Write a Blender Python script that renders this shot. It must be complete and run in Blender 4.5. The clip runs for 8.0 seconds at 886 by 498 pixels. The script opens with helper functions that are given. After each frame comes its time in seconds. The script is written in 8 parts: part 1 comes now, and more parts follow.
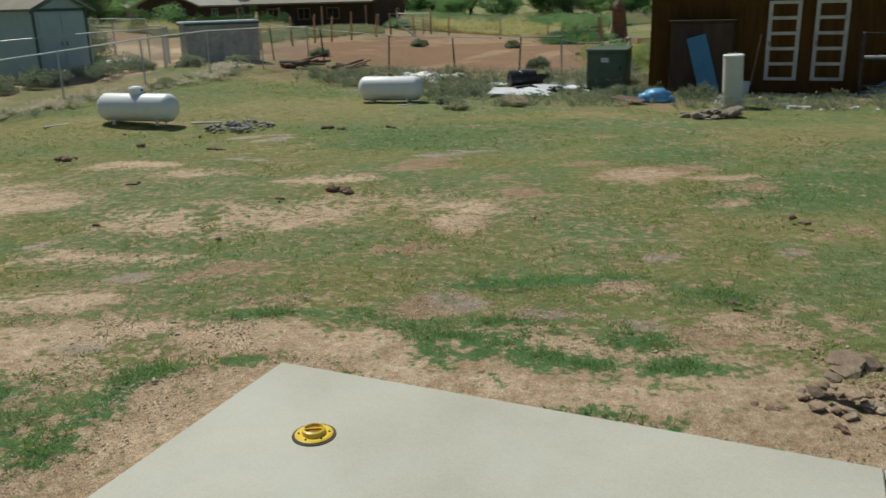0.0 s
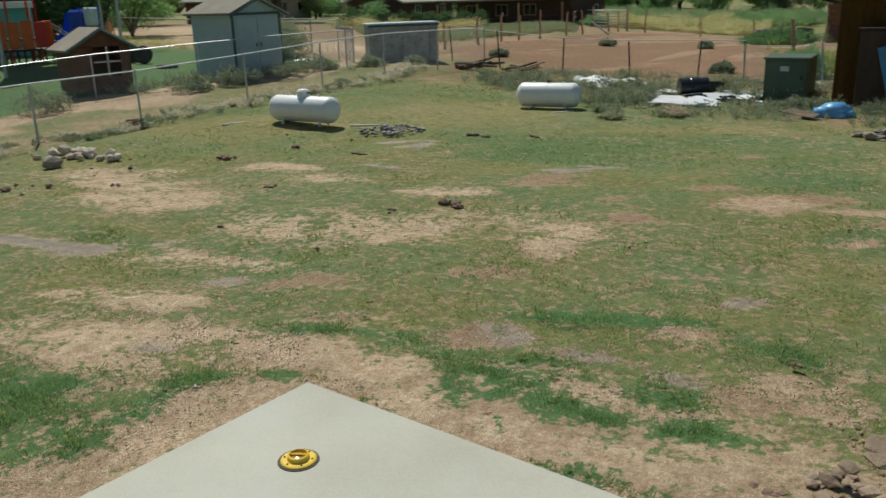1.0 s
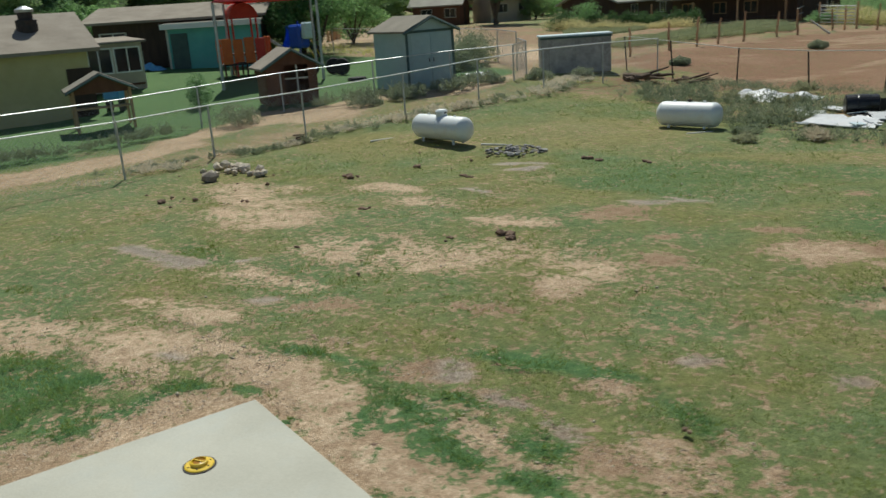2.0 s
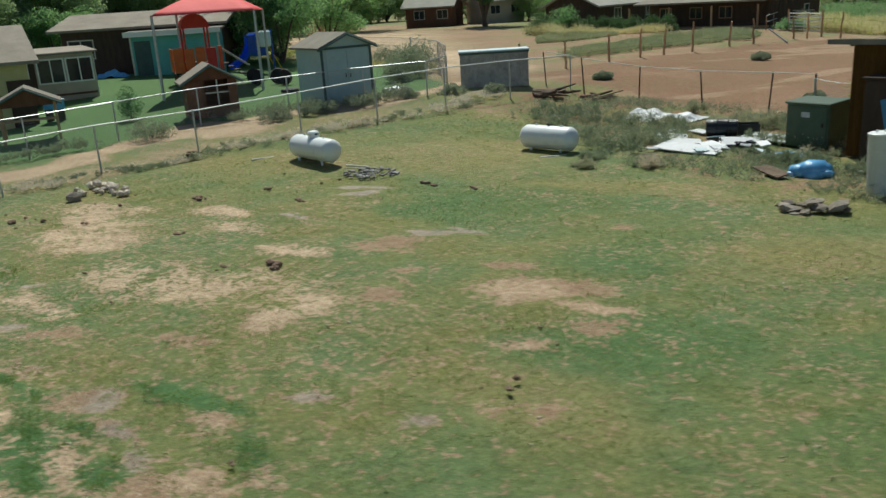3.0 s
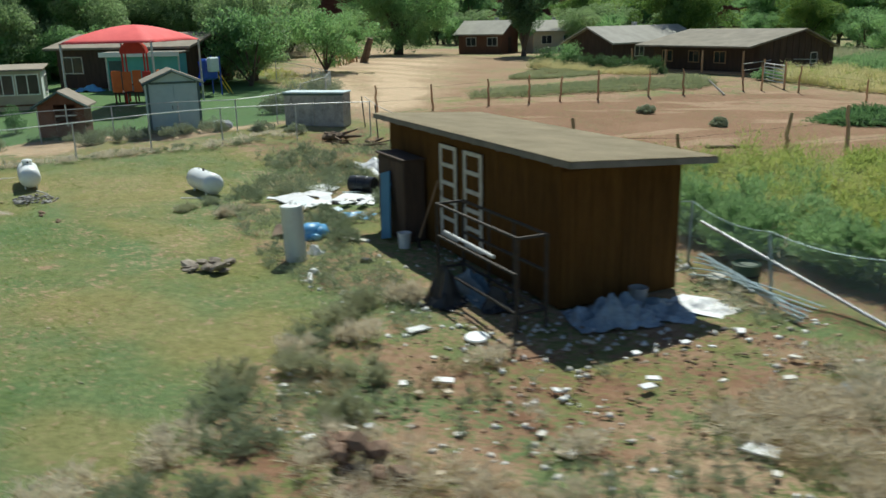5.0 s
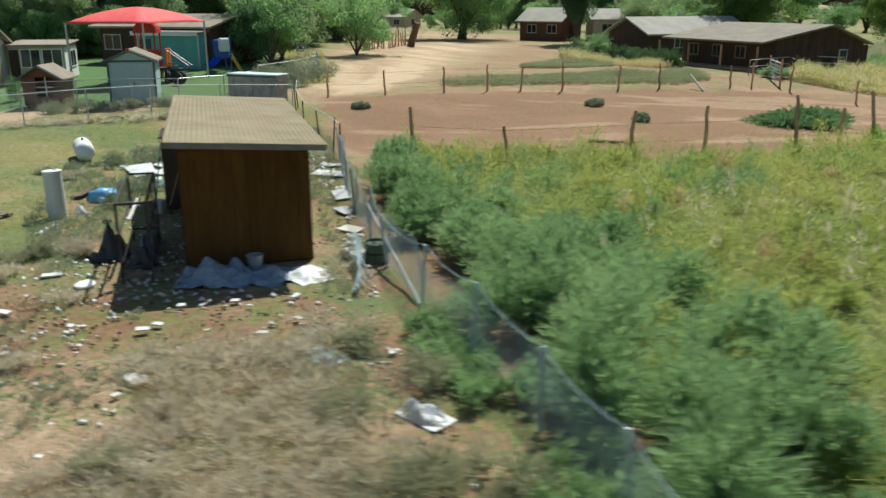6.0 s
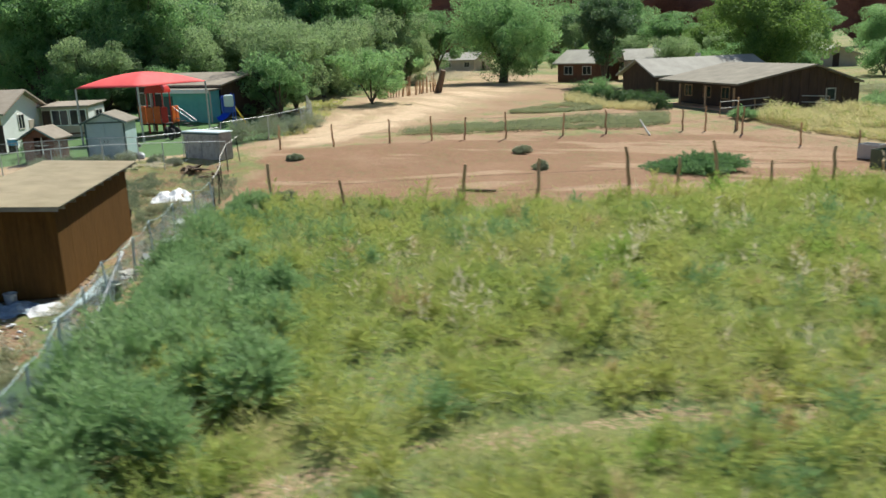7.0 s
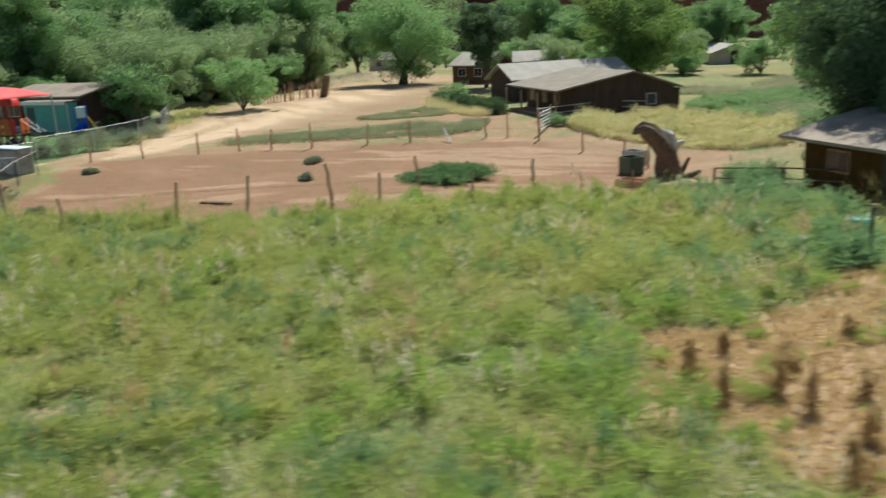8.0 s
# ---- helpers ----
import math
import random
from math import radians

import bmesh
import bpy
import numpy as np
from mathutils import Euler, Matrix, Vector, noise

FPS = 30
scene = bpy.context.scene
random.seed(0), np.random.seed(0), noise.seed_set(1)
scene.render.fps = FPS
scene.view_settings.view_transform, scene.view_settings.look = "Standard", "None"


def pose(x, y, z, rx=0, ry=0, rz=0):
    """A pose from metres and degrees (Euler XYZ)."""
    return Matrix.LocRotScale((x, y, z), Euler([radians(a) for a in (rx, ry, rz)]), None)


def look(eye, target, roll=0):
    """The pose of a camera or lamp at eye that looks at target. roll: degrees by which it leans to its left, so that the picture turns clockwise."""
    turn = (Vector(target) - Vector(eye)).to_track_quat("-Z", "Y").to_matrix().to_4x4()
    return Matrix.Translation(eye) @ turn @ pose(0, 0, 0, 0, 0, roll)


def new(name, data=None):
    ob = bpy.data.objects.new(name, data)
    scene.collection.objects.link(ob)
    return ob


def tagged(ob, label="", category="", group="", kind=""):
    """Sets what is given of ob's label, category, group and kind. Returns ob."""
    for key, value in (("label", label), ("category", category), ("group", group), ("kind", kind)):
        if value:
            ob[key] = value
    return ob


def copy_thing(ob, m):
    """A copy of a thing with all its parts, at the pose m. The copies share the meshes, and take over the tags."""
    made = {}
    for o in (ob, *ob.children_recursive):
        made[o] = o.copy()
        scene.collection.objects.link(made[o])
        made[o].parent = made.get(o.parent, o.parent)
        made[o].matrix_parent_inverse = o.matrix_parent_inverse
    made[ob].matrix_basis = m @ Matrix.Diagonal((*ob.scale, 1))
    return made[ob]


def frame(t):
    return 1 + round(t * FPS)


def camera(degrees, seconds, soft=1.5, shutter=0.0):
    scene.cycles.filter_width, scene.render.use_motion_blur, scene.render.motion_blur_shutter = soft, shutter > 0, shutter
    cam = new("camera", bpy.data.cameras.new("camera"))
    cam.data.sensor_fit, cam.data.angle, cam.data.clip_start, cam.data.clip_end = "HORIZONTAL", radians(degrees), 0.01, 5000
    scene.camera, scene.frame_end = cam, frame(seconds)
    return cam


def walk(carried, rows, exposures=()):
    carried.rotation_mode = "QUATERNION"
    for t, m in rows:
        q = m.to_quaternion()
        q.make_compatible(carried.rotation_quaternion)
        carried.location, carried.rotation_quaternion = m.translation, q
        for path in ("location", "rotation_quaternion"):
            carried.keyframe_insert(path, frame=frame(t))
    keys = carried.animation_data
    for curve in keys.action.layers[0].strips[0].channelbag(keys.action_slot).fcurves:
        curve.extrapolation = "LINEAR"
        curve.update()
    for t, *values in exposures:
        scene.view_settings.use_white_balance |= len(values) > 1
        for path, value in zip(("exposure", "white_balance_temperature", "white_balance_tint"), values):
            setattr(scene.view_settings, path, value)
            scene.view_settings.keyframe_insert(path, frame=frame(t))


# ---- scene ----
cam = camera(56.7, 8.0, soft=1.5, shutter=0.3)
PATH = [
    (0, (0.02, -0.736, 2.636), (-0.139, 1.171, 2.055), -1.5),
    (0.5, (0.52, -0.634, 2.769), (0.13, 1.242, 2.195), -1.4),
    (1, (1.307, -0.462, 2.953), (0.683, 1.346, 2.368), -1.8),
    (1.2, (1.724, -0.359, 3.025), (1.01, 1.417, 2.446), -2.4),
    (2.3, (5.099, 0.496, 3.768), (3.928, 2.012, 3.194), -3.8),
    (2.5, (5.882, 0.884, 3.866), (4.755, 2.436, 3.301), -3.2),
    (3, (8.021, 1.975, 4.182), (6.851, 3.489, 3.599), -3.6),
    (3.5, (10.736, 3.345, 4.51), (9.433, 4.743, 3.917), -3.2),
    (3.9, (13.107, 4.83, 4.709), (11.662, 6.081, 4.12), -3.0),
    (4, (13.694, 5.25, 4.729), (12.267, 6.531, 4.162), -2.6),
    (4.5, (16.954, 7.858, 4.897), (15.561, 9.198, 4.382), -3.1),
    (4.7, (18.237, 8.954, 4.925), (16.828, 10.275, 4.405), -2.4),
    (5.8, (26.208, 15.607, 5.108), (24.611, 16.668, 4.538), -0.1),
    (6, (27.741, 17.044, 5.233), (26.112, 18.055, 4.662), 0.0),
    (6.5, (31.547, 20.705, 5.689), (29.823, 21.579, 5.178), -0.8),
    (7, (35.349, 24.549, 6.22), (33.564, 25.309, 5.735), -2.1),
    (7.5, (39.016, 29.063, 6.58), (37.22, 29.763, 6.048), -2.1),
    (8, (42.668, 33.982, 7.132), (40.897, 34.761, 6.629), -2.8),
]
EXPOSURE = [(0.0, -0.12, 6400, 3), (2.5, -0.03, 6250, 1), (3.5, 0.1, 6200, -1), (4.5, 0.22, 6150, -1), (6.0, 0.46, 6300, 2), (6.5, 0.57, 6350, 3), (7.0, 0.66, 6350, 5), (7.5, 0.64, 6400, 5), (8.0, 0.55, 6350, 6)]
walk(cam, [(t, look(eye, target, roll)) for t, eye, target, roll in PATH], EXPOSURE)

# ---- light: clear midday sun from beyond the yard, open sky ----
SUN = Vector((-1.2, 1.45, 2.69)).normalized()
world = bpy.data.worlds.new("sky")
scene.world = world
world.use_nodes = True
wn, wl = world.node_tree.nodes, world.node_tree.links
sky = wn.new("ShaderNodeTexSky")
sky.sky_type, sky.sun_disc = "NISHITA", False
sky.sun_elevation, sky.sun_rotation = math.asin(SUN.z), math.atan2(SUN.x, SUN.y)
sky.altitude, sky.dust_density = 1000, 1.0
wn["Background"].inputs["Strength"].default_value = 0.062
wl.new(sky.outputs["Color"], wn["Background"].inputs["Color"])
sun = new("sun", bpy.data.lights.new("sun", "SUN"))
sun.data.energy, sun.data.angle, sun.data.color = 4.05, radians(0.53), (1.0, 0.95, 0.86)
sun.matrix_basis = look(SUN * 80, (0, 0, 0))


# ---- materials ----
def shader(name):
    m = bpy.data.materials.new(name)
    m.use_nodes = True
    return m, m.node_tree.nodes, m.node_tree.links, m.node_tree.nodes["Principled BSDF"]


def noise_tex(n, l, scale, detail=4.0, rough=0.6, vec=None):
    t = n.new("ShaderNodeTexNoise")
    t.inputs["Scale"].default_value, t.inputs["Detail"].default_value, t.inputs["Roughness"].default_value = scale, detail, rough
    if vec is not None:
        l.new(vec, t.inputs["Vector"])
    return t.outputs["Fac"]


def ramp(n, l, fac, stops):
    r = n.new("ShaderNodeValToRGB")
    els = r.color_ramp.elements
    while len(els) < len(stops):
        els.new(0.5)
    for e, (p, c) in zip(els, stops):
        e.position, e.color = p, (*c, 1) if len(c) == 3 else c
    l.new(fac, r.inputs["Fac"])
    return r.outputs["Color"]


def mix(n, l, fac, a, b, kind="MIX"):
    m = n.new("ShaderNodeMix")
    m.data_type, m.blend_type = "RGBA", kind
    for socket, v in ((m.inputs[0], fac), (m.inputs[6], a), (m.inputs[7], b)):
        if isinstance(v, (int, float)):
            socket.default_value = v
        elif isinstance(v, tuple):
            socket.default_value = (*v, 1)
        else:
            l.new(v, socket)
    return m.outputs[2]


def calc(n, l, op, a, b=0.0):
    m = n.new("ShaderNodeMath")
    m.operation, m.use_clamp = op, False
    for socket, v in ((m.inputs[0], a), (m.inputs[1], b)):
        if isinstance(v, (int, float)):
            socket.default_value = v
        else:
            l.new(v, socket)
    return m.outputs[0]


def bumped(n, l, p, height, strength, dist):
    b = n.new("ShaderNodeBump")
    b.inputs["Strength"].default_value, b.inputs["Distance"].default_value = strength, dist
    l.new(height, b.inputs["Height"])
    l.new(b.outputs["Normal"], p.inputs["Normal"])


def mat(name, a, b, scale=3.0, fine=40.0, rough=0.8, metal=0.0, bump=0.3, dist=0.01, dirt=None, dirt_amount=0.35, stretch=None, spread=0.0):
    """Two-tone paint, wood, metal or stone: blotches at one scale, grain at another, dirt stains, relief, and a slight change from piece to piece."""
    m, n, l, p = shader(name)
    v = n.new("ShaderNodeTexCoord").outputs["Object"]
    if stretch:
        mp = n.new("ShaderNodeMapping")
        mp.inputs["Scale"].default_value = stretch
        l.new(v, mp.inputs["Vector"])
        v = mp.outputs["Vector"]
    big = noise_tex(n, l, scale, 5, 0.6, v)
    small = noise_tex(n, l, fine, 3, 0.7, v)
    f = calc(n, l, "ADD", calc(n, l, "MULTIPLY", big, 0.65), calc(n, l, "MULTIPLY", small, 0.35))
    c = ramp(n, l, f, ((0.36, a), (0.64, b)))
    if dirt:
        d = ramp(n, l, noise_tex(n, l, scale * 0.6 + 0.7, 8, 0.7, v), ((0.5, (0, 0, 0)), (0.72, (dirt_amount,) * 3)))
        c = mix(n, l, d, c, dirt)
    if spread:
        r = n.new("ShaderNodeObjectInfo").outputs["Random"]
        hsv = n.new("ShaderNodeHueSaturation")
        l.new(calc(n, l, "ADD", calc(n, l, "MULTIPLY", r, 2 * spread), 1 - spread), hsv.inputs["Value"])
        l.new(c, hsv.inputs["Color"])
        c = hsv.outputs["Color"]
    l.new(c, p.inputs["Base Color"])
    p.inputs["Roughness"].default_value, p.inputs["Metallic"].default_value = rough, metal
    if bump:
        bumped(n, l, p, f, bump, dist)
    return m


def leaf_mat(name, stops, patch=0.5, trans=0.35, rough=0.6, glow=(0.5, 0.58, 0.08)):
    """Leaves: colour by patch of ground and from leaf to leaf, with light shining through."""
    m, n, l, p = shader(name)
    geo = n.new("ShaderNodeNewGeometry")
    isl = geo.outputs["Random Per Island"]
    big = noise_tex(n, l, patch, 3, 0.6, geo.outputs["Position"])
    r = n.new("ShaderNodeObjectInfo").outputs["Random"]
    f = calc(n, l, "ADD", calc(n, l, "MULTIPLY", big, 0.75), calc(n, l, "ADD", calc(n, l, "MULTIPLY", isl, 0.26), calc(n, l, "MULTIPLY", calc(n, l, "SUBTRACT", r, 0.5), 0.3)))
    c = ramp(n, l, f, stops)
    l.new(c, p.inputs["Base Color"])
    p.inputs["Roughness"].default_value = rough
    t = n.new("ShaderNodeBsdfTranslucent")
    l.new(mix(n, l, 0.45, c, glow, "MIX"), t.inputs["Color"])
    s = n.new("ShaderNodeMixShader")
    s.inputs[0].default_value = trans
    l.new(p.outputs[0], s.inputs[1])
    l.new(t.outputs[0], s.inputs[2])
    l.new(s.outputs[0], n["Material Output"].inputs["Surface"])
    return m


M_CONCRETE = mat("pad_concrete", (0.39, 0.375, 0.305), (0.54, 0.525, 0.44), 0.6, 70, 0.75, 0, 0.2, 0.004, (0.46, 0.49, 0.46), 0.55)
M_RUBBLE = mat("broken_concrete", (0.2, 0.165, 0.13), (0.37, 0.32, 0.26), 4, 40, 0.9, 0, 0.8, 0.03, (0.14, 0.085, 0.055), 0.6, spread=0.25)
M_SOIL_SLAB = mat("crusted_soil", (0.22, 0.155, 0.105), (0.41, 0.315, 0.225), 5, 50, 0.95, 0, 0.9, 0.03, (0.46, 0.4, 0.32), 0.5, spread=0.25)
def speckled(name, a, b, rough=0.95):
    """Loose bits, each with its own tone."""
    m, n, l, p = shader(name)
    l.new(ramp(n, l, n.new("ShaderNodeNewGeometry").outputs["Random Per Island"], ((0.0, a), (1.0, b))), p.inputs["Base Color"])
    p.inputs["Roughness"].default_value = rough
    return m


M_GRAVEL = speckled("gravel", (0.34, 0.24, 0.16), (0.76, 0.65, 0.52))
M_BITS = speckled("litter", (0.5, 0.46, 0.4), (0.85, 0.85, 0.84))
M_EARTH_BITS = speckled("earth_bits", (0.13, 0.085, 0.055), (0.4, 0.29, 0.195))
M_CLOD = mat("dry_clod", (0.16, 0.1, 0.07), (0.3, 0.2, 0.14), 8, 60, 0.95, 0, 0.8, 0.02, spread=0.3)
M_WHITE_ROCK = mat("pale_rock", (0.5, 0.42, 0.32), (0.72, 0.64, 0.52), 4, 40, 0.9, 0, 0.7, 0.03, (0.3, 0.18, 0.12), 0.5, spread=0.2)
M_YELLOW = mat("yellow_enamel", (0.75, 0.5, 0.03), (0.85, 0.6, 0.05), 6, 60, 0.35, 0, 0.1, 0.002, (0.4, 0.25, 0.05), 0.3)
M_GLASSY = mat("amber_lens", (0.3, 0.14, 0.02), (0.45, 0.22, 0.03), 20, 90, 0.15, 0, 0.1, 0.002)
M_STEEL_DARK = mat("dark_steel", (0.025, 0.024, 0.023), (0.06, 0.052, 0.045), 8, 60, 0.7, 0.15, 0.2, 0.003, (0.12, 0.055, 0.03), 0.5)
M_GALV = mat("galvanised", (0.4, 0.42, 0.44), (0.56, 0.58, 0.6), 6, 60, 0.45, 0.7, 0.1, 0.002)
M_WIRE = mat("blue_grey_wire", (0.3, 0.4, 0.44), (0.42, 0.52, 0.56), 6, 60, 0.5, 0.3, 0.0)
M_TANK = mat("white_tank_paint", (0.78, 0.81, 0.81), (0.88, 0.9, 0.89), 2, 40, 0.45, 0, 0.06, 0.003, (0.5, 0.42, 0.34), 0.35)
M_HEATER = mat("white_enamel", (0.62, 0.64, 0.6), (0.74, 0.75, 0.71), 2, 40, 0.5, 0, 0.08, 0.003, (0.35, 0.24, 0.15), 0.4)
M_SIDING = mat("brown_plywood", (0.075, 0.037, 0.011), (0.145, 0.074, 0.02), 2.2, 30, 0.9, 0, 0.15, 0.003, (0.055, 0.027, 0.008), 0.5, (3, 3, 0.35), spread=0.1)
M_SIDING.node_tree.nodes["Principled BSDF"].inputs["Specular IOR Level"].default_value = 0.12
M_FASCIA = mat("grey_fascia_board", (0.16, 0.15, 0.13), (0.26, 0.24, 0.21), 3, 40, 0.85, 0, 0.3, 0.004)
M_ROOFING = mat("tan_roll_roofing", (0.47, 0.4, 0.27), (0.63, 0.545, 0.385), 1.2, 60, 0.9, 0, 0.3, 0.006, (0.34, 0.27, 0.18), 0.4)
M_SHINGLE = mat("weathered_shingles", (0.175, 0.155, 0.12), (0.27, 0.24, 0.19), 0.9, 30, 0.9, 0, 0.5, 0.015, (0.135, 0.115, 0.09), 0.5, spread=0.08)
M_SHINGLE_BROWN = mat("brown_shingles", (0.24, 0.2, 0.155), (0.35, 0.3, 0.24), 0.9, 30, 0.9, 0, 0.5, 0.015, (0.18, 0.15, 0.115), 0.5, spread=0.08)
M_SHINGLE_PALE = mat("pale_shingles", (0.33, 0.31, 0.27), (0.44, 0.42, 0.37), 0.9, 30, 0.9, 0, 0.4, 0.012, (0.25, 0.23, 0.2), 0.4)
M_WHITE_WOOD = mat("white_painted_wood", (0.56, 0.54, 0.48), (0.72, 0.7, 0.64), 3, 50, 0.7, 0, 0.2, 0.004, (0.3, 0.22, 0.15), 0.5)
M_BLUE_PANEL = mat("blue_painted_board", (0.06, 0.2, 0.36), (0.09, 0.28, 0.46), 2, 40, 0.6, 0, 0.15, 0.004, (0.12, 0.16, 0.2), 0.4)
# tarp blue darkened to carry the shade under the shed's eave
M_SHADED_TARP = mat("shaded_blue_tarp", (0.09, 0.15, 0.2), (0.17, 0.25, 0.31), 4, 40, 0.45, 0, 0.5, 0.02)
M_BLUE_TARP = mat("blue_plastic_sheet", (0.1, 0.32, 0.62), (0.2, 0.5, 0.8), 5, 40, 0.35, 0, 0.5, 0.02)
M_GREEN_BOX = mat("green_utility_paint", (0.05, 0.09, 0.055), (0.085, 0.13, 0.08), 2, 40, 0.5, 0, 0.1, 0.003, (0.12, 0.1, 0.07), 0.4)
M_BLACK = mat("black_plastic", (0.012, 0.012, 0.014), (0.03, 0.03, 0.034), 6, 40, 0.3, 0, 0.6, 0.02)
M_TRASH_WHITE = mat("white_sheet", (0.62, 0.63, 0.64), (0.82, 0.83, 0.84), 3, 30, 0.5, 0, 0.4, 0.015, (0.4, 0.34, 0.28), 0.5, spread=0.08)
M_TRASH_GREY = mat("grey_sheet_metal", (0.34, 0.36, 0.38), (0.48, 0.5, 0.52), 2, 40, 0.5, 0.4, 0.2, 0.01, (0.26, 0.2, 0.15), 0.4)
M_PALE_BLUE_PLASTIC = mat("hazy_blue_plastic", (0.13, 0.19, 0.25), (0.36, 0.44, 0.52), 5, 40, 0.35, 0, 0.6, 0.03, (0.2, 0.18, 0.16), 0.6)
M_LOG = mat("dead_wood", (0.1, 0.065, 0.045), (0.22, 0.16, 0.11), 5, 40, 0.95, 0, 0.8, 0.02, None, 0, (1, 1, 1), spread=0.25)
M_POST = mat("weathered_post", (0.36, 0.215, 0.12), (0.58, 0.39, 0.235), 4, 50, 0.95, 0, 0.7, 0.01, None, 0, (4, 4, 0.6), spread=0.25)
M_SHED_BLUE = mat("blue_grey_siding", (0.35, 0.49, 0.5), (0.45, 0.58, 0.585), 1.5, 40, 0.75, 0, 0.15, 0.004, (0.3, 0.37, 0.36), 0.4)
M_TRIM_TEAL = mat("dark_teal_trim", (0.05, 0.095, 0.09), (0.08, 0.135, 0.125), 3, 40, 0.75, 0, 0.1, 0.003)
M_TEAL = mat("teal_wall_paint", (0.11, 0.4, 0.38), (0.16, 0.5, 0.47), 1, 40, 0.7, 0, 0.1, 0.003, (0.16, 0.3, 0.28), 0.3)
M_YELLOW_WALL = mat("cream_yellow_siding", (0.52, 0.45, 0.22), (0.62, 0.55, 0.3), 1, 40, 0.75, 0, 0.12, 0.004, (0.4, 0.33, 0.2), 0.3)
M_WHITE_WALL = mat("white_siding", (0.76, 0.79, 0.77), (0.84, 0.86, 0.84), 1, 40, 0.7, 0, 0.12, 0.004, (0.6, 0.57, 0.5), 0.25)
M_GREY_WALL = mat("warm_grey_siding", (0.42, 0.37, 0.29), (0.54, 0.48, 0.39), 1, 40, 0.75, 0, 0.12, 0.004, (0.3, 0.24, 0.18), 0.3)
M_BROWN_WALL = mat("dark_brown_boards", (0.05, 0.032, 0.024), (0.095, 0.06, 0.042), 2, 40, 0.85, 0, 0.3, 0.006, None, 0, (2, 2, 0.4), spread=0.12)
M_CABIN = mat("red_brown_boards", (0.11, 0.05, 0.03), (0.18, 0.085, 0.05), 2, 40, 0.85, 0, 0.3, 0.006, None, 0, (2, 2, 0.4))
M_WINDOW = mat("dark_window_pane", (0.02, 0.025, 0.03), (0.04, 0.048, 0.055), 1, 10, 0.08, 0, 0.0)
M_CANOPY = mat("red_shade_cloth", (0.72, 0.07, 0.075), (0.85, 0.11, 0.105), 1.0, 60, 0.75, 0, 0.15, 0.006)
M_RED = mat("red_play_plastic", (0.5, 0.02, 0.015), (0.62, 0.04, 0.025), 3, 40, 0.4, 0, 0.05, 0.003)
M_ORANGE = mat("orange_play_plastic", (0.6, 0.12, 0.02), (0.72, 0.18, 0.03), 3, 40, 0.4, 0, 0.05, 0.003)
M_BLUE_PLAY = mat("blue_play_plastic", (0.01, 0.06, 0.42), (0.02, 0.1, 0.55), 3, 40, 0.35, 0, 0.05, 0.003)
M_TANK_BOX = mat("stained_grey_concrete", (0.22, 0.21, 0.195), (0.6, 0.58, 0.54), 2.0, 30, 0.9, 0, 0.4, 0.01, (0.09, 0.08, 0.07), 0.75)
M_LID = mat("pale_blue_lid", (0.56, 0.68, 0.72), (0.68, 0.78, 0.8), 2, 40, 0.5, 0, 0.15, 0.004, (0.4, 0.38, 0.34), 0.4)
M_TYRE = mat("black_rubber", (0.015, 0.015, 0.015), (0.035, 0.033, 0.03), 6, 40, 0.8, 0, 0.3, 0.006)
M_BARK = mat("grey_brown_bark", (0.075, 0.055, 0.042), (0.17, 0.13, 0.1), 3, 30, 0.95, 0, 0.9, 0.04, None, 0, (3, 3, 0.6))
M_CLIFF = mat("red_sandstone", (0.14, 0.05, 0.032), (0.27, 0.11, 0.07), 0.03, 0.3, 0.95, 0, 0.8, 2.0, (0.08, 0.035, 0.028), 0.6, (1, 1, 2.5))
M_ASH = mat("grey_ash", (0.15, 0.14, 0.13), (0.42, 0.405, 0.385), 12, 70, 0.95, 0, 0.8, 0.02, spread=0.35)

COOL = (0.3, 0.5, 0.16)
SOFT = (0.5, 0.53, 0.13)
L_TREE = leaf_mat("cottonwood_leaves", ((0.3, (0.1, 0.215, 0.1)), (0.55, (0.2, 0.375, 0.16)), (0.8, (0.38, 0.56, 0.24))), 0.5, 0.52, glow=(0.38, 0.58, 0.2))
# dark leaves; the big tree's backlit shade is put into this green
L_TREE_DARK = leaf_mat("dark_tree_leaves", ((0.3, (0.05, 0.105, 0.055)), (0.55, (0.095, 0.175, 0.085)), (0.8, (0.17, 0.26, 0.12))), 0.25, 0.35, glow=(0.2, 0.34, 0.12))
L_TREE_YELLOW = leaf_mat("yellow_green_leaves", ((0.32, (0.085, 0.18, 0.06)), (0.5, (0.16, 0.29, 0.08)), (0.68, (0.32, 0.43, 0.11)), (0.85, (0.52, 0.58, 0.14))), 0.45, 0.48, glow=(0.34, 0.48, 0.1))
L_TREE_GREY = leaf_mat("grey_green_leaves", ((0.3, (0.15, 0.235, 0.125)), (0.55, (0.265, 0.38, 0.19)), (0.8, (0.45, 0.55, 0.3))), 0.5, 0.52, glow=(0.42, 0.56, 0.22))
L_SHRUB = leaf_mat("feathery_green_leaves", ((0.25, (0.08, 0.17, 0.085)), (0.55, (0.14, 0.27, 0.125)), (0.85, (0.25, 0.38, 0.17))), 0.6, 0.4, glow=COOL)
L_HEDGE = leaf_mat("dark_hedge_leaves", ((0.25, (0.04, 0.09, 0.035)), (0.55, (0.075, 0.15, 0.055)), (0.85, (0.14, 0.23, 0.085))), 0.6, 0.35, glow=(0.16, 0.28, 0.08))
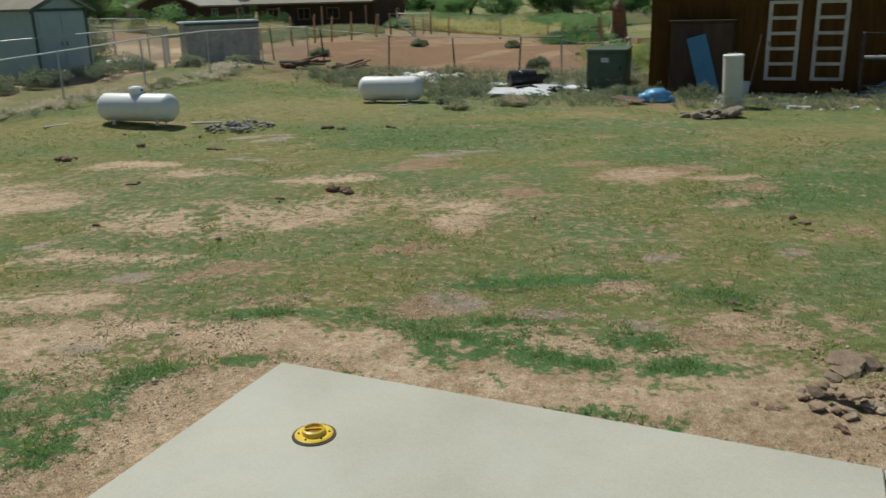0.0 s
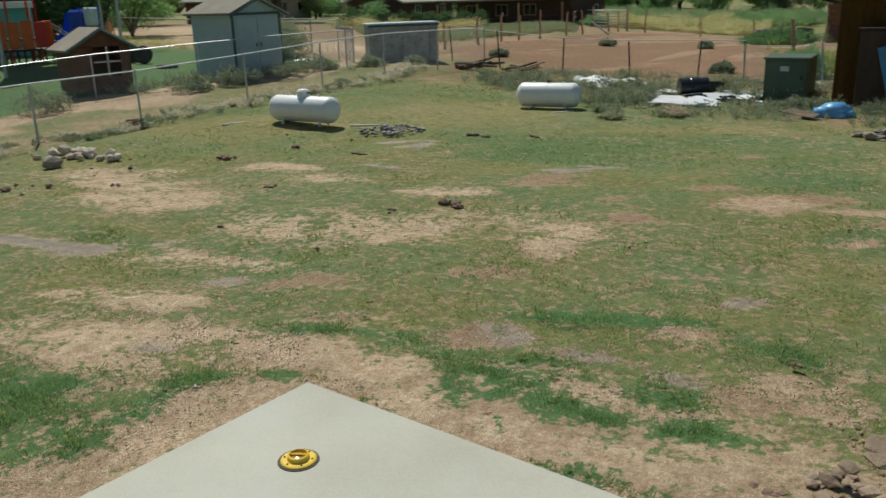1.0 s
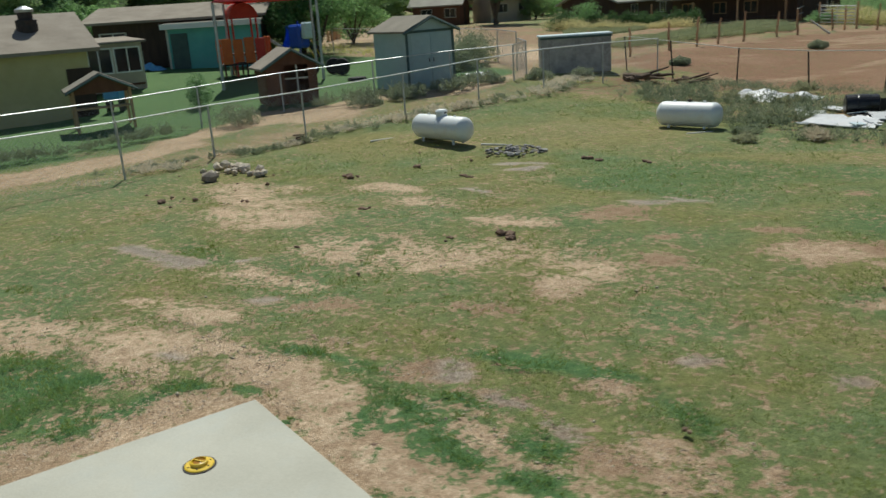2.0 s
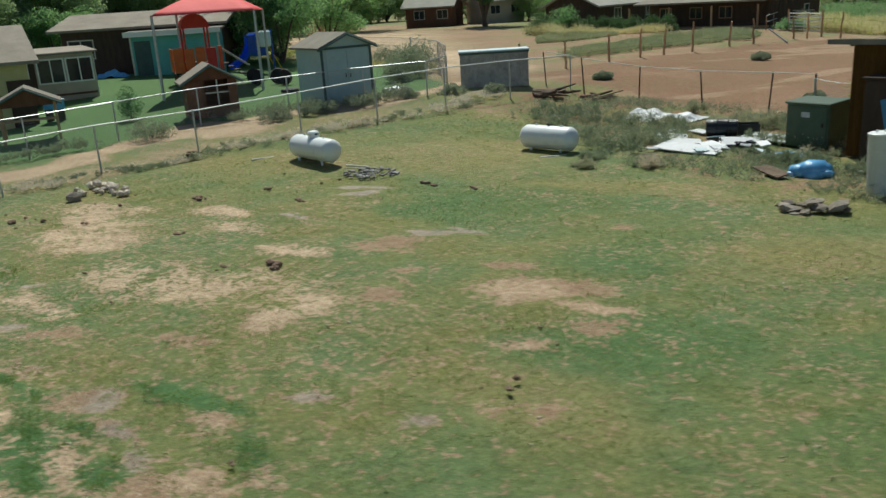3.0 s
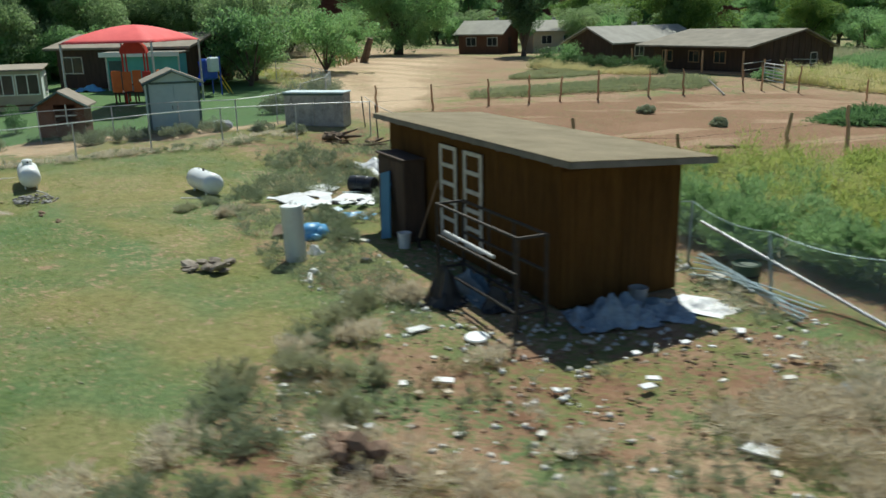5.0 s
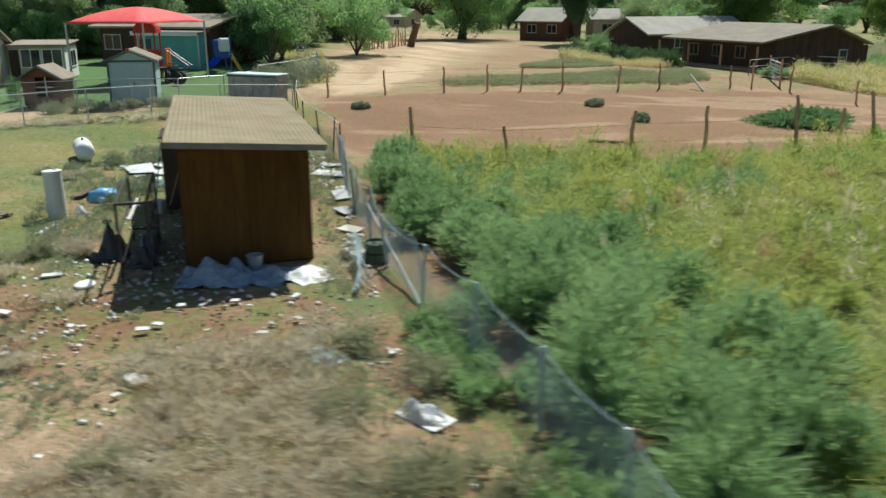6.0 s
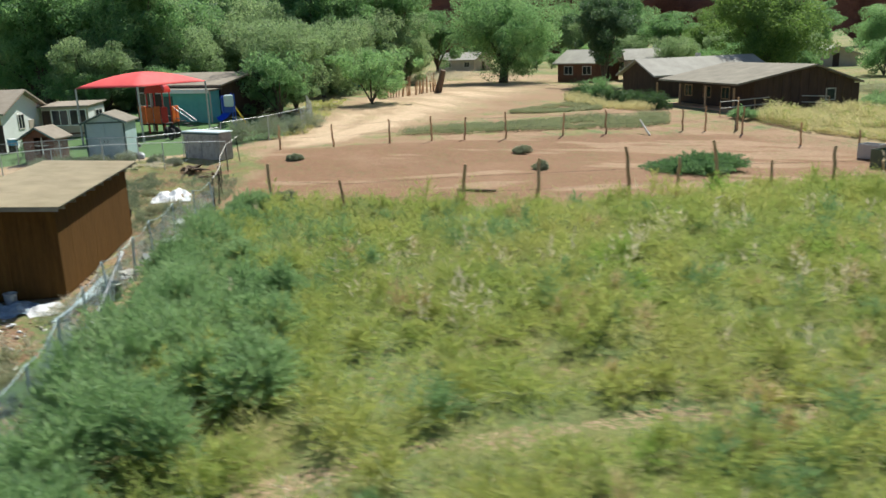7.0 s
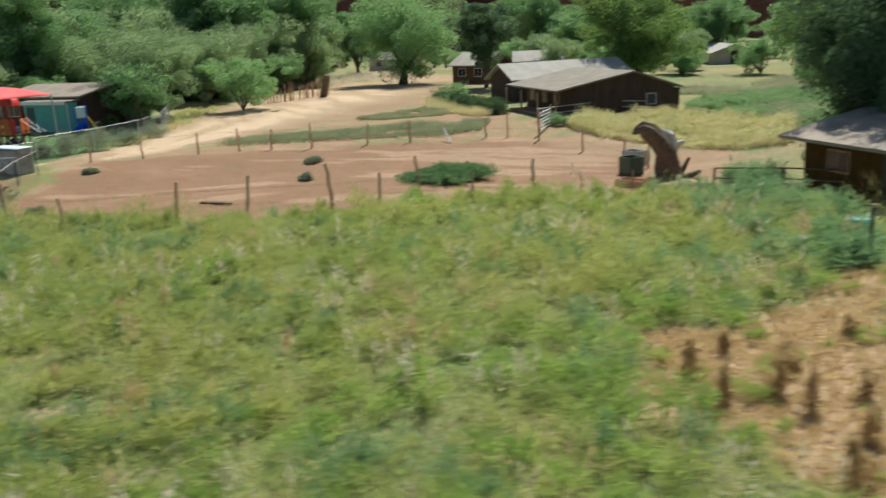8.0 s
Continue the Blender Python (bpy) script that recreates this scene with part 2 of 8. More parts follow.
L_TAMARISK = leaf_mat("blue_green_feathery_leaves", ((0.25, (0.165, 0.29, 0.145)), (0.5, (0.285, 0.44, 0.22)), (0.85, (0.46, 0.59, 0.33))), 0.5, 0.5, glow=(0.36, 0.53, 0.19))
L_END = leaf_mat("blue_green_bush_leaves", ((0.25, (0.17, 0.31, 0.17)), (0.5, (0.28, 0.45, 0.24)), (0.85, (0.44, 0.58, 0.33))), 0.5, 0.5, glow=(0.36, 0.54, 0.2))
L_SAGE = leaf_mat("sage_leaves", ((0.25, (0.17, 0.21, 0.14)), (0.55, (0.28, 0.32, 0.215)), (0.85, (0.42, 0.43, 0.31))), 0.9, 0.38, glow=(0.36, 0.42, 0.22))
L_SAGE_PALE = leaf_mat("pale_sage_leaves", ((0.25, (0.26, 0.28, 0.175)), (0.55, (0.41, 0.42, 0.275)), (0.85, (0.56, 0.54, 0.38))), 0.9, 0.42, glow=(0.45, 0.46, 0.24))
L_VERGE = leaf_mat("verge_weed_leaves", ((0.25, (0.18, 0.245, 0.145)), (0.5, (0.29, 0.345, 0.2)), (0.85, (0.47, 0.46, 0.29))), 0.7, 0.46, glow=(0.38, 0.41, 0.19))
L_WEED = leaf_mat("weed_leaves", ((0.3, (0.27, 0.4, 0.12)), (0.44, (0.42, 0.5, 0.16)), (0.57, (0.54, 0.54, 0.2)), (0.75, (0.64, 0.58, 0.26))), 0.28, 0.55, glow=SOFT)
L_LUSH = leaf_mat("lush_weed_leaves", ((0.25, (0.2, 0.37, 0.1)), (0.5, (0.34, 0.5, 0.14)), (0.85, (0.54, 0.62, 0.21))), 0.4, 0.55, glow=(0.45, 0.56, 0.11))
L_STRAW = leaf_mat("dry_straw", ((0.25, (0.36, 0.29, 0.17)), (0.55, (0.54, 0.45, 0.29)), (0.85, (0.76, 0.68, 0.5))), 0.8, 0.35, glow=(0.5, 0.42, 0.25))
L_DEAD = leaf_mat("brown_dead_stalks", ((0.25, (0.46, 0.345, 0.18)), (0.55, (0.64, 0.51, 0.3)), (0.85, (0.8, 0.69, 0.46))), 0.8, 0.45, glow=(0.68, 0.54, 0.28))
L_DRY = leaf_mat("grey_dry_weeds", ((0.25, (0.5, 0.44, 0.32)), (0.55, (0.7, 0.63, 0.49)), (0.85, (0.86, 0.81, 0.68))), 0.9, 0.48, glow=(0.68, 0.6, 0.44))
L_GOLD = leaf_mat("golden_dry_grass", ((0.25, (0.5, 0.46, 0.22)), (0.55, (0.68, 0.62, 0.35)), (0.85, (0.82, 0.78, 0.53))), 0.6, 0.5, glow=(0.7, 0.64, 0.3))
L_PLUME = leaf_mat("pale_weed_plumes", ((0.25, (0.4, 0.41, 0.16)), (0.55, (0.56, 0.55, 0.25)), (0.85, (0.7, 0.66, 0.36))), 0.5, 0.5, glow=(0.6, 0.58, 0.22))
L_HUSK = leaf_mat("golden_brown_husks", ((0.25, (0.4, 0.29, 0.14)), (0.55, (0.62, 0.48, 0.26)), (0.85, (0.8, 0.68, 0.44))), 0.9, 0.5, glow=(0.75, 0.58, 0.3))
L_BLEACH = leaf_mat("bleached_corn_leaves", ((0.25, (0.62, 0.54, 0.37)), (0.55, (0.8, 0.73, 0.55)), (0.85, (0.9, 0.86, 0.72))), 0.9, 0.4, glow=(0.85, 0.75, 0.52))
L_TUFT = leaf_mat("green_tuft_blades", ((0.3, (0.095, 0.205, 0.085)), (0.55, (0.17, 0.31, 0.115)), (0.8, (0.29, 0.42, 0.16))), 0.8, 0.4, glow=COOL)
L_GRASS = leaf_mat("lawn_blades", ((0.3, (0.085, 0.17, 0.05)), (0.55, (0.16, 0.24, 0.075)), (0.8, (0.28, 0.31, 0.11))), 0.5, 0.4)


# ---- mesh helpers ----
def part(name, bm, material, parent=None, label="", smooth=False):
    me = bpy.data.meshes.new(name)
    bmesh.ops.recalc_face_normals(bm, faces=bm.faces)
    bm.to_mesh(me)
    bm.free()
    me.materials.append(material)
    if smooth:
        me.polygons.foreach_set("use_smooth", [True] * len(me.polygons))
    ob = new(name, me)
    if parent is not None:
        ob.parent = parent
    if label:
        ob["label"] = label
    return ob


def piece(name, me, parent, m):
    """A repeat on shared mesh data."""
    ob = new(name, me)
    ob.parent = parent
    ob.matrix_basis = m
    return ob


def thing(name, x, y, turn=0, label="", category="", group="", kind="", z=None):
    ob = new(name)
    ob.empty_display_size = 0.2
    ob.matrix_basis = pose(x, y, ground_z(x, y) if z is None else z, 0, 0, turn)
    return tagged(ob, label, category, group, kind)


def box(bm, c, s, turn=None, bevel=0.0):
    """A box by its middle and size, turned by a matrix, with its edges bevelled."""
    m = Matrix.Translation(c) @ (turn or Matrix()) @ Matrix.Diagonal((*s, 1))
    vs = bmesh.ops.create_cube(bm, size=1, matrix=m)["verts"]
    if bevel:
        es = list({e for v in vs for e in v.link_edges})
        bmesh.ops.bevel(bm, geom=es, offset=bevel, segments=1, affect="EDGES")
    return bm


def boxed(c, s, turn=None, bevel=0.0):
    return box(bmesh.new(), c, s, turn, bevel)


def rod(bm, a, b, r0, r1=None, seg=8):
    """A tapered round bar from a to b."""
    a, b = Vector(a), Vector(b)
    d = b - a
    m = Matrix.Translation((a + b) / 2) @ d.to_track_quat("Z", "Y").to_matrix().to_4x4()
    bmesh.ops.create_cone(bm, cap_ends=True, segments=seg, radius1=r0, radius2=r0 if r1 is None else r1, depth=d.length, matrix=m)
    return bm


def prism(bm, points, a, b, axis="y"):
    """The outline points (p, q) drawn out from a to b along an axis: y: p is x; x: p is y."""
    put = (lambda p, q, d: (p, d, q)) if axis == "y" else (lambda p, q, d: (d, p, q))
    lo = [bm.verts.new(put(p, q, a)) for p, q in points]
    hi = [bm.verts.new(put(p, q, b)) for p, q in points]
    bm.faces.new(lo)
    bm.faces.new(hi)
    k = len(points)
    for i in range(k):
        bm.faces.new((lo[i], lo[(i + 1) % k], hi[(i + 1) % k], hi[i]))
    return bm


def lathe(bm, profile, m=None, seg=20):
    """Rings (radius, z) joined into a body of revolution, closed at the ends."""
    m = m or Matrix()
    rings = [[bm.verts.new(m @ Vector((r * math.cos(2 * math.pi * i / seg), r * math.sin(2 * math.pi * i / seg), z))) for i in range(seg)] for r, z in profile]
    for p, q in zip(rings, rings[1:]):
        for i in range(seg):
            bm.faces.new((p[i], p[(i + 1) % seg], q[(i + 1) % seg], q[i]))
    bm.faces.new(rings[0])
    bm.faces.new(rings[-1])
    return bm


def stone(bm, c, s, rng, flat=1.0, turn=None):
    """An angular lump."""
    vs = bmesh.ops.create_icosphere(bm, subdivisions=1, radius=0.5, matrix=Matrix())["verts"]
    k = rng.uniform(0, 50)
    m = Matrix.Translation(c) @ (turn or Euler((rng.uniform(-0.3, 0.3), rng.uniform(-0.3, 0.3), rng.uniform(0, 6.3))).to_matrix().to_4x4())
    for v in vs:
        f = 1 + 0.45 * noise.noise(v.co * 2.3 + Vector((k, k, k)))
        v.co = m @ Vector((v.co.x * s * f * rng.uniform(0.85, 1.2), v.co.y * s * f * rng.uniform(0.85, 1.2), v.co.z * s * f * flat))
    return bm


def crumpled(w, d, h, rng, res=14, edge=0.18, seed=0.0, sheet=0.0):
    """A heap or crumpled sheet of plastic lying on the ground, about w by d and h high."""
    bm = bmesh.new()
    bmesh.ops.create_grid(bm, x_segments=res, y_segments=res, size=0.5)
    for v in bm.verts:
        x, y = v.co.x * 2, v.co.y * 2
        r = math.hypot(x, y) * (1 + 0.35 * noise.noise(Vector((x * 1.3 + seed, y * 1.3, 0))))
        top = max(0.0, 1 - r ** 2)
        z = h * (top * (0.55 + 0.9 * noise.noise(Vector((x * 2.2, y * 2.2, seed + 3)))) + sheet)
        z += 0.12 * h * noise.noise(Vector((x * 7, y * 7, seed)))
        sq = 1 / max(1.0, r) ** edge
        v.co = Vector((x * w / 2 * sq, y * d / 2 * sq, max(0.004, z)))
    bmesh.ops.solidify(bm, geom=bm.faces[:], thickness=0.006)
    return bm


def bulk(name, verts, faces, material, parent=None, smooth=False):
    """One mesh from arrays."""
    me = bpy.data.meshes.new(name)
    k = faces.shape[1]
    me.vertices.add(len(verts))
    me.vertices.foreach_set("co", np.ascontiguousarray(verts, dtype=np.float32).ravel())
    me.loops.add(faces.size)
    me.loops.foreach_set("vertex_index", np.ascontiguousarray(faces, dtype=np.int32).ravel())
    me.polygons.add(len(faces))
    me.polygons.foreach_set("loop_start", np.arange(0, faces.size, k, dtype=np.int32))
    if smooth:
        me.polygons.foreach_set("use_smooth", np.ones(len(faces), dtype=bool))
    me.update(calc_edges=True)
    me.materials.append(material)
    ob = new(name, me)
    if parent is not None:
        ob.parent = parent
    return ob


def smooth_step(a, b, x):
    t = np.clip((x - a) / (b - a), 0, 1)
    return t * t * (3 - 2 * t)


def ground_z(x, y):
    """Height of the ground: level in the yard, higher beyond its fence, falling a little towards the creek end of the corral."""
    x, y = np.asarray(x, float), np.asarray(y, float)
    bank = 0.6 * smooth_step(2.0, 11.0, -x) * smooth_step(16.0, 27.0, y) + 0.45 * smooth_step(26.0, 42.0, -x) * smooth_step(18.0, 32.0, y)
    dip = 0.75 * smooth_step(45.0, 63.0, y) * smooth_step(-5.0, 5.0, x) * (1 - smooth_step(9.0, 22.0, x)) * (1 - smooth_step(68.0, 84.0, y))
    out = (bank - dip) * smooth_step(170.0, 110.0, np.hypot(x, y - 30))
    return float(out) if np.ndim(out) == 0 else out


# ---- ground: one sheet to the horizon ----
def spaced(lo, hi, step, far_lo, far_hi):
    mid = np.arange(lo, hi + step / 2, step)
    k = np.arange(1, 40)
    grow = step * (1.22 ** k - 1) / 0.22
    left = (lo - grow)[(lo - grow) > far_lo][::-1]
    right = (hi + grow)[(hi + grow) < far_hi]
    return np.concatenate(([far_lo], left, mid, right, [far_hi]))


def value_noise(x, y, scale, seed):
    """Smooth lattice noise in -1..1 for arrays."""
    rng = np.random.RandomState(seed)
    tab = rng.uniform(-1, 1, (256, 256))
    u, v = x * scale, y * scale
    i, j = np.floor(u).astype(int), np.floor(v).astype(int)
    f, g = u - i, v - j
    f, g = f * f * (3 - 2 * f), g * g * (3 - 2 * g)
    a, b = tab[i % 256, j % 256], tab[(i + 1) % 256, j % 256]
    c, d = tab[i % 256, (j + 1) % 256], tab[(i + 1) % 256, (j + 1) % 256]
    return (a * (1 - f) + b * f) * (1 - g) + (c * (1 - f) + d * f) * g


def fractal(x, y, scale, seed, octaves=4):
    return sum(value_noise(x, y, scale * 2 ** k, seed + k) * 0.55 ** k for k in range(octaves))


def inside(x, y, poly, soft):
    """1 inside the outline, 0 outside, with a soft border."""
    d = np.full(np.shape(x), 1e9)
    odd = np.zeros(np.shape(x), bool)
    for (ax, ay), (bx, by) in zip(poly, poly[1:] + poly[:1]):
        ex, ey = bx - ax, by - ay
        t = np.clip(((x - ax) * ex + (y - ay) * ey) / (ex * ex + ey * ey), 0, 1)
        d = np.minimum(d, np.hypot(x - ax - t * ex, y - ay - t * ey))
        hit = (ay > y) != (by > y)
        odd ^= hit & (x < ax + (y - ay) * ex / (ey if ey else 1e-9))
    return smooth_step(-soft, soft, np.where(odd, d, -d))


def blobs(x, y, rows):
    """Soft-edged ellipses (x, y, half length, half width, turn)."""
    out = np.zeros(np.shape(x))
    for cx, cy, a, b, turn in rows:
        c, s = math.cos(radians(turn)), math.sin(radians(turn))
        u, v = (x - cx) * c + (y - cy) * s, -(x - cx) * s + (y - cy) * c
        out = np.maximum(out, smooth_step(1.35, 0.55, np.hypot(u / a, v / b)))
    return out


YARD = [(-14.2, 8), (-13.6, 14.4), (-12.8, 18), (-11.5, 20.8), (-10.3, 23.2), (-9.4, 24.6), (-7.0, 25.2), (-4.4, 24.4), (-2.6, 22.6), (-1.0, 20.4), (2.5, 19.6), (5.5, 18.6), (8.3, 18.6), (10.1, 15.6), (11.6, 13.4), (14, 9), (20, 2), (20, -30), (-20, -30)]
PLAYGROUND = [(-18.6, 8), (-18.5, 13.5), (-17.9, 16.5), (-18.4, 19.8), (-15.8, 23.2), (-13.7, 26.0), (-13.0, 29.5), (-15.5, 33), (-20, 37), (-30, 40), (-52, 42), (-60, 5)]
CORRAL = [(-12.3, 34.2), (-11.1, 41), (-9.9, 46), (-9.2, 48.5), (-8.0, 52), (-6.4, 59.2), (-4, 62), (2, 64), (12, 64), (13.5, 56), (12.6, 48), (10, 42), (6, 36), (2.2, 29.6), (-2, 30.4), (-8.5, 32.5)]
ROAD = [(-12.2, 34.4), (-15.0, 32.8), (-22.0, 38.4), (-36.6, 44.6), (-45, 52.6), (-66, 65.4), (-78, 76), (-110, 84), (-110, 92), (-76, 87), (-56, 80), (-38, 63.4), (-24, 49.6), (-15.2, 41.6)]
DIRT = [(-11.4, 33), (-14.5, 32.2), (-22, 37.4), (-36, 43), (-46, 51.6), (-66, 64.6), (-80, 77), (-78, 92), (-57, 91), (-44, 79), (-34, 70.5), (-22, 66.5), (-13, 66.5), (-9.5, 67.5), (-8.2, 66.2), (-3, 65.6), (1, 67.6), (5, 71), (10, 70), (12, 63.6), (2, 62.6), (-4.4, 61), (-6.4, 59), (-8.4, 52), (-10, 44)]
DRIVE = [(-15.9, -5), (-15.9, 15.5), (-16.2, 18.5), (-13.9, 21.7), (-12.4, 24.9), (-11.7, 28.4), (-12.0, 32), (-15.0, 32), (-13.0, 29.5), (-13.7, 26), (-15.8, 23.2), (-18.4, 19.8), (-17.9, 16.5), (-18.6, -5)]
FIELD = [(1.8, 29.6), (8.8, 40.4), (10.3, 50.5), (13.5, 57), (26, 59), (60, 66), (80, 30), (60, 4), (27, 20.8), (15.5, 24), (6.5, 26.8)]
SCRUB = [(-9.4, 32), (-9.4, 24.6), (-7.0, 25.2), (-4.4, 24.4), (-2.6, 22.6), (-1.0, 20.4), (2.5, 19.6), (5.5, 18.6), (8.3, 18.6), (10.1, 15.6), (11.6, 13.4), (14, 9), (20, 2), (40, 2), (27, 20), (15.5, 23.4), (6, 26.6), (1.6, 29), (-2.2, 30.4)]
STUBBLE = [(27.5, 45.5), (28.6, 47.6), (28.2, 50.4), (26.4, 53.6), (25.4, 56.2), (26.8, 55.8), (29.6, 51.8), (31.6, 49.2), (34.8, 47.8), (38, 46), (37, 43.4), (33.2, 43.8), (30.4, 43.5), (28.8, 44.4)]


PAD_EDGE = [(-6.2, -6.9), (-1.9, 4.95), (10.0, 0.8)]


def pad_gap(x, y):
    """How far from the pad's two near edges a place lies."""
    d = np.full(np.shape(x), 1e9)
    for (ax, ay), (bx, by) in zip(PAD_EDGE, PAD_EDGE[1:]):
        ex, ey = bx - ax, by - ay
        t = np.clip(((x - ax) * ex + (y - ay) * ey) / (ex * ex + ey * ey), 0, 1)
        d = np.minimum(d, np.hypot(x - ax - t * ex, y - ay - t * ey))
    return d


# worn and bare places of the lawn: x, y, half length, half width, turn
SAND = [(1.95, 11.65, 0.8, 0.55, 20), (3.2, 11.5, 0.75, 0.16, 8), (2.95, 10.15, 0.36, 0.16, 25), (-0.65, 9.0, 0.36, 0.34, 20), (1.07, 6.78, 0.45, 0.2, -45), (2.25, 5.75, 0.42, 0.12, -45), (2.6, 6.05, 0.5, 0.1, -47), (-1.25, 5.24, 0.55, 0.24, 8), (-2.15, 5.4, 0.55, 0.3, 10), (-3.1, 5.55, 0.4, 0.16, 10), (1.82, 5.81, 0.3, 0.12, -30), (2.12, 5.43, 0.3, 0.14, -20), (0.45, 5.39, 0.25, 0.1, 0), (-3.3, 11.45, 0.35, 0.16, 10), (-2.75, 11.35, 0.35, 0.2, 10), (-0.74, 4.81, 0.22, 0.16, -20), (0.05, 4.55, 0.5, 0.16, -19), (0.8, 4.4, 0.4, 0.14, -19), (-2.35, 4.05, 0.14, 0.5, -19), (-4.3, 5.15, 0.4, 0.18, 10)]
BROWN_EARTH = [(-0.75, 6.25, 0.5, 0.3, 15), (0.3, 5.92, 0.42, 0.2, 10), (1.6, 5.5, 0.5, 0.2, -15), (-0.1, 11.6, 0.34, 0.15, 40), (0.25, 10.55, 0.4, 0.24, 35), (-0.6, 13.85, 0.36, 0.16, 10), (1.95, 15.45, 0.34, 0.22, 20), (-1.35, 12.6, 0.7, 0.6, 15), (-1.1, 8.05, 0.5, 0.16, 15), (-2.85, 7.1, 0.6, 0.22, 10), (1.2, 12.4, 0.5, 0.2, 10), (2.7, 12.1, 0.5, 0.3, 0), (3.6, 11.0, 0.4, 0.3, 40), (3.9, 8.6, 0.5, 0.25, 30)]
FLAKES = [(-3.6, 9.3, 2.0, 0.8, 6), (-1.9, 10.2, 1.1, 0.6, 20), (-0.6, 9.6, 0.7, 0.5, 10), (-6.5, 12.95, 0.9, 0.35, 0), (-2.7, 11.5, 0.8, 0.4, 5), (-7.3, 10.2, 1.4, 0.9, 0), (-8.5, 11.3, 1.2, 0.6, 10), (-4.7, 7.6, 1.3, 0.35, 5), (-4.2, 5.2, 1.4, 0.55, 12), (-4.6, 6.1, 1.0, 0.28, 8), (-5.6, 4.6, 1.2, 0.6, 12), (-3.4, 4.9, 0.7, 0.3, 15), (-9.6, 12.0, 1.4, 0.5, 15), (-5.0, 12.2, 0.9, 0.3, 5)]
DAMP = [(-6.5, 7.55, 0.65, 0.28, 8), (-7.4, 7.6, 0.6, 0.25, 5), (-5.42, 8.08, 0.3, 0.13, 8), (-3.76, 6.88, 0.26, 0.13, 15), (-4.6, 13.25, 0.4, 0.13, 8), (-5.2, 16.0, 0.8, 0.22, 12), (-4.8, 15.5, 0.5, 0.2, 40), (-0.34, 6.38, 0.3, 0.14, -35), (0.4, 5.98, 0.34, 0.13, -15), (1.0, 5.75, 0.26, 0.12, -40), (1.6, 7.63, 0.28, 0.13, 35), (3.05, 7.85, 0.25, 0.1, 30), (-3.45, 5.15, 0.22, 0.12, 0), (-0.75, 14.0, 0.5, 0.16, 5), (-1.25, 13.5, 0.5, 0.18, 5)]
TUFTS = [(-3.0, 3.66, 0.34, 0.2, 60), (-2.78, 4.14, 0.28, 0.17, 60), (-2.62, 4.62, 0.34, 0.22, 40), (-2.1, 4.92, 0.3, 0.1, 20), (-1.08, 4.77, 0.24, 0.11, -20), (-0.46, 4.97, 0.22, 0.17, 0), (-0.22, 5.4, 0.34, 0.13, -25), (-0.08, 5.8, 0.4, 0.1, 0), (0.12, 5.13, 0.34, 0.15, -15), (0.62, 4.92, 0.34, 0.14, -15), (0.97, 5.46, 0.34, 0.19, 0), (1.4, 4.87, 0.42, 0.18, -15), (0.41, 4.16, 0.32, 0.09, -19), (0.8, 4.02, 0.25, 0.07, -19), (-3.9, 4.23, 0.42, 0.18, 30), (-1.9, 5.98, 0.9, 0.14, 8), (0.4, 6.95, 1.1, 0.18, 0), (-3.6, 3.0, 0.4, 0.2, 50), (2.0, 6.5, 0.5, 0.16, -40)]
STRAW = [(5.6, 14.6, 2.6, 1.1, 28), (8.6, 16.2, 2.0, 1.2, 25), (10.4, 12.9, 1.3, 0.8, 30), (-6.0, 19.5, 4.0, 2.2, 10), (-9.5, 17.5, 2.5, 2.0, 20), (1.0, 18.2, 2.5, 0.9, 0), (3.6, 8.6, 1.4, 0.7, 20)]
DEEP = [(7.3, 11.5, 2.4, 0.9, 33), (7.0, 9.6, 1.0, 0.7, 20), (2.4, 13.4, 1.2, 1.2, 30), (-0.8, 16.2, 2.4, 1.2, 8), (4.2, 10.4, 1.2, 0.8, 30), (-2.0, 14.6, 2.0, 0.6, 10), (-6.9, 8.3, 1.4, 0.5, 0)]
TANGLE = [(15.6, 19.4), (15.8, 20.6), (16.6, 21.6), (18, 21.6), (18.8, 21), (21, 20.7), (24, 20), (24, 16.5), (19, 16.8), (17.4, 18.6)]
BARE = [(13.0, 17.8), (14.4, 19.4), (14.6, 21.2), (14.8, 23), (17.0, 22.9), (16.1, 21.7), (15.2, 20.6), (15.2, 19.2), (14.6, 17.6)]
RED_DIRT = [(13.6, 19.2, 1.8, 0.9, 10), (15.5, 20.3, 1.6, 0.7, 0), (14.0, 17.4, 1.5, 0.7, 30), (16.5, 15.4, 1.6, 1.2, 20), (18.0, 22.6, 1.4, 0.4, -15), (12.8, 15.0, 1.2, 0.7, 10)]
FIELD_TRACK = [(25.4, 24.8), (24.5, 27.0), (24.4, 29.3), (24.9, 31.8), (26.2, 35.2)]
RUTS = [[(-13.0, 35.5), (-18.5, 40.2), (-26, 46.2), (-36, 53.2), (-47, 62.5), (-58, 73.5), (-66, 79)], [(-13.4, 37.6), (-20, 43.4), (-28, 49.6), (-37, 56.6), (-46, 66), (-54, 75.5)], [(-16, 36.5), (-24, 41.5), (-34, 47.2), (-48, 56), (-64, 66)]]
FENCE_FOOT = [(1.9, 29.4), (6.6, 27.4), (11.2, 25.8), (15.8, 24.5), (20.4, 23.6), (24.6, 22.3), (27.6, 21.1)]


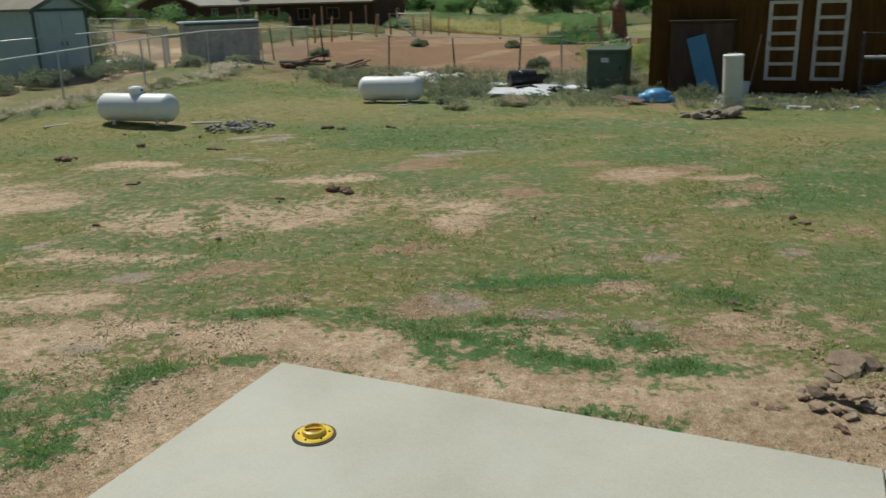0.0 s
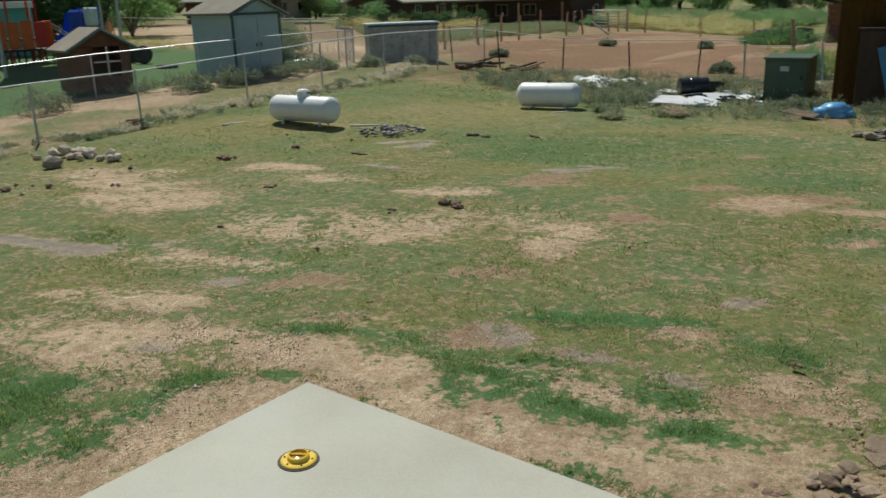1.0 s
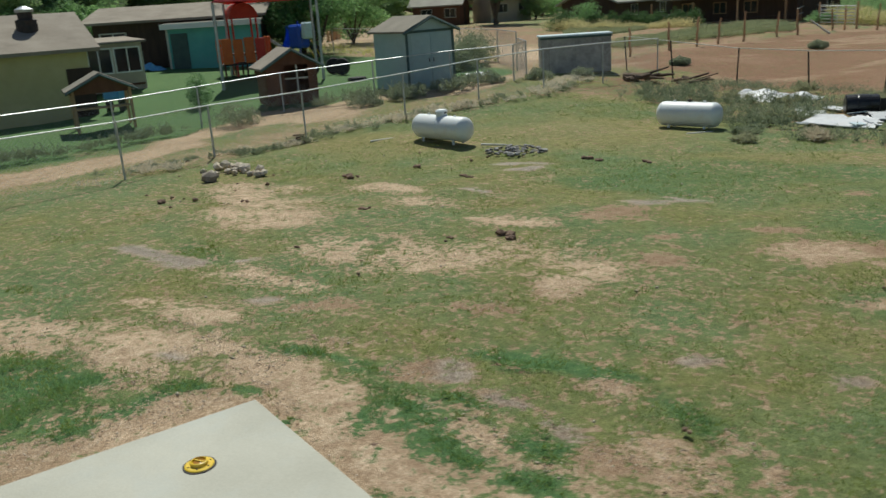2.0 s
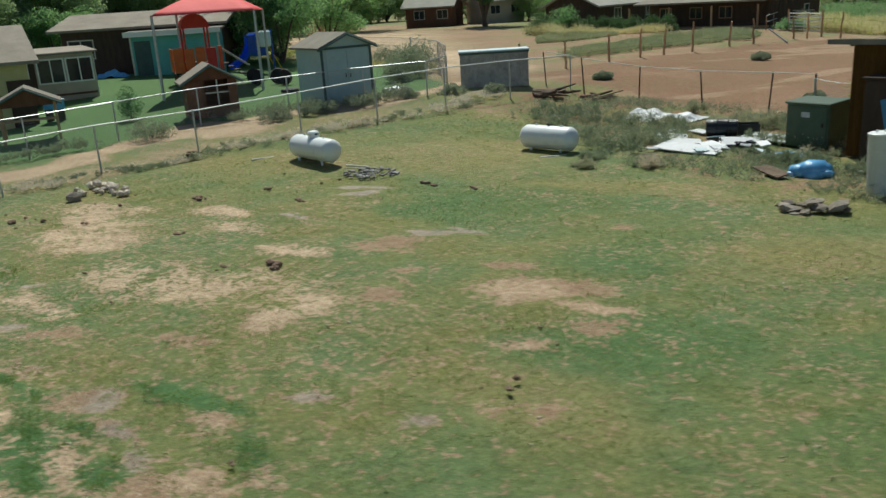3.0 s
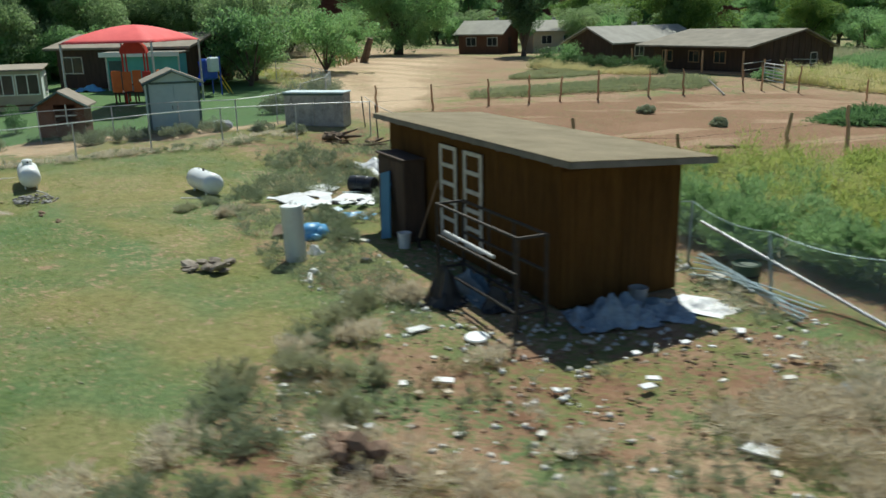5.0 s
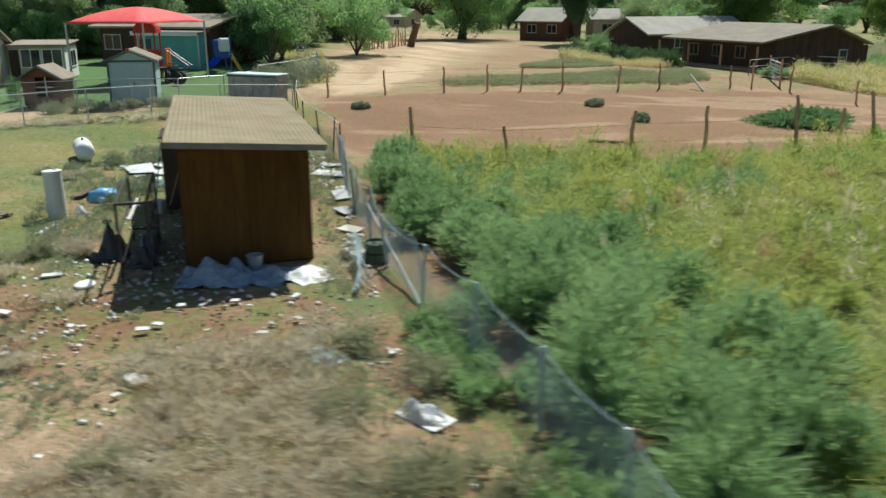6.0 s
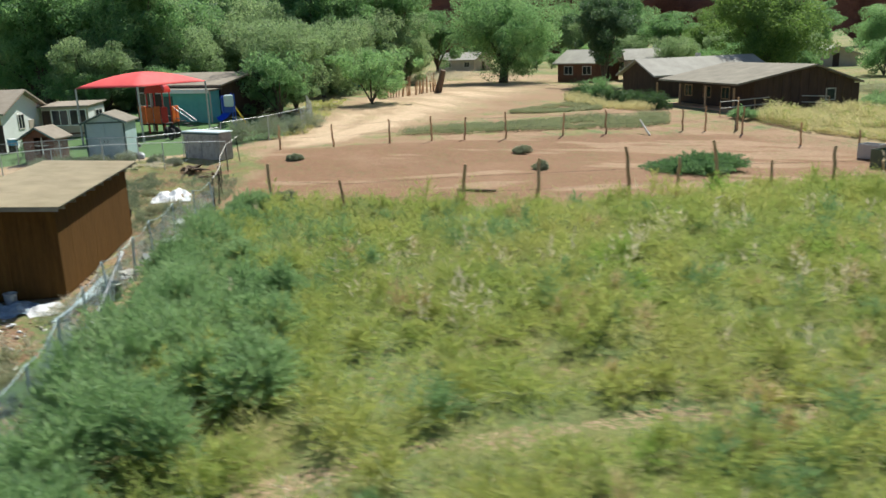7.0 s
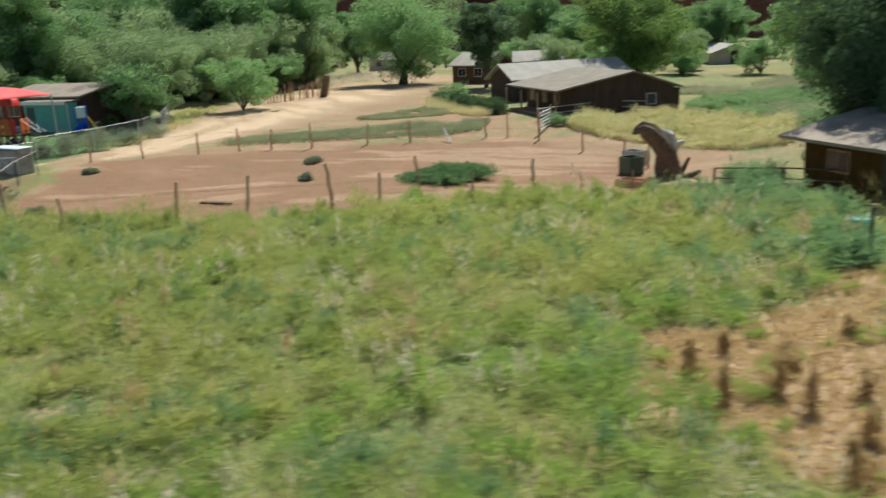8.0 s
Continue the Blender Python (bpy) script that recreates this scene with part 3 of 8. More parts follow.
def track(x, y, line, half):
    """1 along a line, fading out at its half width."""
    d = np.full(np.shape(x), 1e9)
    for (ax, ay), (bx, by) in zip(line, line[1:]):
        ex, ey = bx - ax, by - ay
        t = np.clip(((x - ax) * ex + (y - ay) * ey) / (ex * ex + ey * ey), 0, 1)
        d = np.minimum(d, np.hypot(x - ax - t * ex, y - ay - t * ey))
    return smooth_step(1.3 * half, 0.6 * half, d)


def zones(x, y):
    """How much grass, red earth, pale sand and damp silt there is at each place."""
    wx = x + 0.7 * fractal(x, y, 0.35, 11, 3)
    wy = y + 0.7 * fractal(x, y, 0.35, 23, 3)
    n1, n2, n3 = fractal(x, y, 0.5, 31), fractal(x, y, 1.3, 41), fractal(x, y, 2.6, 53, 2)
    vx, vy = x + 0.13 * fractal(x, y, 1.5, 13, 2), y + 0.13 * fractal(x, y, 1.5, 17, 2)
    yard, play = inside(wx, wy, YARD, 0.5), inside(wx, wy, PLAYGROUND, 0.4)
    corral, road = inside(wx, wy, CORRAL, 0.6), inside(wx, wy, ROAD, 1.6)
    drive, field = inside(wx, wy, DRIVE, 0.35), inside(wx, wy, FIELD, 0.6)
    scrub, stubble = inside(wx, wy, SCRUB, 0.5), inside(wx, wy, STUBBLE, 0.8)
    dirt = inside(wx, wy, DIRT, 1.2) * (1 - road) * (1 - corral)
    sand = blobs(vx, vy, SAND)
    brown = blobs(vx, vy, BROWN_EARTH)
    flaky = blobs(vx, vy, FLAKES)
    damp = blobs(vx, vy, DAMP)
    tufts = blobs(vx, vy, TUFTS)
    gap = pad_gap(x, y) + 0.13 * n2 + 0.08 * n3
    rim = smooth_step(0.58, 0.4, gap)
    apron = smooth_step(1.9, 0.9, gap)
    grass = yard * (0.86 + 0.12 * n1 + 0.16 * n2)
    worn = 0.14 * smooth_step(15.0, 10.5, y) * smooth_step(6.0, 1.5, x)
    bald = np.maximum(np.maximum(sand * (0.95 + 0.35 * n3), brown * (0.6 + 0.4 * n3)), np.maximum(flaky * (0.42 + 0.3 * n2 + 0.3 * n3), damp * (0.8 + 0.4 * n3)))
    bald = np.maximum(bald, np.maximum(rim * 0.9, apron * (0.32 + 0.6 * n2 + 0.35 * n3)))
    grass -= yard * (bald + worn * (1 + n2))
    grass = np.maximum(grass, yard * tufts * (0.95 + 0.45 * n3))
    grass -= yard * smooth_step(23.5, 26.5, y) * (0.5 + 0.4 * n2)
    grass = np.maximum(grass, 1.2 * play)
    rest = 1 - np.clip(yard + play + corral + road + drive + field + scrub + dirt, 0, 1)
    ruts = np.maximum(track(wx, wy, RUTS[0], 0.9), np.maximum(track(wx, wy, RUTS[1], 0.8), 0.7 * track(wx, wy, RUTS[2], 0.8)))
    grass += dirt * (0.16 + 0.45 * n1 + 0.2 * n2) + rest * (0.68 + 0.35 * n1) + field * (0.9 + 0.2 * n1) * (1 - stubble) * (1 - 0.5 * track(wx, wy, FIELD_TRACK, 0.4)) * (1 - 0.8 * track(wx, wy, FENCE_FOOT, 0.85)) + scrub * (0.42 + 0.4 * n2 + 0.3 * smooth_step(9, 6, x) * smooth_step(26.5, 23.5, y)) + corral * (0.05 + 0.12 * n1) + road * (0.12 + 0.25 * n1) * (1 - ruts)
    red = corral * (0.95 + 0.15 * n1) + scrub * (0.48 + 0.4 * n1 + 0.6 * smooth_step(24.5, 27, y) * smooth_step(4, -2, x) + 0.8 * track(x, y, FENCE_FOOT, 1.0) + 0.55 * blobs(vx, vy, RED_DIRT)) + field * (0.25 + 0.7 * track(wx, wy, FENCE_FOOT, 1.5)) + drive * 0.15 + dirt * (0.7 + 0.3 * n1) + road * (0.3 + 0.3 * n1) + rest * 0.4 * (0.6 + n1)
    red += yard * smooth_step(25, 28.5, y) * 0.7 + yard * (0.3 + 0.4 * n1) * sand + yard * 0.3 * brown + 0.12 * rim * yard
    straw = blobs(wx, wy, STRAW)
    deep = blobs(wx, wy, DEEP)
    pale = dirt * np.clip(0.05 + 0.4 * n1, 0, 0.5) + road * np.clip(0.3 + 0.35 * n1 + 0.75 * ruts, 0, 1) + drive * (0.55 + 0.25 * n2) + yard * (0.62 * sand + (0.5 + 0.3 * n2) * np.maximum(rim, 0.8 * apron) + flaky * (0.75 + 0.5 * n3) - 0.3 * brown) + stubble * 0.6 + 0.45 * scrub * blobs(x, y, [(17.2, 19.9, 2.8, 1.6, 25), (19.6, 20.2, 2.0, 1.6, 0), (20.8, 18.2, 2.6, 2.2, 0), (16.6, 17.0, 1.8, 1.0, 20)]) + 0.3 * field * track(wx, wy, FIELD_TRACK, 0.6) + corral * (smooth_step(0.25, 0.6, fractal(0.14 * x + 0.3 * y, 1.5 * x - 0.7 * y, 0.4, 71)) * 0.32)
    lush = play * 0.9 + yard * (1.2 * tufts + 0.6 * deep + (0.35 + 0.5 * n1) * smooth_step(7.0, 4.0, y)) - 0.9 * straw * yard
    return np.clip(grass, -0.3, 1.3), np.clip(red, 0, 1), np.clip(pale, 0, 1), np.clip(damp * yard, 0, 1), np.clip(lush, -1, 1)


def ground_material():
    m, n, l, p = shader("yard_ground")
    at = n.new("ShaderNodeAttribute")
    at.attribute_name = "zones"
    sep = n.new("ShaderNodeSeparateColor")
    l.new(at.outputs["Color"], sep.inputs[0])
    grass, red, pale, damp = sep.outputs[0], sep.outputs[1], sep.outputs[2], at.outputs["Alpha"]
    at2 = n.new("ShaderNodeAttribute")
    at2.attribute_name = "lush"
    lush = at2.outputs["Fac"]
    v = n.new("ShaderNodeTexCoord").outputs["Object"]
    fine, mid, wide = noise_tex(n, l, 30, 6, 0.8, v), noise_tex(n, l, 7, 6, 0.7, v), noise_tex(n, l, 0.8, 6, 0.62, v)
    grit = noise_tex(n, l, 120, 3, 0.7, v)
    tuft = calc(n, l, "ADD", calc(n, l, "MULTIPLY", fine, 0.55), calc(n, l, "MULTIPLY", mid, 0.45))
    soil = ramp(n, l, tuft, ((0.36, (0.25, 0.16, 0.095)), (0.5, (0.42, 0.3, 0.19)), (0.64, (0.58, 0.45, 0.31))))
    redsoil = ramp(n, l, tuft, ((0.36, (0.185, 0.1, 0.06)), (0.51, (0.285, 0.16, 0.098)), (0.66, (0.4, 0.25, 0.16))))
    palesoil = ramp(n, l, tuft, ((0.34, (0.34, 0.23, 0.14)), (0.5, (0.6, 0.44, 0.295)), (0.62, (0.84, 0.69, 0.5))))
    earth = mix(n, l, pale, mix(n, l, red, soil, redsoil), palesoil)
    silt = ramp(n, l, tuft, ((0.36, (0.22, 0.175, 0.14)), (0.52, (0.4, 0.34, 0.285)), (0.66, (0.62, 0.55, 0.48))))
    earth = mix(n, l, calc(n, l, "MULTIPLY", damp, 0.8), earth, silt)
    warm = ramp(n, l, tuft, ((0.36, (0.12, 0.135, 0.045)), (0.5, (0.215, 0.22, 0.075)), (0.64, (0.34, 0.325, 0.125))))
    cool = ramp(n, l, tuft, ((0.36, (0.085, 0.135, 0.055)), (0.5, (0.15, 0.215, 0.085)), (0.64, (0.24, 0.295, 0.13))))
    olive = mix(n, l, ramp(n, l, noise_tex(n, l, 0.33, 5, 0.6, v), ((0.4, (0, 0, 0)), (0.6, (1, 1, 1)))), warm, cool)
    green = ramp(n, l, tuft, ((0.36, (0.05, 0.12, 0.045)), (0.52, (0.1, 0.195, 0.07)), (0.66, (0.19, 0.29, 0.1))))
    turf = mix(n, l, lush, olive, green)
    turf = mix(n, l, calc(n, l, "MAXIMUM", calc(n, l, "MULTIPLY", lush, -0.75), 0.0), turf, ramp(n, l, tuft, ((0.36, (0.16, 0.145, 0.05)), (0.5, (0.285, 0.255, 0.1)), (0.64, (0.41, 0.37, 0.17)))))
    rag, chips = noise_tex(n, l, 4.5, 8, 0.72, v), noise_tex(n, l, 12, 5, 0.7, v)
    jag = calc(n, l, "ADD", calc(n, l, "MULTIPLY", calc(n, l, "SUBTRACT", rag, 0.5), 2.6), calc(n, l, "MULTIPLY", calc(n, l, "SUBTRACT", chips, 0.5), 3.4))
    edge = calc(n, l, "ADD", grass, calc(n, l, "ADD", calc(n, l, "MULTIPLY", calc(n, l, "SUBTRACT", tuft, 0.5), 1.6), jag))
    cover = ramp(n, l, edge, ((0.32, (0, 0, 0)), (0.62, (1, 1, 1))))
    c = mix(n, l, cover, earth, turf)
    specks = ramp(n, l, grit, ((0.3, (0.42, 0.4, 0.38)), (0.5, (1, 1, 1)), (0.72, (1.5, 1.45, 1.38))))
    c = mix(n, l, 0.8, c, specks, "MULTIPLY")
    l.new(c, p.inputs["Base Color"])
    l.new(ramp(n, l, damp, ((0.2, (0.95,) * 3), (0.9, (0.32,) * 3))), p.inputs["Roughness"])
    p.inputs["Specular IOR Level"].default_value = 0.25
    bumped(n, l, p, calc(n, l, "ADD", tuft, calc(n, l, "MULTIPLY", grit, 0.3)), 0.7, 0.05)
    return m


def make_ground():
    xs, ys = spaced(-19, 46, 0.17, -2500, 2500), spaced(-3, 60, 0.17, -2500, 2500)
    X, Y = np.meshgrid(xs, ys)
    near = smooth_step(160, 90, np.hypot(X, Y - 30))
    Z = ground_z(X, Y) + near * (0.05 * fractal(X, Y, 0.25, 5, 3) + 0.018 * fractal(X, Y, 1.6, 8, 3))
    pad = inside(X, Y, [(-2.2, 5.2), (10.2, 0.9), (6.2, -11.5), (-6.4, -7.3)], 0.4)
    Z = Z * (1 - pad) - 0.02 * pad
    verts = np.stack((X, Y, Z), -1).reshape(-1, 3)
    w, h = len(xs), len(ys)
    i = (np.arange(h - 1)[:, None] * w + np.arange(w - 1)[None]).reshape(-1)
    ob = bulk("ground", verts, np.stack((i, i + 1, i + w + 1, i + w), -1), ground_material(), smooth=True)
    g, r, pl, d, lush = zones(verts[:, 0], verts[:, 1])
    col = ob.data.color_attributes.new("zones", "FLOAT_COLOR", "POINT")
    col.data.foreach_set("color", np.stack((g, r, pl, d), -1).astype(np.float32).ravel())
    att = ob.data.attributes.new("lush", "FLOAT", "POINT")
    att.data.foreach_set("value", lush.astype(np.float32))
    return tagged(ob, "patchy lawn, bare sandy soil and red earth", "ground", kind="structure")


ground = make_ground()


def make_cliff():
    """Canyon wall far behind the trees."""
    a, t = np.meshgrid(np.radians(np.linspace(-70, 150, 260)), np.linspace(0, 1, 40))
    r = 330 + 40 * fractal(a * 9, t * 0 + 2, 1.0, 91) + 9 * fractal(a * 60, t * 3, 1.0, 95) + t * 35 + 8 * np.floor(t * 5) / 5 * 3
    X, Y, Z = -np.sin(a) * r, 30 + np.cos(a) * r, -2 + t * 120 + 6 * fractal(a * 20, t, 1.0, 99)
    v = np.stack((X, Y, Z), -1).reshape(-1, 3)
    w = 260
    i = (np.arange(39)[:, None] * w + np.arange(w - 1)[None]).reshape(-1)
    tagged(bulk("backdrop", v, np.stack((i, i + 1, i + w + 1, i + w), -1), M_CLIFF), "dark red sandstone canyon wall", "cliff", kind="structure")


make_cliff()


# ---- helipad ----
def make_pad():
    pad = thing("concrete_pad", -1.67, 4.78, -19.3, "pale smooth concrete landing pad with sawn joints", "landing pad", kind="structure", z=0)
    bm = boxed((0, 0, 0), (3.992, 3.992, 0.16), bevel=0.008)
    first = part("slab", bm, M_CONCRETE, pad)
    first.matrix_basis = pose(2, -2, 0)
    for i in range(3):
        for j in range(3):
            if i or j:
                piece("slab", first.data, pad, pose(2 + 4 * i, -2 - 4 * j, 0))


make_pad()


def make_pad_light():
    t = thing("pad_light", -1.18, 3.71, 10, "round yellow metal pad light set in concrete", "light fixture", z=0.08)
    bm = lathe(bmesh.new(), ((0.12, 0.0), (0.12, 0.012), (0.108, 0.018), (0.075, 0.018), (0.07, 0.045), (0.058, 0.05), (0.05, 0.03), (0.01, 0.03)), seg=28)
    part("rim", bm, M_YELLOW, t, smooth=False)
    part("seal", lathe(bmesh.new(), ((0.138, 0.0), (0.136, 0.006), (0.122, 0.006)), seg=28), M_STEEL_DARK, t, "dark ring of sealant")
    part("lens", lathe(bmesh.new(), ((0.05, 0.026), (0.047, 0.036), (0.03, 0.04), (0.005, 0.041)), seg=20), M_GLASSY, t, "amber glass lens")
    part("guard", boxed((0, 0, 0.046), (0.11, 0.012, 0.008), bevel=0.002), M_YELLOW, t)
    for k in range(6):
        a = k * math.pi / 3
        part("bolt", rod(bmesh.new(), (0.094 * math.cos(a), 0.094 * math.sin(a), 0.014), (0.094 * math.cos(a), 0.094 * math.sin(a), 0.024), 0.007, seg=6), M_STEEL_DARK, t)


make_pad_light()


# ---- propane tanks ----
def make_tank(x, y, turn, length, dome, label):
    t = thing("propane_tank", x, y, turn, label, "propane tank", "propane tanks")
    r, zc = 0.32, 0.385
    m = pose(0, 0, zc, 0, 90, 0)
    h = length / 2 - 0.2
    prof = [(0.02, -h - 0.2)] + [(r * math.cos(a), -h - 0.2 * math.sin(a)) for a in (1.35, 1.1, 0.8, 0.5, 0.2)] + [(r, -h), (r, h)]
    prof += [(r * math.cos(a), h + 0.2 * math.sin(a)) for a in (0.2, 0.5, 0.8, 1.1, 1.35)] + [(0.02, h + 0.2)]
    part("vessel", lathe(bmesh.new(), prof, m, 28), M_TANK, t, smooth=True)
    if dome:
        part("dome_cover", lathe(bmesh.new(), ((0.15, zc + 0.24), (0.15, zc + 0.4), (0.165, zc + 0.4), (0.165, zc + 0.43), (0.13, zc + 0.47), (0.02, zc + 0.49)), seg=20), M_TANK, t, "round white valve cover")
        part("hinge", boxed((0.16, 0, zc + 0.4), (0.04, 0.07, 0.05), bevel=0.006), M_STEEL_DARK, t)
    else:
        part("valve", rod(rod(bmesh.new(), (0, 0, zc + 0.28), (0, 0, zc + 0.38), 0.035, seg=10), (-0.05, 0, zc + 0.36), (0.07, 0, zc + 0.36), 0.018, seg=8), M_STEEL_DARK, t, "bare dark valve")
    for sx in (-1, 1):
        for sy in (-1, 1):
            part("leg", boxed((sx * h * 0.72, sy * 0.17, 0.07), (0.06, 0.05, 0.16), bevel=0.006), M_TANK, t)
        part("lifting_lug", boxed((sx * h * 0.6, 0, zc + r + 0.01), (0.08, 0.012, 0.06), bevel=0.003), M_TANK, t)
    part("weld_band", lathe(bmesh.new(), ((r + 0.002, -0.012), (r + 0.005, 0), (r + 0.002, 0.012)), m, 28), M_TANK, t)


make_tank(-8.55, 17.88, -13, 2.05, True, "white propane tank with valve cover on lawn")
make_tank(-3.12, 21.4, -5, 1.75, False, "white propane tank without cover among weeds")


# ---- rubble, stones and clods ----
def make_rubble(name, x, y, rows, spread, size, material, label, category, seed, flat=0.5, high=0.25, piece_name="chunk"):
    rng = random.Random(seed)
    t = thing(name, x, y, 0, label, category)
    for k in range(rows):
        a, d = rng.uniform(0, 6.28), spread * math.sqrt(rng.random())
        s = size * rng.uniform(0.45, 1.25)
        z = max(0.0, high * (1 - d / spread)) * rng.random() + s * flat * 0.3
        part(piece_name, stone(bmesh.new(), (d * math.cos(a) * 1.3, d * math.sin(a), z), s, rng, flat), material, t)
    return t


make_rubble("rubble_pile", 2.2, 4.36, 24, 0.23, 0.12, M_SOIL_SLAB, "broken brown concrete and soil heap beside pad", "rubble pile", 3, 0.42, 0.2)
make_rubble("rubble_pile", 2.72, 4.6, 7, 0.12, 0.16, M_SOIL_SLAB, "broken brown slab pieces beside pad", "rubble pile", 4, 0.5, 0.15)
make_rubble("rubble_pile", 2.53, 4.92, 3, 0.1, 0.24, M_SOIL_SLAB, "flat broken slab lying in grass", "rubble pile", 14, 0.3, 0.06)
make_rubble("rubble_pile", 4.55, 17.85, 19, 0.52, 0.36, M_RUBBLE, "grey broken concrete slabs heaped on lawn", "rubble pile", 5, 0.4, 0.28)
make_rubble("rock_pile", -11.5, 12.95, 18, 0.5, 0.26, M_WHITE_ROCK, "heap of pale stones on the lawn", "rock pile", 6, 0.8, 0.2, "stone")
make_rubble("rock_pile", -10.5, 13.1, 6, 0.2, 0.22, M_WHITE_ROCK, "few pale stones on the lawn", "rock pile", 16, 0.8, 0.08, "stone")
make_rubble("rock_pile", -10.9, 12.1, 2, 0.1, 0.3, M_RUBBLE, "squarish brown stone on the lawn", "rock pile", 17, 0.8, 0.05, "stone")
make_rubble("ash_heap", -5.97, 17.3, 90, 0.6, 0.13, M_ASH, "grey ash and burnt scraps heaped on lawn", "ash heap", 7, 0.5, 0.2, "scrap")
make_rubble("rock_pile", 13.25, 15.35, 22, 0.55, 0.3, M_CLOD, "brown stones and broken concrete in weeds", "rock pile", 8, 0.75, 0.3, "stone")

rng = random.Random(21)
CLOD_SPOTS = [(-2.45, 10.75, 0.14), (-2.25, 10.65, 0.1), (-8.2, 13.55, 0.13), (-7.95, 13.5, 0.11), (-7.3, 14.9, 0.1), (-5.6, 14.4, 0.1), (-5.4, 14.3, 0.08), (-5.73, 11.3, 0.11), (-4.8, 10.3, 0.07), (-5.2, 8.9, 0.06), (-3.2, 10.3, 0.06), (-10.3, 10.2, 0.11), (-9.7, 10.6, 0.1), (-8.6, 10.9, 0.07), (-3.9, 16.9, 0.12), (-3.6, 16.8, 0.09), (-2.5, 16.9, 0.09), (1.6, 4.3, 0.06), (1.75, 4.25, 0.07), (2.1, 4.0, 0.06), (2.0, 6.2, 0.05), (-0.2, 4.75, 0.05), (3.45, 8.88, 0.07)]
for x, y, s in CLOD_SPOTS:
    c = thing("dirt_clod", x, y, 0, "dark dry lump of earth on lawn", "dirt clod", "clods on the lawn")
    for k in range(3):
        part("lump", stone(bmesh.new(), (rng.uniform(-s, s), rng.uniform(-s, s) * 0.6, s * 0.3), s * rng.uniform(0.8, 1.5), rng, 0.7), M_CLOD, c)


def scatter_stones(name, n, area, size, material, label, seed, keep):
    """Small loose stones, too many to count."""
    r = np.random.RandomState(seed)
    x, y = r.uniform(area[0], area[2], n), r.uniform(area[1], area[3], n)
    ok = keep(x, y)
    x, y = x[ok], y[ok]
    n = len(x)
    base = np.array([(1, 0, 0), (-0.5, 0.87, 0), (-0.5, -0.87, 0), (0.1, 0.1, 0.8), (0, 0, -0.5)])
    tri = np.array([(0, 1, 3), (1, 2, 3), (2, 0, 3), (1, 0, 4), (2, 1, 4), (0, 2, 4)])
    s = size * r.uniform(0.35, 1.0, n) ** 2 * 1.6
    a = r.uniform(0, 6.28, n)
    v = base[None] * r.uniform(0.6, 1.4, (n, 5, 3)) * s[:, None, None]
    co, si = np.cos(a)[:, None], np.sin(a)[:, None]
    vx, vy = v[..., 0] * co - v[..., 1] * si, v[..., 0] * si + v[..., 1] * co
    verts = np.stack((vx + x[:, None], vy + y[:, None], v[..., 2] + ground_z(x, y)[:, None] + s[:, None] * 0.25), -1).reshape(-1, 3)
    faces = (tri[None] + 5 * np.arange(n)[:, None, None]).reshape(-1, 3)
    tagged(bulk(name, verts, faces, material), label, "stones", kind="stuff")


PADPOLY = [(-1.9, 4.95), (10.0, 0.8), (6.0, -10.9), (-6.2, -6.9)]
scatter_stones("soil_crumbs", 2200, (1.0, 3.2, 4.0, 5.6), 0.016, M_EARTH_BITS, "brown crumbs of soil round the heap", 36, lambda x, y: (inside(x, y, PADPOLY, 0.02) < 0.5) & (np.hypot(x - 2.2, y - 4.4) < 0.55 + 0.5 * fractal(x, y, 1.5, 37, 2)))
scatter_stones("gravel", 70000, (-5, 1, 5, 7), 0.0065, M_GRAVEL, "fine gravel on the bare rim of the pad", 40, lambda x, y: (zones(x, y)[0] < 0.55) & (inside(x, y, PADPOLY, 0.02) < 0.5))
scatter_stones("gravel", 26000, (-9, 0, 8, 11), 0.011, M_GRAVEL, "loose gravel on bare soil", 31, lambda x, y: (zones(x, y)[0] < 0.6) & (inside(x, y, PADPOLY, 0.02) < 0.5))
scatter_stones("litter_bits", 4600, (6, 8, 26, 24), 0.05, M_BITS, "small white scraps of litter on dirt", 32, lambda x, y: (inside(x, y, SCRUB, 0.3) > 0.5) & (fractal(x, y, 0.4, 3) > -0.1))
scatter_stones("litter_bits", 2600, (0, 22, 17, 30), 0.07, M_BITS, "pale rubbish strewn behind the shed", 38, lambda x, y: (inside(x, y, [(5.4, 26.7), (13.2, 23.7), (13.6, 24.4), (8, 26.4), (1.5, 28.7), (-1.5, 28.0)], 0.1) > 0.5) & (fractal(x, y, 0.9, 39, 2) > -0.3))
scatter_stones("lawn_specks", 500, (-13, 4, 11, 24), 0.022, M_WHITE_ROCK, "pale specks scattered on the lawn", 33, lambda x, y: (inside(x, y, YARD, 0.3) > 0.5) & (inside(x, y, PADPOLY, 0.02) < 0.5))
scatter_stones("dirt_clods", 420, (-13, 5, 4, 30), 0.045, M_EARTH_BITS, "small dark clods scattered on the lawn", 34, lambda x, y: (inside(x, y, YARD, 0.3) > 0.5) & (fractal(x, y, 0.3, 9) > 0.25) & (inside(x, y, PADPOLY, 0.02) < 0.5))
scatter_stones("scrub_stones", 9000, (6, 6, 27, 26), 0.036, M_EARTH_BITS, "clods and stones on rough dirt", 35, lambda x, y: (inside(x, y, SCRUB, 0.3) > 0.5))


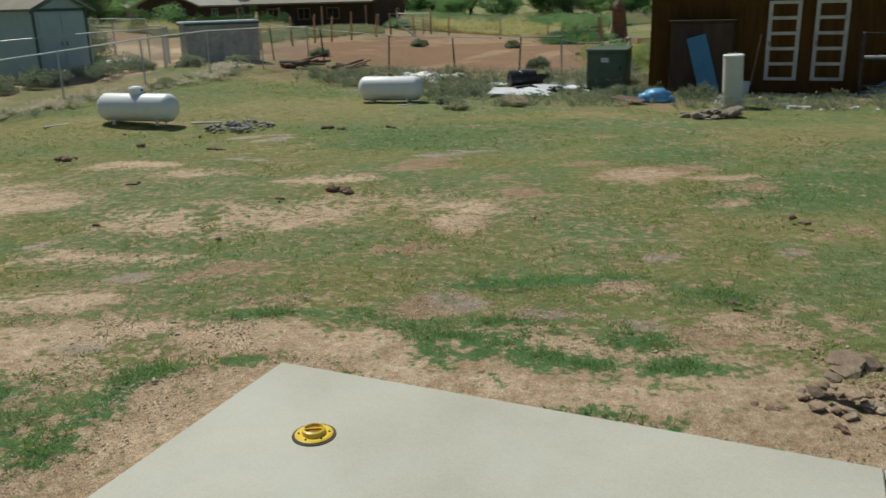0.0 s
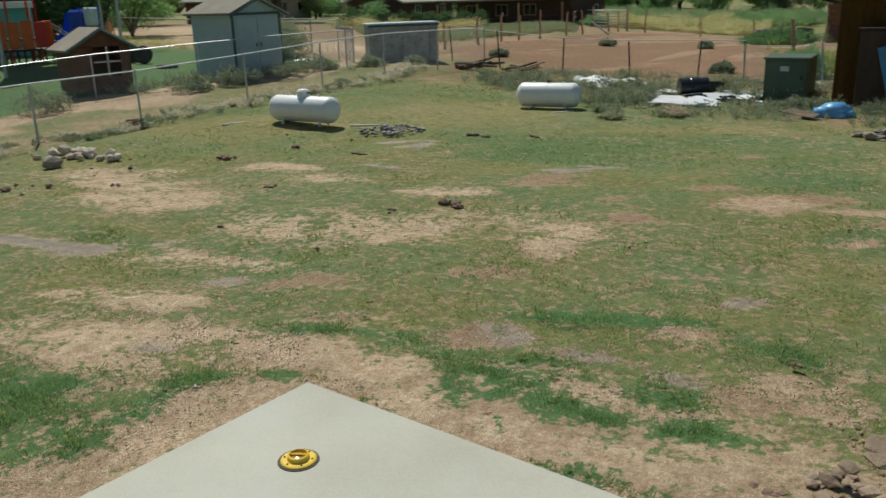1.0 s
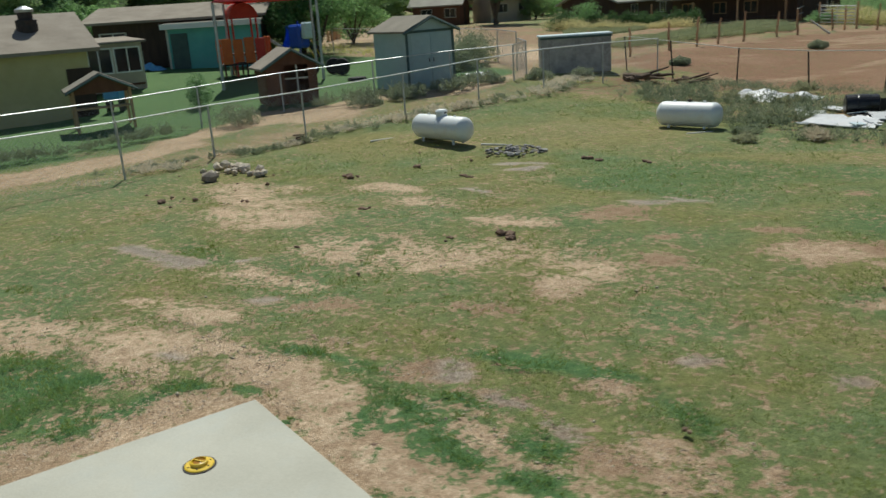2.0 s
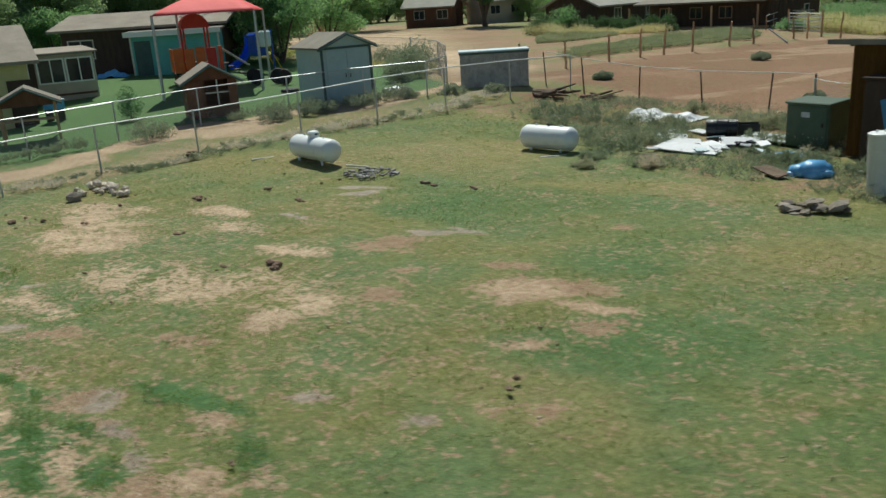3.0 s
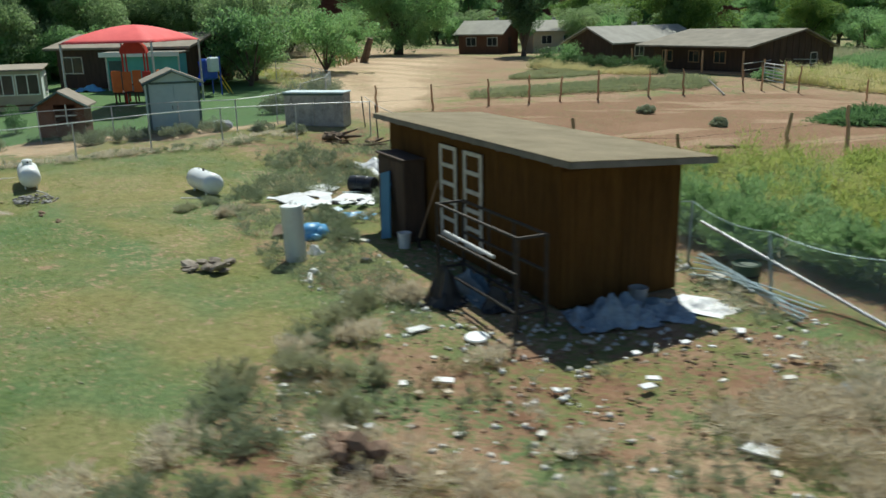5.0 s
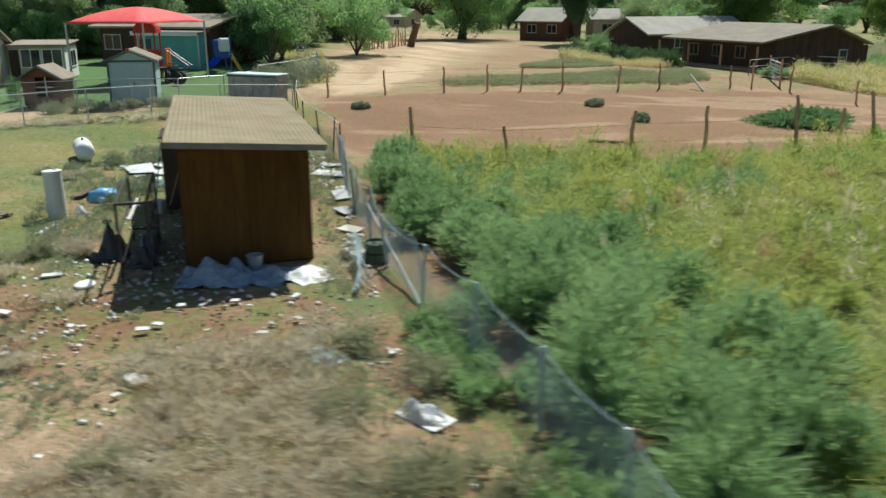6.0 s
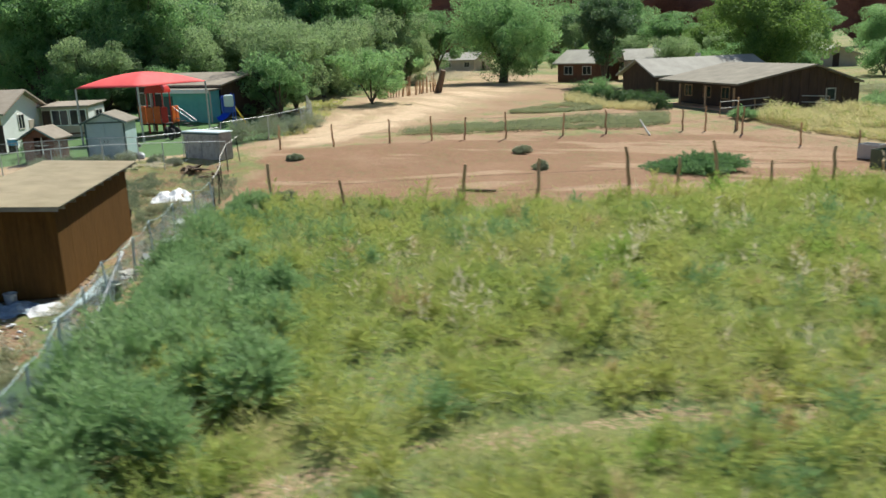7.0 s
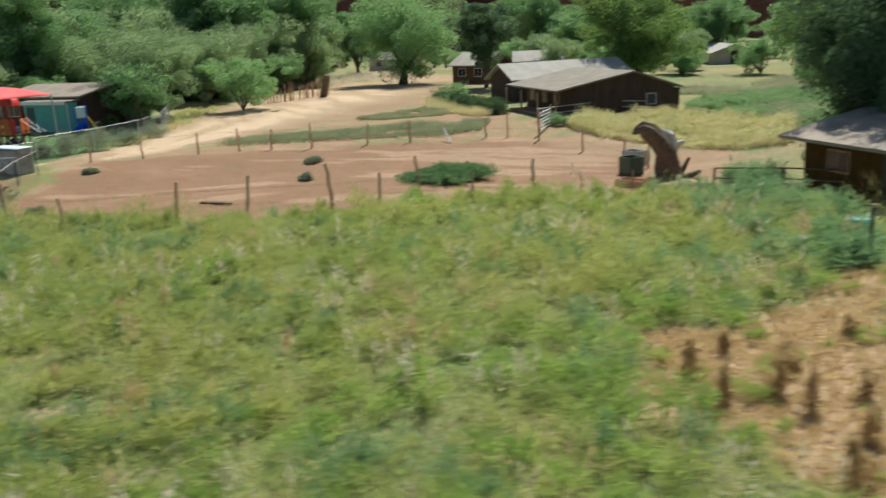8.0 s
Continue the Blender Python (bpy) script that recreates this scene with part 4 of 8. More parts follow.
# ---- water heater ----
def make_heater():
    t = thing("water_heater", 5.33, 19.42, 0, "old white water heater standing on the lawn", "water heater")
    part("jacket", lathe(bmesh.new(), ((0.225, 0.03), (0.23, 0.05), (0.23, 1.2), (0.222, 1.215)), seg=28), M_HEATER, t, smooth=False)
    part("lid", lathe(bmesh.new(), ((0.236, 1.2), (0.236, 1.232), (0.21, 1.245), (0.02, 1.24)), seg=28), M_TANK, t)
    part("base_ring", lathe(bmesh.new(), ((0.215, 0.0), (0.215, 0.05), (0.19, 0.05)), seg=28), M_STEEL_DARK, t)
    for k, a in enumerate((0.6, 2.4)):
        part("pipe_stub", rod(bmesh.new(), (0.1 * math.cos(a), 0.1 * math.sin(a), 1.235), (0.1 * math.cos(a), 0.1 * math.sin(a), 1.29), 0.02, seg=10), M_GALV, t)
    part("access_panel", boxed((0.0, -0.225, 0.35), (0.16, 0.02, 0.2), bevel=0.004), M_HEATER, t)
    t.matrix_basis = t.matrix_basis @ pose(0, 0, 0, 0, -2.5, 15)


make_heater()


# ---- shed ----
def make_shed():
    L, D, zf, zb = 7.7, 2.6, 2.62, 2.45
    t = thing("shed", 11.36, 21.03, -15.8, "long brown plywood shed with flat overhanging roof", "shed", z=0)
    wall = part("wall", prism(prism(bmesh.new(), ((0.03, 0.02), (0.13, 0.02), (0.13, zf), (0.03, zf)), -L + 0.03, -0.03, "x"), ((D - 0.13, 0.02), (D - 0.03, 0.02), (D - 0.03, zb), (D - 0.13, zb)), -L + 0.03, -0.03, "x"), M_SIDING, t)
    for x in (-L + 0.03, -0.13):
        part("end_wall", prism(bmesh.new(), ((0.13, 0.02), (D - 0.13, 0.02), (D - 0.13, zb), (0.13, zf)), x, x + 0.1, "x"), M_SIDING, t)

    def panels(count, width, height, at):
        """Plywood sheets with three grooves each, a finger's width apart."""
        bm = bmesh.new()
        strip = (width - 0.008) / 4
        for k in range(4):
            box(bm, (-width / 2 + 0.004 + strip * (k + 0.5), 0, height / 2), (strip - 0.006, 0.016, height), bevel=0.002)
        box(bm, (0, 0.004, height / 2), (width - 0.01, 0.008, height - 0.01))
        first = None
        for k in range(count):
            if first is None:
                first = part("siding_panel", bm, M_SIDING, t)
                first.matrix_basis = at(k)
            else:
                piece("siding_panel", first.data, t, at(k))

    w = L / 7
    panels(7, w, zf - 0.06, lambda k: pose(-L + w * (k + 0.5), 0.02, 0.03))
    panels(7, w, zb - 0.06, lambda k: pose(-L + w * (k + 0.5), D - 0.02, 0.03, 0, 0, 180))
    w2 = D / 2
    panels(2, w2, zb - 0.02, lambda k: pose(-0.02, w2 * (k + 0.5), 0.03, 0, 0, 90))
    panels(2, w2, zb - 0.02, lambda k: pose(-L + 0.02, w2 * (k + 0.5), 0.03, 0, 0, -90))
    # ribbed roofing on a deck, with fascia boards
    y0, y1, x0, x1 = -0.2, 2.88, -8.2, 0.56
    za, zc = 2.68, 2.5
    deck = prism(bmesh.new(), ((y0, za), (y1, zc), (y1, zc + 0.05), (y0, za + 0.05)), x0, x1, "x")
    part("roof_deck", deck, M_FASCIA, t)
    under, over, k = [], [], 30
    for i in range(k):
        a = y0 - 0.03 + (y1 - y0 + 0.06) * i / k
        q = (y1 - y0 + 0.06) / k
        for f, up in ((0.0, 0.008), (0.1, 0.008), (0.25, 0.016), (0.45, 0.016), (0.65, 0.009)):
            over.append((a + q * f, za + 0.054 + (zc - za) * (a + q * f - y0) / (y1 - y0) + up))
    over.append((y1 + 0.03, zc + 0.06))
    rib = bmesh.new()
    top = [[rib.verts.new((x, y, z)) for y, z in over] for x in (x0 - 0.03, x1 + 0.03)]
    for i in range(len(over) - 1):
        rib.faces.new((top[0][i], top[0][i + 1], top[1][i + 1], top[1][i]))
    bmesh.ops.solidify(rib, geom=rib.faces[:], thickness=0.006)
    part("roofing", rib, M_ROOFING, t, "grey-tan ribbed roofing")
    part("fascia", prism(bmesh.new(), ((y0 - 0.025, za - 0.06), (y0 - 0.002, za - 0.06), (y0 - 0.002, za + 0.05), (y0 - 0.025, za + 0.05)), x0, x1, "x"), M_FASCIA, t)
    part("fascia", prism(bmesh.new(), ((y0, za - 0.06), (y1, zc - 0.06), (y1, zc + 0.05), (y0, za + 0.05)), x1 + 0.002, x1 + 0.024, "x"), M_FASCIA, t)
    part("fascia", prism(bmesh.new(), ((y0, za - 0.06), (y1, zc - 0.06), (y1, zc + 0.05), (y0, za + 0.05)), x0 - 0.024, x0 - 0.002, "x"), M_FASCIA, t)
    for i in range(9):
        part("rafter", prism(bmesh.new(), ((y0 + 0.02, za - 0.1), (y1 - 0.02, zc - 0.1), (y1 - 0.02, zc - 0.004), (y0 + 0.02, za - 0.004)), -7.7 + i * 0.96, -7.66 + i * 0.96, "x"), M_FASCIA, t)
    # two doors with white glazing bars
    for sx in (-4.68, -3.54):
        door = part("door", boxed((sx + 0.4, -0.01, 1.36), (0.78, 0.04, 2.06), bevel=0.004), M_SIDING, t, "brown door with white glazing frame")
        bars = bmesh.new()
        for dx in (0.03, 0.73):
            box(bars, (sx + 0.02 + dx, -0.045, 1.37), (0.1, 0.03, 2.04), bevel=0.004)
        for j in range(6):
            box(bars, (sx + 0.4, -0.043, 0.39 + j * 0.392), (0.6, 0.026, 0.085), bevel=0.004)
        part("glazing_frame", bars, M_WHITE_WOOD, door, "white painted frame")
        for j in range(5):
            part("pane", boxed((sx + 0.4, -0.034, 0.586 + j * 0.392), (0.6, 0.006, 0.303)), M_SIDING, door, "brown board filling")
        part("handle", rod(bmesh.new(), (sx + 0.07, -0.07, 1.25), (sx + 0.07, -0.07, 1.37), 0.012, seg=6), M_STEEL_DARK, door)
    return t


make_shed()
SHED = pose(11.36, 21.03, 0, 0, 0, -15.8)


def by_shed(x, y):
    p = SHED @ Vector((x, y, 0))
    return p.x, p.y


def make_cabinet():
    x, y = by_shed(-6.3, -0.3)
    t = thing("cabinet", x, y, -15.8, "dark wooden cabinet standing against the shed", "cabinet", z=0)
    part("body", boxed((0, 0, 0.96), (1.6, 0.5, 1.88), bevel=0.01), M_BROWN_WALL, t)
    part("top", boxed((0, -0.02, 1.93), (1.7, 0.58, 0.05), bevel=0.012), M_BROWN_WALL, t)
    for sx in (-0.4, 0.4):
        d = part("door", boxed((sx, -0.262, 0.98), (0.78, 0.02, 1.76), bevel=0.006), M_BROWN_WALL, t)
        part("handle", rod(bmesh.new(), (sx * 0.25, -0.285, 0.9), (sx * 0.25, -0.285, 1.02), 0.012, seg=6), M_STEEL_DARK, d)


def make_blue_board():
    x, y = by_shed(-6.0, -0.86)
    t = thing("leaning_board", x, y, -15.8, "blue painted board leaning against dark cabinet", "board", z=0)
    b = part("board", boxed((0, 0, 0.78), (0.5, 0.03, 1.56), bevel=0.006), M_BLUE_PANEL, t)
    b.matrix_basis = pose(0, 0.0, 0.06, -9, -16, 4)
    c = part("batten", boxed((0, 0.03, 1.25), (0.46, 0.04, 0.06), bevel=0.004), M_BLUE_PANEL, t)
    c.matrix_basis = b.matrix_basis


def make_bucket(x, y, material, label, h=0.36, r=0.15):
    t = thing("bucket", x, y, 0, label, "bucket")
    part("pail", lathe(bmesh.new(), ((r * 0.82, 0.0), (r, h), (r * 1.06, h), (r * 1.06, h + 0.02), (r * 0.94, h + 0.02), (r * 0.78, 0.04), (0.01, 0.04)), seg=18), material, t)
    hoop = bmesh.new()
    for k in range(8):
        a, b = math.pi * k / 8, math.pi * (k + 1) / 8
        rod(hoop, (r * 1.06 * math.cos(a), -0.03 - 0.1 * math.sin(a), h - 0.03), (r * 1.06 * math.cos(b), -0.03 - 0.1 * math.sin(b), h - 0.03), 0.004, seg=5)
    part("handle", hoop, M_GALV, t)


make_cabinet()
make_blue_board()
make_bucket(*by_shed(-5.15, -0.75), M_TRASH_WHITE, "white plastic bucket beside the shed wall")
make_bucket(*by_shed(0.45, 1.35), M_TRASH_GREY, "grey bucket against the shed end wall", 0.34, 0.16)


def make_rake():
    x, y = by_shed(-5.0, -0.3)
    t = thing("shovel", x, y, -15.8, "wooden handled shovel leaning on shed wall", "shovel", z=0)
    part("handle", rod(bmesh.new(), (0, -0.15, 0.25), (0.18, 0.27, 1.55), 0.018, seg=8), M_POST, t)
    part("blade", boxed((-0.01, -0.17, 0.14), (0.2, 0.02, 0.28), Euler((0.25, 0, 0)).to_matrix().to_4x4(), 0.008), M_STEEL_DARK, t)


make_rake()


def make_utility_box():
    t = thing("utility_box", 3.0, 24.4, -16, "dark green metal utility box beside the shed", "utility box", z=0)
    part("body", boxed((0, 0, 0.56), (1.15, 0.95, 1.1), bevel=0.02), M_GREEN_BOX, t)
    part("lid", boxed((0, -0.02, 1.135), (1.22, 1.03, 0.06), Euler((0.03, 0, 0)).to_matrix().to_4x4(), 0.018), M_GREEN_BOX, t)
    d = part("front_door", boxed((0, -0.485, 0.55), (1.02, 0.02, 0.96), bevel=0.006), M_GREEN_BOX, t)
    part("notice", boxed((-0.05, -0.5, 0.84), (0.22, 0.006, 0.13)), M_TRASH_WHITE, d, "small worn white sticker")
    part("latch", boxed((0.4, -0.505, 0.6), (0.05, 0.03, 0.1), bevel=0.005), M_STEEL_DARK, d)


make_utility_box()


def make_rack():
    """Open steel frame standing along the shed's front."""
    x, y = by_shed(-0.95, -0.9)
    t = thing("steel_rack", x, y, -15.8, "black welded steel pipe rack before the shed", "rack", z=0)
    w, d, h = 3.0, 0.55, 1.62
    for sx in (-w / 2, w / 2):
        for sy in (-d / 2, d / 2):
            part("upright", boxed((sx, sy, h / 2), (0.05, 0.05, h), bevel=0.005), M_STEEL_DARK, t)
        for z in (0.35, h):
            part("crossbar", boxed((sx, 0, z - 0.025), (0.045, d, 0.045), bevel=0.005), M_STEEL_DARK, t)
    for z in (0.35, 1.0, h):
        for sy in (-d / 2, d / 2):
            part("rail", boxed((0, sy, z - 0.025), (w, 0.045, 0.045), bevel=0.005), M_STEEL_DARK, t)
    for sx in (-0.45, 0.45):
        part("upright", boxed((sx, d / 2, h / 2), (0.04, 0.04, h - 0.06), bevel=0.004), M_STEEL_DARK, t)
    t2 = thing("pipe", x, y, -15.8, "white plastic pipe lying across the steel rack", "pipe", z=1.0)
    part("tube", rod(bmesh.new(), (-1.48, -0.12, 0.03), (0.5, -0.16, 0.03), 0.032, seg=10), M_TRASH_WHITE, t2)


make_rack()


def make_heap(name, x, y, w, d, h, turn, material, label, category, seed, res=16, sheet=0.0):
    ob = part(name, crumpled(w, d, h, None, res, 0.18, seed, sheet), material)
    ob.matrix_basis = pose(x, y, ground_z(x, y) + 0.004, 0, 0, turn)
    return tagged(ob, label, category)


def make_bundle():
    """A bright tarp bundled up into soft lumps."""
    t = thing("tarp", 3.73, 20.75, 15, "bright blue plastic tarp bundled in weeds", "tarp")
    q = random.Random(65)
    bm = bmesh.new()
    for x, y, z, w in ((0, 0, 0.16, 0.72), (0.16, 0.04, 0.14, 0.62), (-0.2, 0.02, 0.12, 0.56), (0.05, -0.16, 0.09, 0.5), (0.32, -0.12, 0.06, 0.36), (-0.36, -0.1, 0.05, 0.34)):
        stone(bm, (x, y, z), w, q, 0.6)
    part("bundle", bm, M_BLUE_TARP, t, smooth=True)


make_heap("garbage_bag", 9.55, 19.85, 0.95, 0.85, 0.85, 20, M_BLACK, "shiny black garbage bag by the steel rack", "garbage bag", 1.5)
make_heap("tarp", *by_shed(-1.5, -0.85), 2.0, 0.55, 0.5, -20, M_SHADED_TARP, "dark blue folded tarp under the steel rack", "tarp", 2.5)
make_heap("garbage_bag", *by_shed(-0.6, -0.9), 0.6, 0.5, 0.4, 50, M_BLACK, "small black garbage bag under the rack", "garbage bag", 9.5)
make_heap("plastic_sheeting", *by_shed(0.75, 0.55), 1.5, 1.1, 0.68, 60, M_PALE_BLUE_PLASTIC, "heap of hazy plastic sheeting by shed end", "plastic sheeting", 3.5, 22)
make_heap("plastic_sheeting", *by_shed(0.85, 1.6), 1.1, 1.2, 0.3, 30, M_PALE_BLUE_PLASTIC, "low heap of torn plastic sheeting", "plastic sheeting", 4.5, 18)
make_heap("plaster_debris", *by_shed(1.0, 2.35), 1.2, 0.9, 0.13, 10, M_TRASH_WHITE, "spread of white crumbled debris on dirt", "debris", 5.5, 22)
make_bundle()
make_heap("tarp", 2.72, 22.85, 1.0, 0.7, 0.12, 35, M_BLUE_TARP, "flat light blue plastic tarp on ground", "tarp", 7.5, 16)
make_heap("white_tarp", -2.75, 27.7, 3.2, 1.7, 0.42, -8, M_TRASH_WHITE, "crumpled white tarp on mound by fence", "tarp", 8.5, 24)
make_heap("crumpled_plastic", 19.3, 22.0, 0.8, 0.45, 0.22, 15, M_TRASH_WHITE, "crumpled white plastic in dry weeds", "litter", 11.5, 16)
make_heap("crumpled_plastic", 16.6, 21.6, 1.2, 0.5, 0.1, 15, M_PALE_BLUE_PLASTIC, "flattened torn plastic on dirt", "litter", 12.5, 16)
make_heap("plastic_sheeting", 6.2, 27.0, 1.3, 0.45, 0.14, -20, M_TRASH_WHITE, "white plastic sheet behind the shed", "plastic sheeting", 13.5, 16)
make_heap("foam_scrap", 5.2, 20.0, 0.4, 0.4, 0.3, 15, M_TRASH_WHITE, "white foam lump beside the water heater", "foam", 14.5, 10)


def make_sheet(x, y, w, d, turn, tilt, material, label, z=0.03, name="scrap_sheet"):
    """A cut or torn board or sheet lying about."""
    r = random.Random(int(x * 100 + y * 10))
    pts = [(-w / 2, -d / 2), (w * r.uniform(-0.1, 0.2), -d * r.uniform(0.42, 0.55)), (w / 2, -d * r.uniform(0.35, 0.5)), (w * r.uniform(0.42, 0.5), d / 2), (-w * r.uniform(0.3, 0.5), d * r.uniform(0.4, 0.5))]
    bm = bmesh.new()
    lo, hi = [bm.verts.new((a, b, 0)) for a, b in pts], [bm.verts.new((a, b, 0.025)) for a, b in pts]
    bm.faces.new(lo)
    bm.faces.new(hi)
    for i in range(5):
        bm.faces.new((lo[i], lo[(i + 1) % 5], hi[(i + 1) % 5], hi[i]))
    ob = part(name, bm, material)
    ob.matrix_basis = pose(x, y, ground_z(x, y) + z, tilt, tilt * 0.6, turn)
    return tagged(ob, label, "scrap sheet", "scrap sheets in the weeds")


for row in ((0.35, 22.6, 1.7, 0.75, -8, 5, 0), (-0.1, 23.45, 0.9, 0.5, 25, 7, 0), (1.25, 23.9, 1.25, 0.75, 38, 8, 0), (-0.75, 24.1, 0.95, 0.6, 15, 6, 0), (0.75, 23.2, 0.7, 0.4, -35, 9, 0), (-0.3, 25.1, 0.6, 0.35, -30, 5, 0), (1.0, 22.9, 0.55, 0.3, 60, 11, 0)):
    make_sheet(*row[:6], M_TRASH_WHITE, "torn white sheet lying in the weeds", 0.09)
for k, (x, y, w) in enumerate(((0.0, 22.3, 0.5), (0.75, 22.35, 0.4), (1.55, 23.3, 0.5), (-0.55, 23.0, 0.4), (0.45, 24.3, 0.5), (-1.1, 24.8, 0.45), (1.9, 23.7, 0.5), (2.1, 22.7, 0.35), (-0.5, 22.2, 0.3), (1.2, 22.3, 0.3))):
    make_sheet(x, y, w, w * 0.55, 50 * k, 8, (M_TRASH_WHITE, M_LID, M_TRASH_GREY)[k % 3], "torn pale scrap lying in the weeds", 0.1)
make_rubble("scrap_heap", 0.95, 23.75, 16, 0.5, 0.24, M_BLACK, "broken black plastic scrap heaped in weeds", "scrap heap", 41, 0.5, 0.25, "scrap")
make_sheet(1.75, 24.75, 1.5, 0.9, -15, 1.5, M_TRASH_GREY, "grey sheet metal lying in the weeds", 0.07)
make_sheet(16.2, 19.0, 0.42, 0.28, 10, 3, M_TRASH_WHITE, "pale scrap of board on dirt", 0.05)
for k, (x, y, w) in enumerate(((18.04, 19.08, 0.26), (18.6, 18.5, 0.22), (14.28, 19.5, 0.22), (16.58, 18.63, 0.14), (13.5, 18.5, 0.16), (15.2, 21.9, 0.2), (15.9, 22.4, 0.16), (14.9, 20.4, 0.12), (14.1, 22.3, 0.2), (17.3, 22.6, 0.18))):
    make_sheet(x, y, w, w * 0.6, 37 * k, 5, (M_TRASH_WHITE, M_WHITE_WOOD)[k % 2], "small pale scrap lying on dirt", 0.04)
make_sheet(12.2, 17.6, 0.3, 0.14, 40, 3, M_TRASH_WHITE, "pale scrap of board on dirt", 0.05)
make_sheet(10.4, 18.6, 0.4, 0.2, 80, 3, M_TRASH_WHITE, "pale scrap of board on dirt", 0.05)
rs = random.Random(88)
for k in range(46):
    x, y = (rs.uniform(10.6, 14.8), rs.uniform(14.5, 18.8)) if k < 28 else (rs.uniform(12.5, 20), rs.uniform(17.5, 23))
    if 0.36 * (x - 8.3) + (y - 18.6) > 1.6 and k < 28:
        continue
    make_sheet(x, y, rs.uniform(0.07, 0.24), rs.uniform(0.05, 0.13), rs.uniform(0, 180), rs.uniform(2, 9), (M_TRASH_WHITE, M_WHITE_WOOD, M_WHITE_ROCK)[k % 3], "small pale scrap of rubbish on dirt", 0.035)
for k, (x, y, w, d) in enumerate([(6.9, 26.6, 1.0, 0.5), (8.6, 25.9, 0.7, 0.4), (10.4, 25.2, 0.6, 0.4), (3.9, 27.6, 1.1, 0.6), (2.6, 28.2, 0.8, 0.4), (12.3, 24.5, 0.5, 0.3)]):
    make_sheet(x, y, w, d, -20 + 23 * k, 4, (M_TRASH_WHITE, M_TRASH_GREY, M_WHITE_WOOD)[k % 3], "torn pale sheet behind the shed", 0.06)
make_sheet(3.02, 20.4, 0.9, 0.35, -40, 9, M_LOG, "rotten brown board beside blue tarp", 0.12)
make_sheet(4.9, 21.3, 0.8, 0.15, 20, 2, M_WHITE_WOOD, "pale plank lying in the weeds", 0.05)


def make_drum():
    t = thing("drum", 0.45, 24.75, 20, "black plastic drum lying among white scraps", "drum")
    m = pose(0, 0, 0.27, 0, 90, 0)
    part("shell", lathe(bmesh.new(), ((0.22, -0.42), (0.26, -0.4), (0.27, -0.15), (0.255, -0.12), (0.27, -0.09), (0.27, 0.15), (0.255, 0.18), (0.26, 0.4), (0.22, 0.42), (0.2, 0.39), (0.01, 0.38)), m, 20), M_BLACK, t)
    c = thing("crate", 0.95, 25.5, 20, "dark plastic crate among scraps", "crate")
    for p, s in (((0, 0, 0.03), (0.6, 0.4, 0.03)), ((0, 0.2, 0.17), (0.6, 0.02, 0.3)), ((0, -0.2, 0.17), (0.6, 0.02, 0.3)), ((0.29, 0, 0.17), (0.02, 0.38, 0.3)), ((-0.29, 0, 0.17), (0.02, 0.38, 0.3))):
        part("side", boxed(p, s, bevel=0.005), M_BLACK, c)


make_drum()


def make_lid():
    ob = part("dish", lathe(bmesh.new(), ((0.19, 0.0), (0.2, 0.02), (0.18, 0.04), (0.02, 0.05)), seg=24), M_TANK)
    ob.matrix_basis = pose(11.32, 19.08, 0.03, 5, 3, 0)
    tagged(ob, "round white dish lying upside down on dirt", "dish")
    t = thing("pipe_scrap", 6.55, 19.0, -20, "white pipe pieces lying on the lawn", "pipe")
    part("tube", rod(bmesh.new(), (-0.1, 0, 0.05), (0.42, -0.1, 0.05), 0.045, seg=12), M_TRASH_WHITE, t)
    part("elbow", rod(rod(bmesh.new(), (-0.25, 0.05, 0.06), (-0.05, 0.16, 0.08), 0.05, seg=10), (-0.25, 0.05, 0.06), (-0.3, 0.2, 0.06), 0.05, seg=10), M_TRASH_WHITE, t)
    b = part("block", boxed((0, 0, 0.06), (0.22, 0.14, 0.12), bevel=0.01), M_BLACK)
    b.matrix_basis = pose(6.56, 20.37, 0, 0, 0, 20)
    tagged(b, "small black block lying on dirt", "block")


make_lid()


def make_branch_pile(name, x, y, n, length, seed, label, thick=0.05):
    r = random.Random(seed)
    t = thing(name, x, y, 0, label, "wood pile")
    for k in range(n):
        a, q = r.uniform(-0.7, 0.9), length * r.uniform(0.4, 1)
        cx, cy, z = r.uniform(-0.9, 0.9) * length * 0.5, r.uniform(-0.35, 0.35), r.uniform(0.04, 0.22)
        d = Vector((math.cos(a), math.sin(a), r.uniform(-0.05, 0.3))) * q / 2
        part("branch", rod(bmesh.new(), Vector((cx, cy, max(z, abs(d.z) + 0.03))) - d, Vector((cx, cy, max(z, abs(d.z) + 0.03))) + d, thick * r.uniform(0.5, 1.5), thick * r.uniform(0.2, 0.7), 7), M_LOG, t)


make_branch_pile("dead_branches", -7.6, 29.2, 16, 1.5, 3, "pile of dark dead branches by the fence", 0.08)
make_branch_pile("dead_branches", -5.9, 29.9, 8, 1.2, 5, "scattered dead branches by the fence", 0.05)
make_branch_pile("dead_branches", -12.9, 16.9, 4, 0.7, 6, "dry sticks lying under the fence", 0.03)
for i, (x, y, a) in enumerate(((-6.9, 17.75, 5), (-10.4, 17.6, 60), (-2.6, 20.7, 40))):
    ob = part("stick", rod(bmesh.new(), (-0.35, 0, 0.03), (0.35, 0.04, 0.03), 0.03, 0.02, 7), M_WHITE_WOOD)
    ob.matrix_basis = pose(x, y, ground_z(x, y), 0, 0, a)
    tagged(ob, "short pale length of wood on lawn", "stick", "sticks on the lawn")


